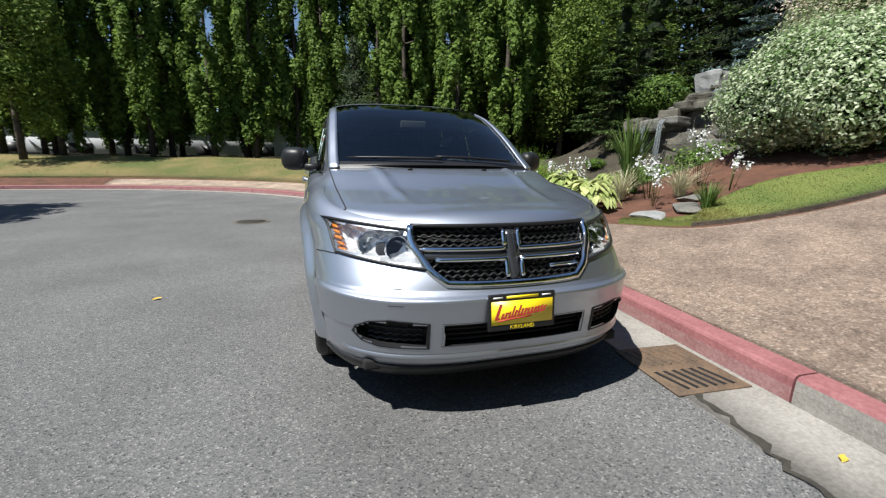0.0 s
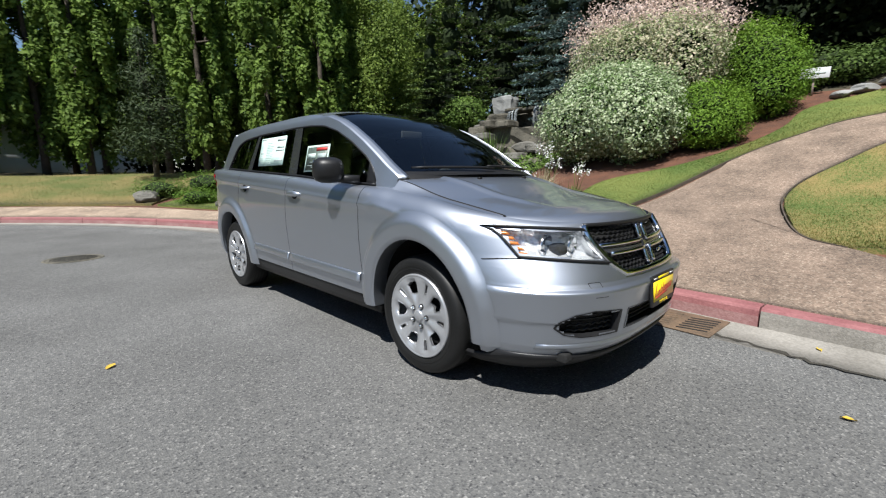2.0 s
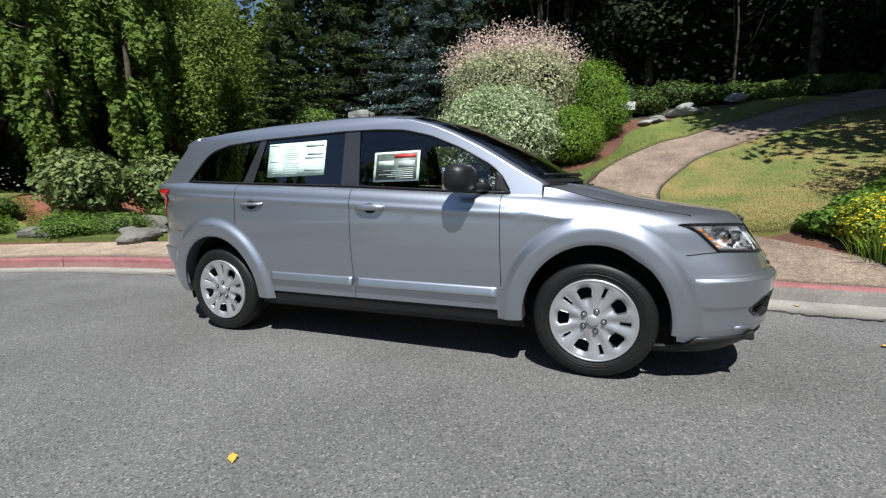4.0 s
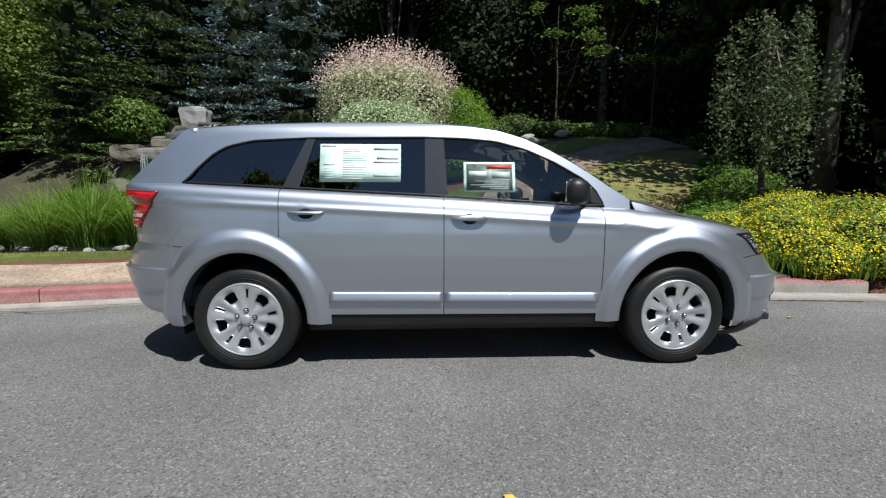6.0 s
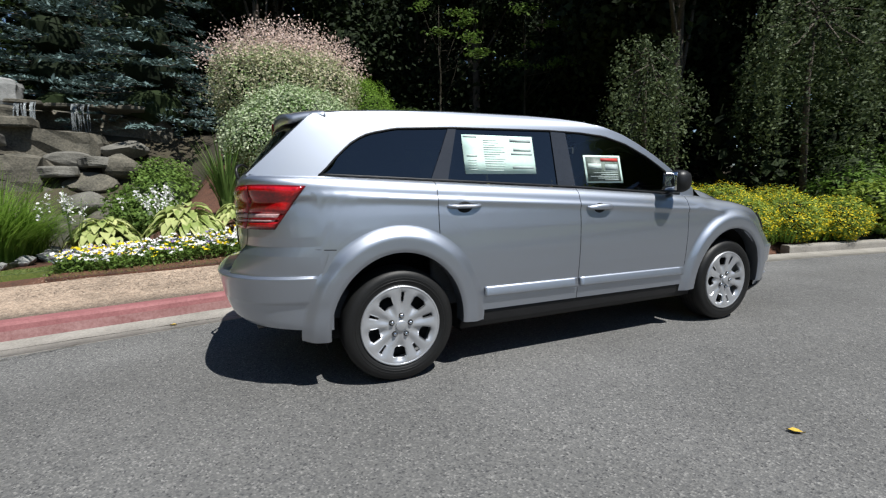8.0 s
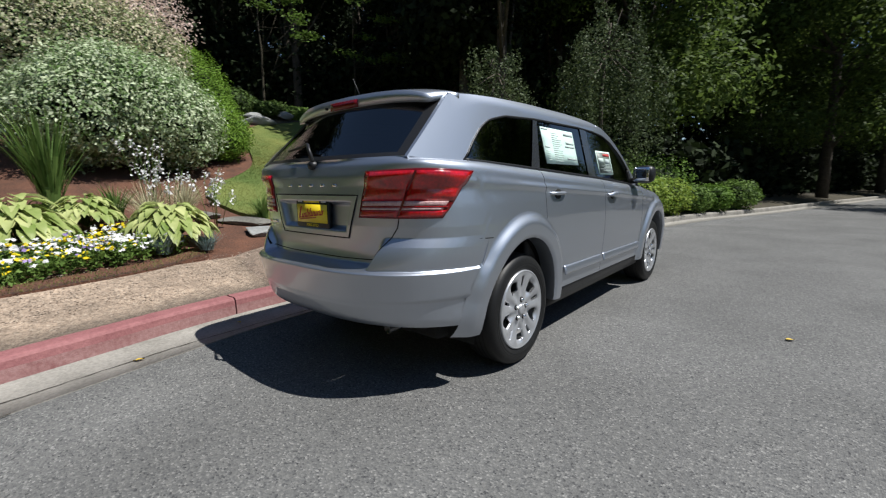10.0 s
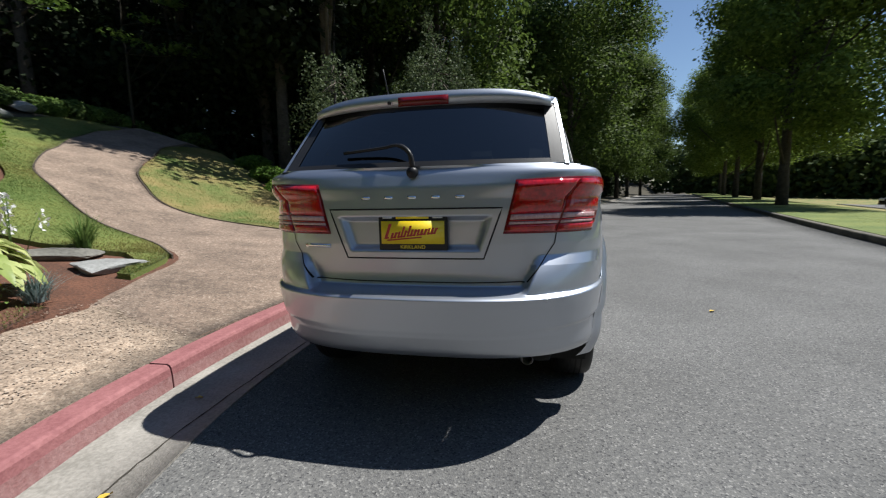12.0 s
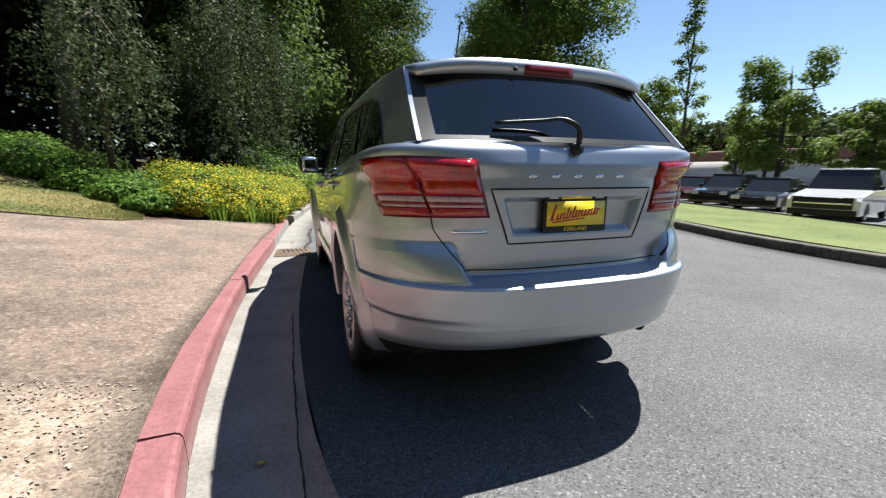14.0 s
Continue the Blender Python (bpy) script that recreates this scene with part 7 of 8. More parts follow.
mesh_object("rear_window_border", *grid(lambda a, s: back_fn(a, s, 0.035, 0.001), np.linspace(-1, 1, 31), np.linspace(0.92, 0.99, 3)), BLACK, car)
shelf = grid(lambda a, s: tuple(Vector(back_fn(a, 0.985)).lerp(on_tail(a * 0.74, 1.231, 0.0), s)), np.linspace(-0.98, 0.98, 31), np.linspace(0, 1, 4))
mesh_object("tailgate_top", *shelf, PAINT, car)


def spoiler_fn(a, s, o):
    y = 1.78 + (2.05 - 0.075 * a * a - 1.78) * s
    z = RAIL(min(1.78 + 0.3 * s * 0.25, 1.85)) + 0.006 - 0.026 * s * s + 0.043 * (1 - abs(a) ** 5) - 0.010 * abs(a) ** 4
    return (a * (cabin_x(1.78, 1.58) + 0.006 - 0.045 * s), y, z + (o if o > 0 else o * (1 - 0.5 * abs(a) ** 6)))


mesh_object("roof_spoiler", *slab(spoiler_fn, np.linspace(-1, 1, 31), np.linspace(0, 1, 9), -0.062, 0.004), PAINT, car)
mesh_object("stop_lamp", *slab(lambda a, v, o: (a * 0.125, 2.052 + o - 0.075 * (a * 0.2) ** 2, 1.566 + 0.021 * v), np.linspace(-1, 1, 9), (-1, 1), -0.02, 0.006), STOPLENS, car, "dark red high stop lamp")
mesh_object("washer_nozzle", *box(0.165, 0.18, 2.04, 2.056, 1.558, 1.573, 0.003), BLACK, car)


# bonnet
def bonnet_fn(a, s):
    front = Vector((a * 0.69, on_nose(a * 0.69, 0.90).y + 0.012, 0.0))
    rear = Vector((a * 0.735, -1.145 - 0.185 * (1 - a * a), 0.0))
    p = front.lerp(rear, s)
    y = p.y
    edge = BELT(y)
    crown = (0.055 - 0.018 * s) * (1 - abs(a) ** 2.4) * min(1, 0.12 + s * 4.2) ** 0.55
    drop = -0.022 * max(0, 1 - s / 0.08) ** 2
    crease = 0.012 * math.exp(-((abs(a) - (0.52 + 0.10 * s)) / 0.035) ** 2) * smooth(0.15, 0.5, s)
    return (p.x, y, edge + crown + drop + crease + 0.002 + 0.048 * smooth(0.5, 1.0, s))


mesh_object("bonnet", *grid(bonnet_fn, np.linspace(-1, 1, 61), np.concatenate([np.linspace(0, 0.12, 8), np.linspace(0.12, 1, 34)[1:]]), True), PAINT, car)
for flip in (1, -1):
    strip = grid(lambda s, v: tuple(Vector(bonnet_fn(-1, s)).lerp(side_point(bonnet_fn(-1, s)[1], BELT(bonnet_fn(-1, s)[1]) - 0.004), v) - Vector((0, 0, 0.003 * math.sin(v * math.pi)))), np.linspace(0.06, 1, 30), np.linspace(0, 1, 4), True)
    mesh_object("wing_top", *flipped(strip, flip), PAINT, car)
    line = [tuple(Vector(bonnet_fn(-0.995, s)) + Vector((0, 0, 0.001))) for s in np.linspace(0.05, 1, 40)]
    mesh_object("bonnet_gap", *flipped(tube(line, 0.0035, 5), flip), DARK, car)
    nz = bonnet_fn(-0.34, 0.93)
    mesh_object("washer_nozzle", *flipped(box(nz[0] - 0.015, nz[0] + 0.015, nz[1] - 0.008, nz[1] + 0.012, nz[2] - 0.004, nz[2] + 0.012, 0.004), flip), BLACK, car)
cowl = grid(lambda a, s: tuple(Vector(bonnet_fn(a, 0.985)).lerp(Vector(screen_fn(a, 0.02)), s) - Vector((0, 0, 0.02 * math.sin(s * math.pi)))), np.linspace(-1, 1, 31), np.linspace(0, 1, 5), True)
mesh_object("cowl", *cowl, BLACK, car)
for x0, x1 in ((-0.02, -0.62), (0.52, -0.06)):
    pts = []
    for k in range(9):
        t = k / 8
        a = (x0 + (x1 - x0) * t) / 0.69
        p = screen_fn(a, 0.035 + 0.025 * t, 0.045, 0.022)
        pts.append(p)
    mesh_object("wiper", *tube(pts, 0.009, 6, taper=[0.8] + [1] * 7 + [0.6]), BLACK, car)

# ---- nose details ----
def mapped(fn, q):
    """Bilinear place in the quad q: (u, v) from low-inner to high-outer."""
    def f(u, v, o):
        x = (q[0][0] * (1 - u) + q[1][0] * u) * (1 - v) + (q[3][0] * (1 - u) + q[2][0] * u) * v
        z = (q[0][1] * (1 - u) + q[1][1] * u) * (1 - v) + (q[3][1] * (1 - u) + q[2][1] * u) * v
        return tuple(fn(x, z, o))
    return f


U = np.linspace(0, 1, 23)
W = np.linspace(0, 1, 9)
for sgn in (-1, 1):
    lamp = new("headlamp", None)
    lamp.parent = car
    lq = [(sgn * x, z) for x, z in LAMP_QUAD]
    f = mapped(on_nose, lq)
    lens = mesh_object("lens", *grid(lambda u, v: f(u, v, 0.005), U, W), GLASS_LENS, lamp)
    lens.visible_shadow = False
    def bowl(u, v, o):
        d = 0.085 * min(1, 6 * min(u, 1 - u, v * 0.6, (1 - v) * 0.6)) ** 0.5
        rib = 0.010 * math.sin(u * 40) * (1 if u > 0.55 else 0.25)
        p = Vector(f(u, v, -0.004))
        return tuple(p + Vector((-sgn * 0.25 * d, d + rib * 0.6, 0)))
    mesh_object("reflector", *grid(lambda u, v: bowl(u, v, 0), np.linspace(0, 1, 49), np.linspace(0, 1, 21)), REFLECTOR, lamp)
    rim = [f(u, 0.0, 0.004) for u in np.linspace(0, 1, 14)] + [f(1.0, v, 0.004) for v in np.linspace(0, 1, 8)[1:]] + [f(u, 1.0, 0.004) for u in np.linspace(1, 0, 14)[1:]] + [f(0.0, v, 0.004) for v in np.linspace(1, 0, 8)[1:-1]]
    mesh_object("gasket", *tube(rim, 0.0075, 6, closed=True), BLACK, lamp)
    for u0, s in ((0.30, 0.052), (0.62, 0.055)):
        p = Vector(f(u0, 0.5, -0.035))
        bulb = lathe([(0.001, 0.0), (s * 0.45, 0.004), (s * 0.8, 0.018), (s, 0.045), (s * 1.05, 0.05), (s * 1.05, 0.03)], 24)
        mesh_object("projector", *moved(bulb, Matrix.Translation(p + Vector((0, 0.05, 0))) @ pose(0, 0, 0, 0, 0, -90 - sgn * 14)), CHROME, lamp)
    for k in range(5):
        v0 = 0.08 + 0.17 * k
        mesh_object("amber_reflector", *slab(lambda u, v, o: f(0.905 + 0.08 * u, v0 + 0.10 * v, o), np.linspace(0, 1, 7), (0, 0.5, 1), -0.022, -0.008), AMBER, lamp, "amber turn signal bar")
    # fog pocket
    pod = [(sgn * x, z) for x, z in POD]
    cx, cz = sum(p[0] for p in pod) / 8, sum(p[1] for p in pod) / 8
    ring = []
    for i in range(8):
        a, b = pod[i], pod[(i + 1) % 8]
        ring += [(a[0] + (b[0] - a[0]) * k / 6, a[1] + (b[1] - a[1]) * k / 6) for k in range(6)]
    def podfn(u, v):
        a = ring[int(u) % len(ring)]
        x, z = cx + (a[0] - cx) * v, cz + (a[1] - cz) * v
        return tuple(on_nose(x, z, -0.05 if v < 0.93 else 0.003))
    mesh_object("fog_pocket", *grid(podfn, range(len(ring) + 1), (0.0, 0.5, 0.92, 0.96, 1.03)), BLACK, car, "black mesh fog lamp pocket", smooth=False)
    for k in range(4):
        z = 0.405 + 0.026 * k
        xs = np.linspace(0.42, 0.655, 28)
        mesh_object("pocket_slat", *tube([tuple(on_nose(sgn * x, z + 0.005 * math.sin(x * 160), -0.03)) for x in xs if in_quad(x, z, POD, 0.0)], 0.006, 5), BLACK, car)

# grille
back = grid(lambda u, v: (lambda z: tuple(on_nose(u * (grille_half(z) + 0.01), z, -0.075)))(GRILLE_LOW - 0.02 + (GRILLE_TOP - GRILLE_LOW + 0.04) * v), np.linspace(-1, 1, 40), np.linspace(0, 1, 10))
grille = new("grille", None)
grille.parent = car
mesh_object("grille_back", *back, DARK, grille)
for k in range(11):
    z = GRILLE_LOW + 0.014 + 0.0205 * k
    w = grille_half(z) - 0.012
    pts = [tuple(on_nose(x, z + 0.0055 * math.sin(x * 150 + k * math.pi), -0.030)) for x in np.linspace(-w, w, 90)]
    mesh_object("grille_slat", *tube(pts, 0.0058, 5), BLACK, grille)
outer = [(-grille_half(z), z) for z in np.linspace(GRILLE_TOP, GRILLE_LOW, 14)] + [(x, GRILLE_LOW - 0.010 * (1 - (x / 0.31) ** 2)) for x in np.linspace(-0.30, 0.30, 20)[1:-1]] + [(grille_half(z), z) for z in np.linspace(GRILLE_LOW, GRILLE_TOP, 14)]
def band_path(path, name, mat, r, off, flat=1.0):
    return mesh_object(name, *tube([tuple(on_nose(x, z, off)) for x, z in path], r, 8), mat, grille)


band_path(outer, "chrome_surround", CHROME, 0.020, -0.006)
band_path([(x, GRILLE_TOP + 0.004) for x in np.linspace(-0.44, 0.44, 30)], "upper_trim", BLACK, 0.010, -0.004)
for sgn in (-1, 1):
    for z0, z1, cut in ((0.790, 0.868, 0), (0.672, 0.748, 1)):
        loop = []
        x_in = 0.036
        for z in np.linspace(z1, z0, 6):
            loop.append((sgn * x_in, z))
        for x in np.linspace(x_in, grille_half((z0 + z1) / 2) - 0.03, 16)[1:]:
            loop.append((sgn * x, z0 if cut == 0 else z1))
        path = loop if cut == 0 else [(sgn * x_in, z) for z in np.linspace(z0, z1, 6)] + [(sgn * x, z1) for x in np.linspace(x_in, grille_half((z0 + z1) / 2) - 0.03, 16)[1:]]
        band_path(path, "chrome_bar", CHROME, 0.0115, -0.004)
cross = slab(lambda u, v, o: tuple(on_nose(-0.43 + 0.86 * u, 0.769 + 0.016 * v, o)), np.linspace(0, 1, 30), (-1, 0, 1), -0.03, -0.008)
mesh_object("cross_bar", *cross, PILLAR, grille)
mesh_object("upright_bar", *slab(lambda u, v, o: tuple(on_nose(0.026 * u, 0.66 + 0.215 * v, o)), (-1, 0, 1), np.linspace(0, 1, 8), -0.03, -0.007), PILLAR, grille)
mesh_object("badge", *slab(lambda u, v, o: tuple(on_nose(0.285 + 0.095 * u, 0.712 + 0.009 * v, o)), np.linspace(-1, 1, 6), (-1, 1), -0.022, -0.018), CHROME, grille, "small bright badge bar")
mesh_object("red_badge", *slab(lambda u, v, o: tuple(on_nose(0.40 + 0.012 * u, 0.716 + 0.011 * v, o)), np.linspace(-1, 1, 4), (-1, 1), -0.022, -0.016), INKRED, grille, "small red badge mark")

# lower intake
def inset_quad(q, name, label, depth=0.08):
    f = mapped(on_nose, q)
    def fn(u, v):
        e = min(u, 1 - u, v, 1 - v)
        return f(u, v, 0.003 if e < 0.001 else -depth)
    us = [0, 0.001, 0.0011] + list(np.linspace(0.02, 0.98, 21)) + [0.9989, 0.999, 1]
    vs = [0, 0.001, 0.0011] + list(np.linspace(0.1, 0.9, 5)) + [0.9989, 0.999, 1]
    return mesh_object(name, *grid(fn, us, vs), BLACK, car, label, smooth=False)


inset_quad(INTAKE, "lower_intake", "black lower air intake")
for k in range(4):
    z = 0.402 + 0.025 * k
    mesh_object("intake_slat", *tube([tuple(on_nose(x, z, -0.035)) for x in np.linspace(-0.34, 0.34, 30)], 0.006, 5), DARK, car)
chin = slab(lambda u, v, o: tuple(on_nose(u, 0.235 + 0.05 * v, o)), np.linspace(-0.80, 0.80, 44), np.linspace(-1, 1, 6), -0.01, 0.010)
mesh_object("chin_spoiler", *chin, BLACK, car)
mesh_object("lower_lip", *slab(lambda u, v, o: tuple(on_nose(u, 0.335 + 0.016 * v, o * (1 - v * v))), np.linspace(-0.74, 0.74, 44), np.linspace(-1, 1, 7), -0.002, 0.008), PAINT, car)
sq = [(-0.565, 0.575), (-0.505, 0.575), (-0.505, 0.635), (-0.565, 0.635)]
for i in range(4):
    a, b = sq[i], sq[(i + 1) % 4]
    mesh_object("tow_cover_seam", *tube([tuple(on_nose(*a, 0.001)), tuple(on_nose(*b, 0.001))], 0.0013, 5), DARK, car)


PALEGLOWBAR = material("white_print", (0.6, 0.6, 0.6), (0.7, 0.7, 0.7), 0.6)


# number plates with dealer cards: words that are names become bars
def dealer_plate(y, z, face, name, tilt):
    """A black frame that holds a yellow card; the writing is plain bars in its colours."""
    e = new(name, None)
    e.parent = car
    e.matrix_local = pose(0, y, z, tilt, 0, 0 if face < 0 else 180)
    mesh_object("plate_frame", *box(-0.158, 0.158, -0.006, 0.010, -0.080, 0.080, 0.005), BLACK, e)
    mesh_object("plate_card", *box(-0.145, 0.145, -0.0085, -0.006, -0.052, 0.050), YELLOW, e, "yellow dealer card")
    # the script lettering as slanted red strokes, a tall one first
    rs = random.Random(3)
    x = -0.132
    strokes = []
    for k in range(15):
        tall = 0.068 if k == 0 else (0.050 if k in (4, 6) else rs.uniform(0.024, 0.032))
        w = 0.014 if k == 0 else rs.uniform(0.009, 0.012)
        z0 = -0.030 + 0.0016 * k
        lean = 0.35
        xa, xb = x, x + w
        strokes.append(([(xa, -0.0089, z0), (xb, -0.0089, z0), (xb + lean * tall, -0.0089, z0 + tall), (xa + lean * tall, -0.0089, z0 + tall)], [(0, 1, 2, 3)]))
        if k % 3 != 2:
            strokes.append(([(xb - 0.004, -0.0091, z0), (xb + 0.010, -0.0091, z0 + 0.003), (xb + 0.010, -0.0091, z0 + 0.010), (xb - 0.004, -0.0091, z0 + 0.007)], [(0, 1, 2, 3)]))
        else:
            strokes.append(([(xb, -0.0091, z0 + 0.018), (xb + 0.012, -0.0091, z0 + 0.021), (xb + 0.012, -0.0091, z0 + 0.028), (xb, -0.0091, z0 + 0.025)], [(0, 1, 2, 3)]))
        x += w + (0.014 if k == 0 else 0.0052)
    mesh_object("script_mark", *merge(*strokes), INKRED, e, "slanted red script mark", smooth=False)
    mesh_object("script_underline", *slab(lambda u, v, o: (-0.118 + 0.16 * u, -0.0088 - o, -0.036 + 0.014 * u + 0.003 * v), np.linspace(0, 1, 4), (-1, 1), 0, 0.001), INKRED, e)
    mesh_object("print_bar", *box(-0.075, 0.075, -0.0075, -0.0062, 0.0595, 0.0715), YELLOW, e)
    for sx in (-1, 1):
        mesh_object("print_bar", *box(sx * 0.115 - 0.022, sx * 0.115 + 0.022, -0.0075, -0.0062, 0.062, 0.069), PALEGLOWBAR, e)
    font = bpy.data.curves.new("town_name", "FONT")
    font.body = "KIRKLAND"
    font.size = 0.024
    font.align_x, font.align_y = "CENTER", "CENTER"
    font.extrude = 0.0004
    font.materials.append(YELLOW)
    t = new("town_name", font)
    t.parent = e
    t.matrix_local = pose(0, -0.0070, -0.0665, 90, 0, 0)
    return e


dealer_plate(-2.445, 0.535, -1, "front_plate", -4)
dealer_plate(2.298, 0.952, 1, "rear_plate", 0)

# ---- tail details ----
for sgn in (-1, 1):
    lamp = new("tail_lamp", None)
    lamp.parent = car
    def tlm(u, v, o):
        z = 0.950 + 0.215 * v + 0.02 * u * v * (1 - u) * 2
        th0 = tail_angle(0.405 + 0.055 * v, z)
        th1 = tail_angle_y(2.09 - 0.15 * v, z)
        p = lifted(tail_point, th0 + (th1 - th0) * u, z, o, (-0.5, 1, 0))
        return (abs(p.x) * sgn, p.y, p.z)
    split = 0.44
    mesh_object("lamp_base", *slab(tlm, np.linspace(-0.01, 1.01, 30), np.linspace(-0.03, 1.03, 12), -0.004, 0.003), STOPLENS, lamp)
    for name, u0, u1, v0, v1, mat in (("red_lens", 0.004, split - 0.012, 0.36, 0.995, REDLENS), ("red_lens", split + 0.012, 0.995, 0.36, 0.995, REDLENS),
                                      ("clear_band", 0.012, split - 0.014, 0.245, 0.35, PALELENS), ("clear_band", split + 0.014, 0.94, 0.245, 0.35, PALELENS),
                                      ("red_band", 0.008, split - 0.012, 0.215, 0.24, REDLENS), ("red_band", split + 0.012, 0.97, 0.215, 0.24, REDLENS),
                                      ("clear_band", 0.012, split - 0.014, 0.155, 0.21, PALELENS), ("clear_band", split + 0.014, 0.93, 0.155, 0.21, PALELENS),
                                      ("red_lens", 0.004, split - 0.012, 0.005, 0.15, REDLENS), ("red_lens", split + 0.012, 0.985, 0.005, 0.15, REDLENS)):
        mesh_object(name, *slab(lambda u, v, o: tlm(u0 + (u1 - u0) * u, v0 + (v1 - v0) * v, o * (1 - 0.5 * max(abs(2 * u - 1), abs(2 * v - 1)) ** 6)), np.linspace(0, 1, 14), np.linspace(0, 1, 7), -0.004, 0.014), mat, lamp)

# plate recess on the tailgate
rf = mapped(on_tail, RECESS)
def recess(u, v):
    d = min(0.7 * u, 0.7 * (1 - u), 0.22 * v, 0.22 * (1 - v))
    return rf(u, v, 0.003 - 0.036 * smooth(0.030, 0.056, d))
mesh_object("plate_recess", *grid(recess, np.linspace(0, 1, 71), np.linspace(0, 1, 45)), PAINT, car)
edge = [rf(u, 0, 0.003) for u in np.linspace(0, 1, 26)] + [rf(1, v, 0.003) for v in np.linspace(0, 1, 10)[1:]] + [rf(u, 1, 0.003) for u in np.linspace(1, 0, 26)[1:]] + [rf(0, v, 0.003) for v in np.linspace(1, 0, 10)[1:-1]]
mesh_object("recess_edge", *tube(edge, 0.0035, 6, closed=True), DARK, car)
for k in range(5):
    x = 0.215 - 0.1075 * k
    mesh_object("brand_mark", *slab(lambda u, v, o: tuple(on_tail(x + 0.019 * u, 1.105 + 0.006 * v, o)), np.linspace(-1, 1, 4), (-1, 1), 0.0, 0.004), CHROME, car, "small bright bar of the maker's name")
mesh_object("model_mark", *slab(lambda u, v, o: tuple(on_tail(0.475 + 0.072 * u, 0.888 + 0.008 * v, o)), np.linspace(-1, 1, 5), (-1, 1), 0.0, 0.004), CHROME, car, "bright bar of the model name")
wp = [tuple(Vector(back_fn(0.0, 0.98)) + Vector((-0.005, 0.02, -0.012))), tuple(Vector(back_fn(0.01, 0.90)) + Vector((0, 0.05, 0.03))), tuple(Vector(back_fn(0.10, 0.80)) + Vector((0, 0.045, 0.035))), tuple(Vector(back_fn(0.22, 0.77)) + Vector((0, 0.03, 0.02))), tuple(Vector(back_fn(0.52, 0.79)) + Vector((0, 0.015, 0.012)))]
mesh_object("rear_wiper", *tube(spline(wp, 5), 0.0095, 7, taper=[1.3] * 4 + [1.1] * 6 + [0.8] * 11), BLACK, car)
mesh_object("wiper_pivot", *moved(lathe([(0.001, 0.02), (0.02, 0.018), (0.026, 0.0), (0.026, -0.02)], 16), Matrix.Translation((0, 2.285, 1.215)) @ pose(0, 0, 0, 0, 0, 90)), BLACK, car)
mesh_object("exhaust_tip", *moved(lathe([(0.026, -0.16), (0.028, 0.0), (0.030, 0.005), (0.026, 0.008), (0.023, -0.10)], 20), Matrix.Translation((-0.50, 2.21, 0.36)) @ pose(0, 0, 0, 0, 6, 80)), PILLAR, car)
mesh_object("antenna", *tube([(0.30, 1.62, 1.63), (0.305, 1.68, 1.72), (0.31, 1.73, 1.82)], 0.004, 6), BLACK, car)


# mirrors
for flip in (1, -1):
    mir = new("door_mirror", None)
    mir.parent = car
    pivot = Vector((-0.80 * flip, -0.76, 0))
    mir.matrix_local = Matrix.Translation(pivot) @ Matrix.Rotation(radians(-16) * flip, 4, "Z") @ Matrix.Translation(-pivot)
    bm = bmesh.new()
    bmesh.ops.create_cube(bm, size=1)
    bmesh.ops.subdivide_edges(bm, edges=list(bm.edges), cuts=3, use_grid_fill=True)
    for v in bm.verts:
        c = v.co * 2
        n = (abs(c.x) ** 3.2 + abs(c.y) ** 3.2 + abs(c.z) ** 3.2) ** (1 / 3.2)
        s = max(abs(c.x), abs(c.y), abs(c.z)) / n if n else 1
        c = c * s
        taper = 1 - 0.16 * (c.y < 0) * abs(c.y)
        v.co = Vector((-0.965 + c.x * 0.098 * taper, -0.735 + c.y * 0.075 + 0.03 * c.x * -1 * 0.4, 1.175 + c.z * 0.083 * taper))
    bm.verts.index_update()
    part = ([tuple(v.co) for v in bm.verts], [tuple(v.index for v in f.verts) for f in bm.faces])
    bm.free()
    mesh_object("mirror_housing", *flipped(part, flip), BLACK, mir, "black plastic mirror housing")
    mesh_object("mirror_arm", *flipped(tube([(-0.78, -0.80, 1.115), (-0.86, -0.77, 1.118), (-0.92, -0.745, 1.13)], 0.028, 8), flip), BLACK, mir)
    mesh_object("mirror_glass", *flipped(slab(lambda u, v, o: (-0.965 + 0.078 * u, -0.662 + o, 1.175 + 0.064 * v), np.linspace(-1, 1, 5), np.linspace(-1, 1, 5), -0.004, 0.003), flip), CHROME, mir)


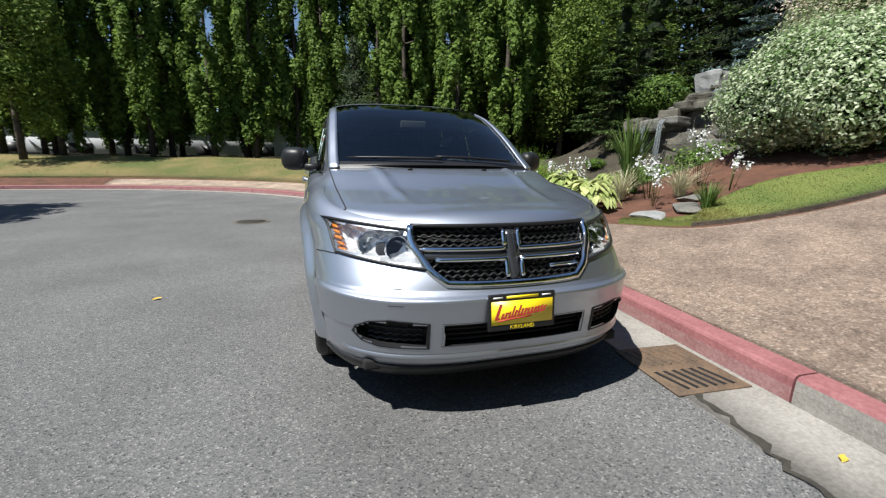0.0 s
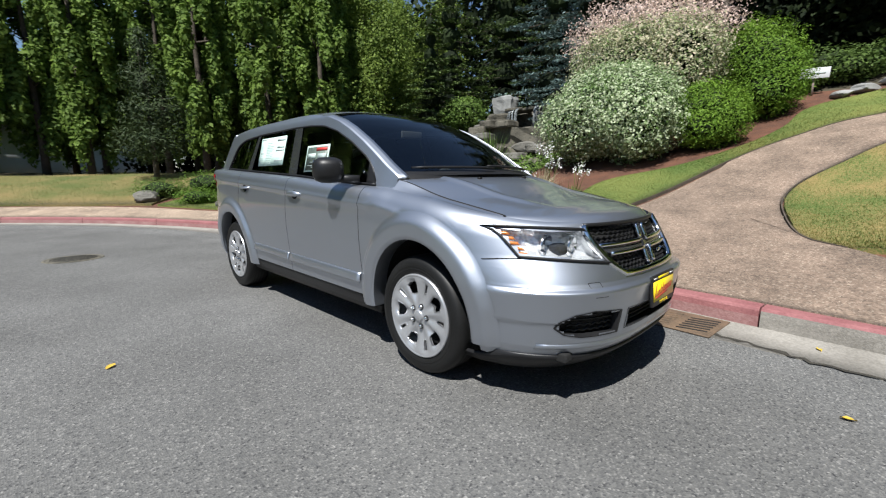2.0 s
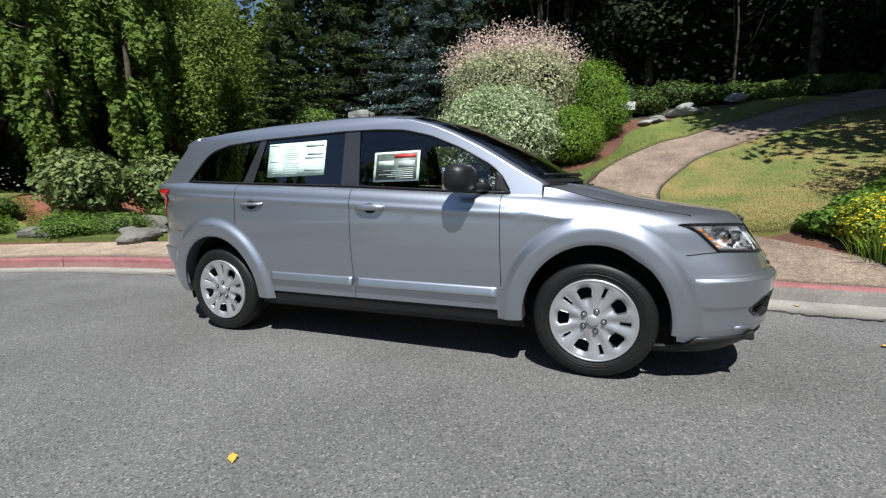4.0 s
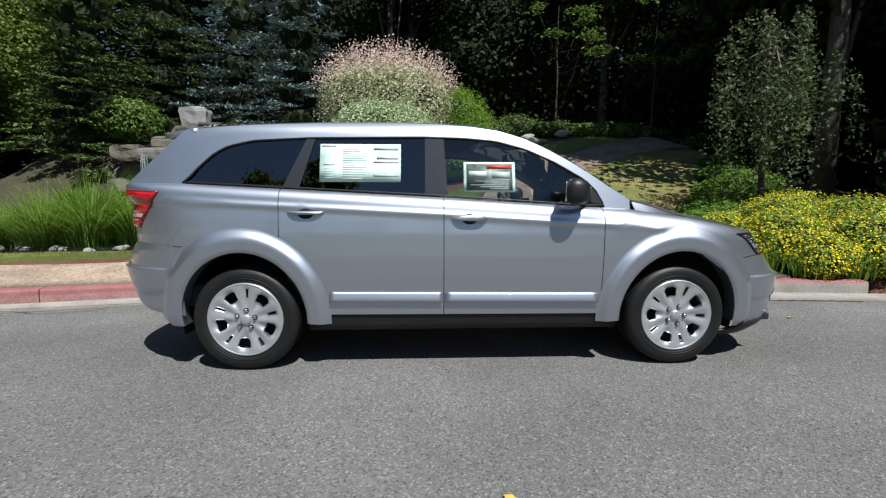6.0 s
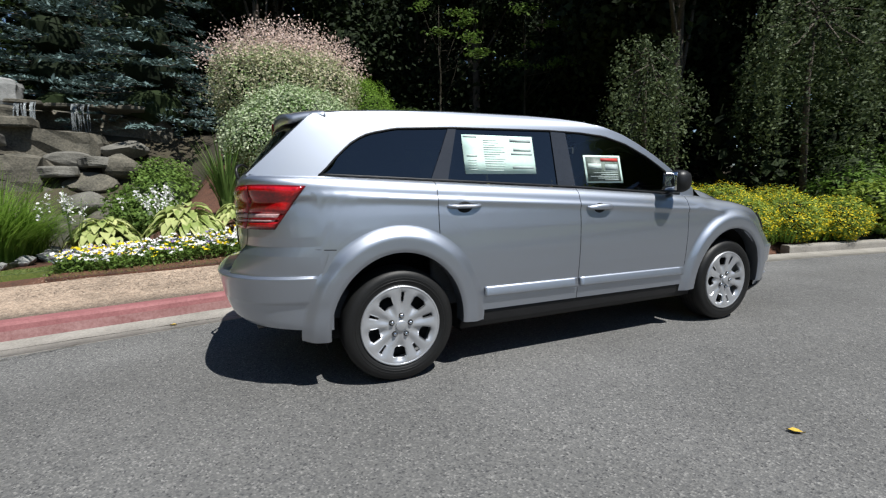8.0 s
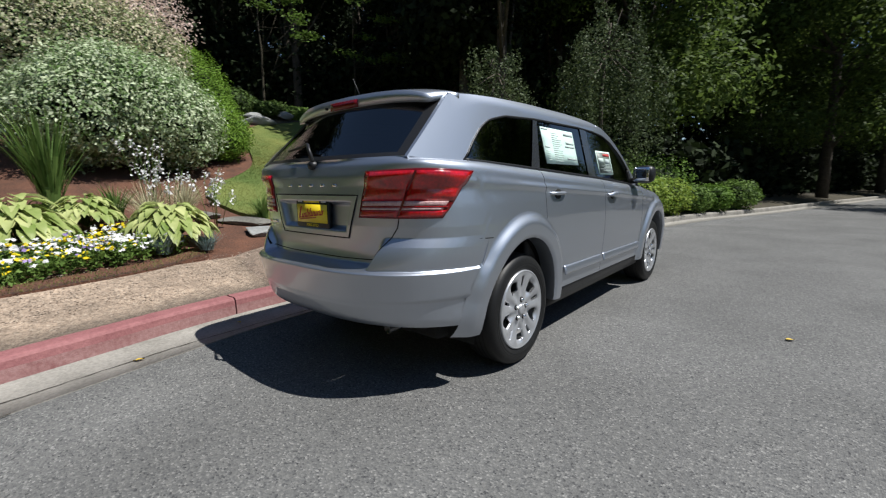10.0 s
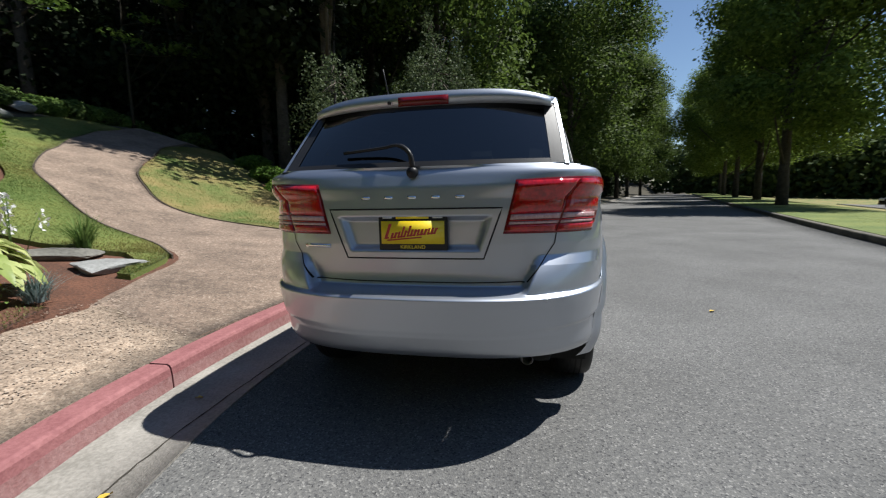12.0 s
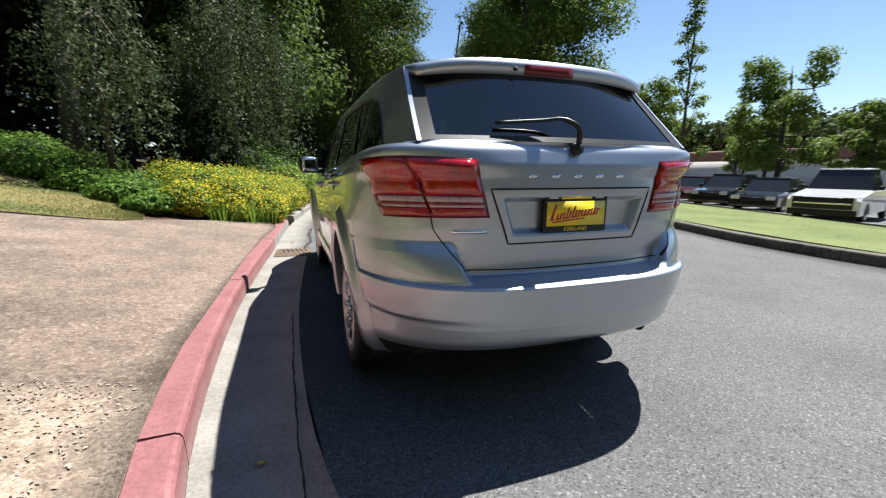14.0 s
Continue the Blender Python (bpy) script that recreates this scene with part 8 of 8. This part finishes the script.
# ---- wheels ----
def wheel():
    e = new("wheel", None)
    tyre = [(0.235, 0.03), (0.243, 0.012), (0.262, 0.002), (0.30, 0.0), (0.322, 0.008), (0.336, 0.024), (0.3435, 0.046), (0.3445, 0.112), (0.3435, 0.178), (0.336, 0.20), (0.32, 0.216), (0.25, 0.222), (0.235, 0.20)]
    mesh_object("tyre", *lathe(tyre, 56), RUBBER, e)
    for a in (0.068, 0.097, 0.127, 0.156):
        mesh_object("tread_groove", *lathe([(0.3452, a - 0.004), (0.3452, a + 0.004)], 56), DARK, e)
    for rr in (0.272, 0.288):
        mesh_object("sidewall_ring", *lathe([(rr - 0.003, 0.0015), (rr, -0.0015), (rr + 0.003, 0.0012)], 48), RUBBER, e)
    mesh_object("rim", *lathe([(0.244, 0.022), (0.243, 0.004), (0.236, 0.0), (0.228, 0.006), (0.222, 0.03), (0.21, 0.16)], 56), WHEEL, e)
    mesh_object("brake_disc", *lathe([(0.001, 0.075), (0.15, 0.075), (0.15, 0.09)], 32), DARK, e)
    mesh_object("rim_back", *lathe([(0.001, 0.10), (0.225, 0.10)], 32), DARK, e)
    # plastic cover with five pairs of fingers: a narrow slot in each pair, a wide window between pairs
    rs = [0.001, 0.03, 0.046, 0.06, 0.075, 0.09, 0.105, 0.12, 0.131, 0.135, 0.145, 0.155, 0.17, 0.182, 0.19, 0.197, 0.203, 0.212, 0.222, 0.231, 0.236]
    ths = []
    for k in range(5):
        c = 2 * math.pi * k / 5 + math.pi / 2
        ths += [c + d for d in (-0.05, -0.044, 0.044, 0.05, 0.10, 0.16, 0.24, 0.33, 0.40, 0.44, 0.455, 0.54, 0.628, 0.717, 0.802, 0.817, 0.857, 0.927, 1.017, 1.097, 1.157)]
    ths.append(ths[0] + 2 * math.pi)
    def cover(t, r):
        d = (t - math.pi / 2 + math.pi / 5) % (2 * math.pi / 5) - math.pi / 5
        g = smooth(0.05, 0.12, r) * (1 - smooth(0.20, 0.228, r))
        ridge = math.cos(10 * (abs(d) - math.pi / 10))
        hollow = math.exp(-((abs(d) - math.pi / 5) / 0.16) ** 2) * smooth(0.08, 0.14, r) * (1 - smooth(0.19, 0.225, r))
        x = 0.008 + 0.010 * math.sin(min(1, r / 0.20) * math.pi) - 0.005 * ridge * g + 0.012 * hollow - 0.004 * smooth(0.20, 0.225, r)
        return (x, math.cos(t) * r, math.sin(t) * r)
    V, F = grid(cover, ths, rs)
    n, keep = len(rs), []
    for i in range(len(ths) - 1):
        for j in range(n - 1):
            t, r = (ths[i] + ths[i + 1]) / 2, (rs[j] + rs[j + 1]) / 2
            d = abs((t - math.pi / 2 + math.pi / 5) % (2 * math.pi / 5) - math.pi / 5)
            slot = d < 0.048 and 0.143 < r < 0.204
            window = d > (0.415 if 0.135 < r < 0.19 else 0.45) and 0.130 < r < 0.198
            if not slot and not window:
                keep.append((i * n + j, i * n + j + 1, (i + 1) * n + j + 1, (i + 1) * n + j))
    thick = [(p[0] + 0.010, p[1], p[2]) for p in V]
    walls = []
    count = {}
    for f in keep:
        for a in range(4):
            p = tuple(sorted((f[a], f[(a + 1) % 4])))
            count[p] = count.get(p, 0) + 1
    for (p, q), c in count.items():
        if c == 1:
            walls.append((p, q, q + len(V), p + len(V)))
    mesh_object("wheel_cover", V + thick, keep + walls, WHEEL, e)
    for k in range(5):
        b = 2 * math.pi * k / 5 + math.pi / 2
        nut = lathe([(0.001, -0.006), (0.009, -0.005), (0.0115, 0.002), (0.0115, 0.02)], 6)
        mesh_object("lug_nut", *moved(nut, Matrix.Translation((0.004, 0.060 * math.cos(b), 0.060 * math.sin(b)))), CHROME, e)
        cup = lathe([(0.0125, 0.0), (0.0165, -0.0015), (0.0175, 0.004)], 14)
        mesh_object("nut_cup", *moved(cup, Matrix.Translation((0.013, 0.060 * math.cos(b), 0.060 * math.sin(b)))), DARK, e)
    mesh_object("hub_cap", *lathe([(0.001, 0.001), (0.026, 0.002), (0.034, 0.006), (0.036, 0.022)], 28), WHEEL, e)
    return e


first_wheel = wheel()
first_wheel.parent = car
first_wheel.matrix_local = pose(-0.862, AXLE_F, HUB, 20, 0, 0)
for x, y, turn, rz in ((-0.862, AXLE_R, 5, 0), (0.862, AXLE_F, 40, 180), (0.862, AXLE_R, 70, 180)):
    w = copy_thing(first_wheel, pose(x, y, HUB, turn, 0, rz))


# ---- inside ----
def seat_set(x, y, wide):
    e = new("seat", None)
    e.parent = car
    mesh_object("cushion", *box(x - wide / 2, x + wide / 2, y - 0.5, y, 0.62, 0.80, 0.05), SEAT, e)
    mesh_object("backrest", *moved(box(-wide / 2, wide / 2, -0.06, 0.08, 0.0, 0.62, 0.05), Matrix.Translation((x, y, 0.72)) @ pose(0, 0, 0, -14, 0, 0)), SEAT, e)
    heads = (x,) if wide < 0.7 else (x - 0.38, x, x + 0.38)
    for h in heads:
        mesh_object("headrest", *moved(box(-0.12, 0.12, -0.05, 0.05, 0.0, 0.20, 0.04), Matrix.Translation((h, y + 0.17, 1.33)) @ pose(0, 0, 0, -10, 0, 0)), SEAT, e)


seat_set(-0.37, 0.25, 0.50)
seat_set(0.37, 0.25, 0.50)
seat_set(0.0, 1.12, 1.24)
mesh_object("dashboard", *box(-0.70, 0.70, -1.02, -0.62, 0.85, 1.09, 0.06), SEAT, car)
mesh_object("cabin_floor", *box(-0.74, 0.74, -1.0, 2.1, 0.40, 0.56, 0.03), SEAT, car)
mesh_object("headlining", *grid(lambda a, y: (lambda p: (p[0] * 0.95, p[1], p[2] - 0.03))(roof_fn(a, y)), np.linspace(-1, 1, 12), np.linspace(-0.1, 1.85, 10)), material("pale_headlining", (0.16, 0.16, 0.155), (0.2, 0.2, 0.19), 0.95), car)
# plate added to catch sun that leaks through the cabin onto the road
mesh_object("cargo_cover", *box(-0.62, 0.62, 1.30, 2.20, 1.14, 1.17, 0.01), SEAT, car)
wheel_ring = [(0.37 + 0.185 * math.cos(t), -0.50 + 0.07 * math.sin(t), 1.02 + 0.165 * math.sin(t)) for t in np.linspace(0, 2 * math.pi, 29)[:-1]]
mesh_object("steering_wheel", *tube(wheel_ring, 0.016, 7, closed=True), SEAT, car)
mesh_object("rear_mirror", *box(-0.11, 0.11, -0.42, -0.40, 1.44, 1.50, 0.01), SEAT, car)
for x in (-0.5, 0.5):
    mesh_object("door_card", *box(x * 1.46 - 0.02, x * 1.46 + 0.02, -0.9, 1.2, 0.5, 1.08, 0.02), SEAT, car)


# window papers
def paper(y0, y1, z0, z1, name, label, mat, bars, flip=1):
    e = mesh_object(name, *flipped(slab(lambda u, v, o: cabin(y0 + (y1 - y0) * u, z0 + (z1 - z0) * v, o), np.linspace(0, 1, 6), np.linspace(0, 1, 4), -0.0035, -0.0025), flip), mat, car, label)
    for a, b, c, d, m in bars:
        mesh_object("print_bar", *slab(lambda u, v, o: cabin(y0 + (y1 - y0) * (a + (b - a) * u), z0 + (z1 - z0) * (c + (d - c) * v), o), np.linspace(0, 1, 3), (0, 1), -0.0024, -0.0012), m, e)
    return e


rr = random.Random(5)
bars = [(0.02, 0.20, 0.93, 0.97, INK), (0.66, 0.97, 0.84, 0.92, INK), (0.66, 0.97, 0.50, 0.55, INK), (0.04, 0.18, 0.44, 0.49, INK), (0.66, 0.97, 0.14, 0.20, INK), (0.70, 0.96, 0.60, 0.68, INK)]
for k in range(14):
    z = 0.08 + 0.06 * k
    bars.append((0.28, 0.28 + rr.uniform(0.15, 0.30), z, z + 0.018, INK))
for k in range(5):
    bars.append((0.05, 0.17, 0.10 + 0.06 * k, 0.115 + 0.06 * k, INK))
CARDPIC = material("printed_picture", (0.05, 0.07, 0.06), (0.16, 0.2, 0.17), 0.5, 0, 18, 50)
PALEINK = material("pale_print", (0.40, 0.50, 0.46), (0.5, 0.58, 0.55), 0.7, 0, 30, 90)
bars = [(1 - b, 1 - a, c, d, m if (b - a) > 0.3 or m is not INK or c > 0.9 else PALEINK) for a, b, c, d, m in bars]
paper(0.425, 0.955, 1.237, 1.488, "window_sticker", "pale green-white price sheet behind the rear door glass", PAPER, bars)
inner = [(0.05, 0.95, 0.06, 0.94, CARDPIC), (0.08, 0.55, 0.78, 0.90, INKRED), (0.10, 0.45, 0.45, 0.68, INK), (0.55, 0.9, 0.5, 0.7, PALEINK)]
for k in range(6):
    z = 0.13 + 0.085 * k
    inner.append((0.12, 0.50 + 0.38 * ((k * 7) % 5) / 4, z * 0.75, z * 0.75 + 0.025, PALEINK if k % 2 else INK))
pp = paper(-0.335, 0.008, 1.172, 1.372, "window_card", "white-framed card with a dark printed picture behind the front door glass", PAPER, [])
for i, (a, b, c, d, m) in enumerate(inner):
    h = -0.0024 + 0.0012 * (i > 0)
    mesh_object("print_bar", *slab(lambda u, v, o: cabin(-0.335 + 0.343 * (a + (b - a) * u), 1.172 + 0.200 * (c + (d - c) * v), o), np.linspace(0, 1, 3), (0, 1), h, h + 0.0009), m, pp)
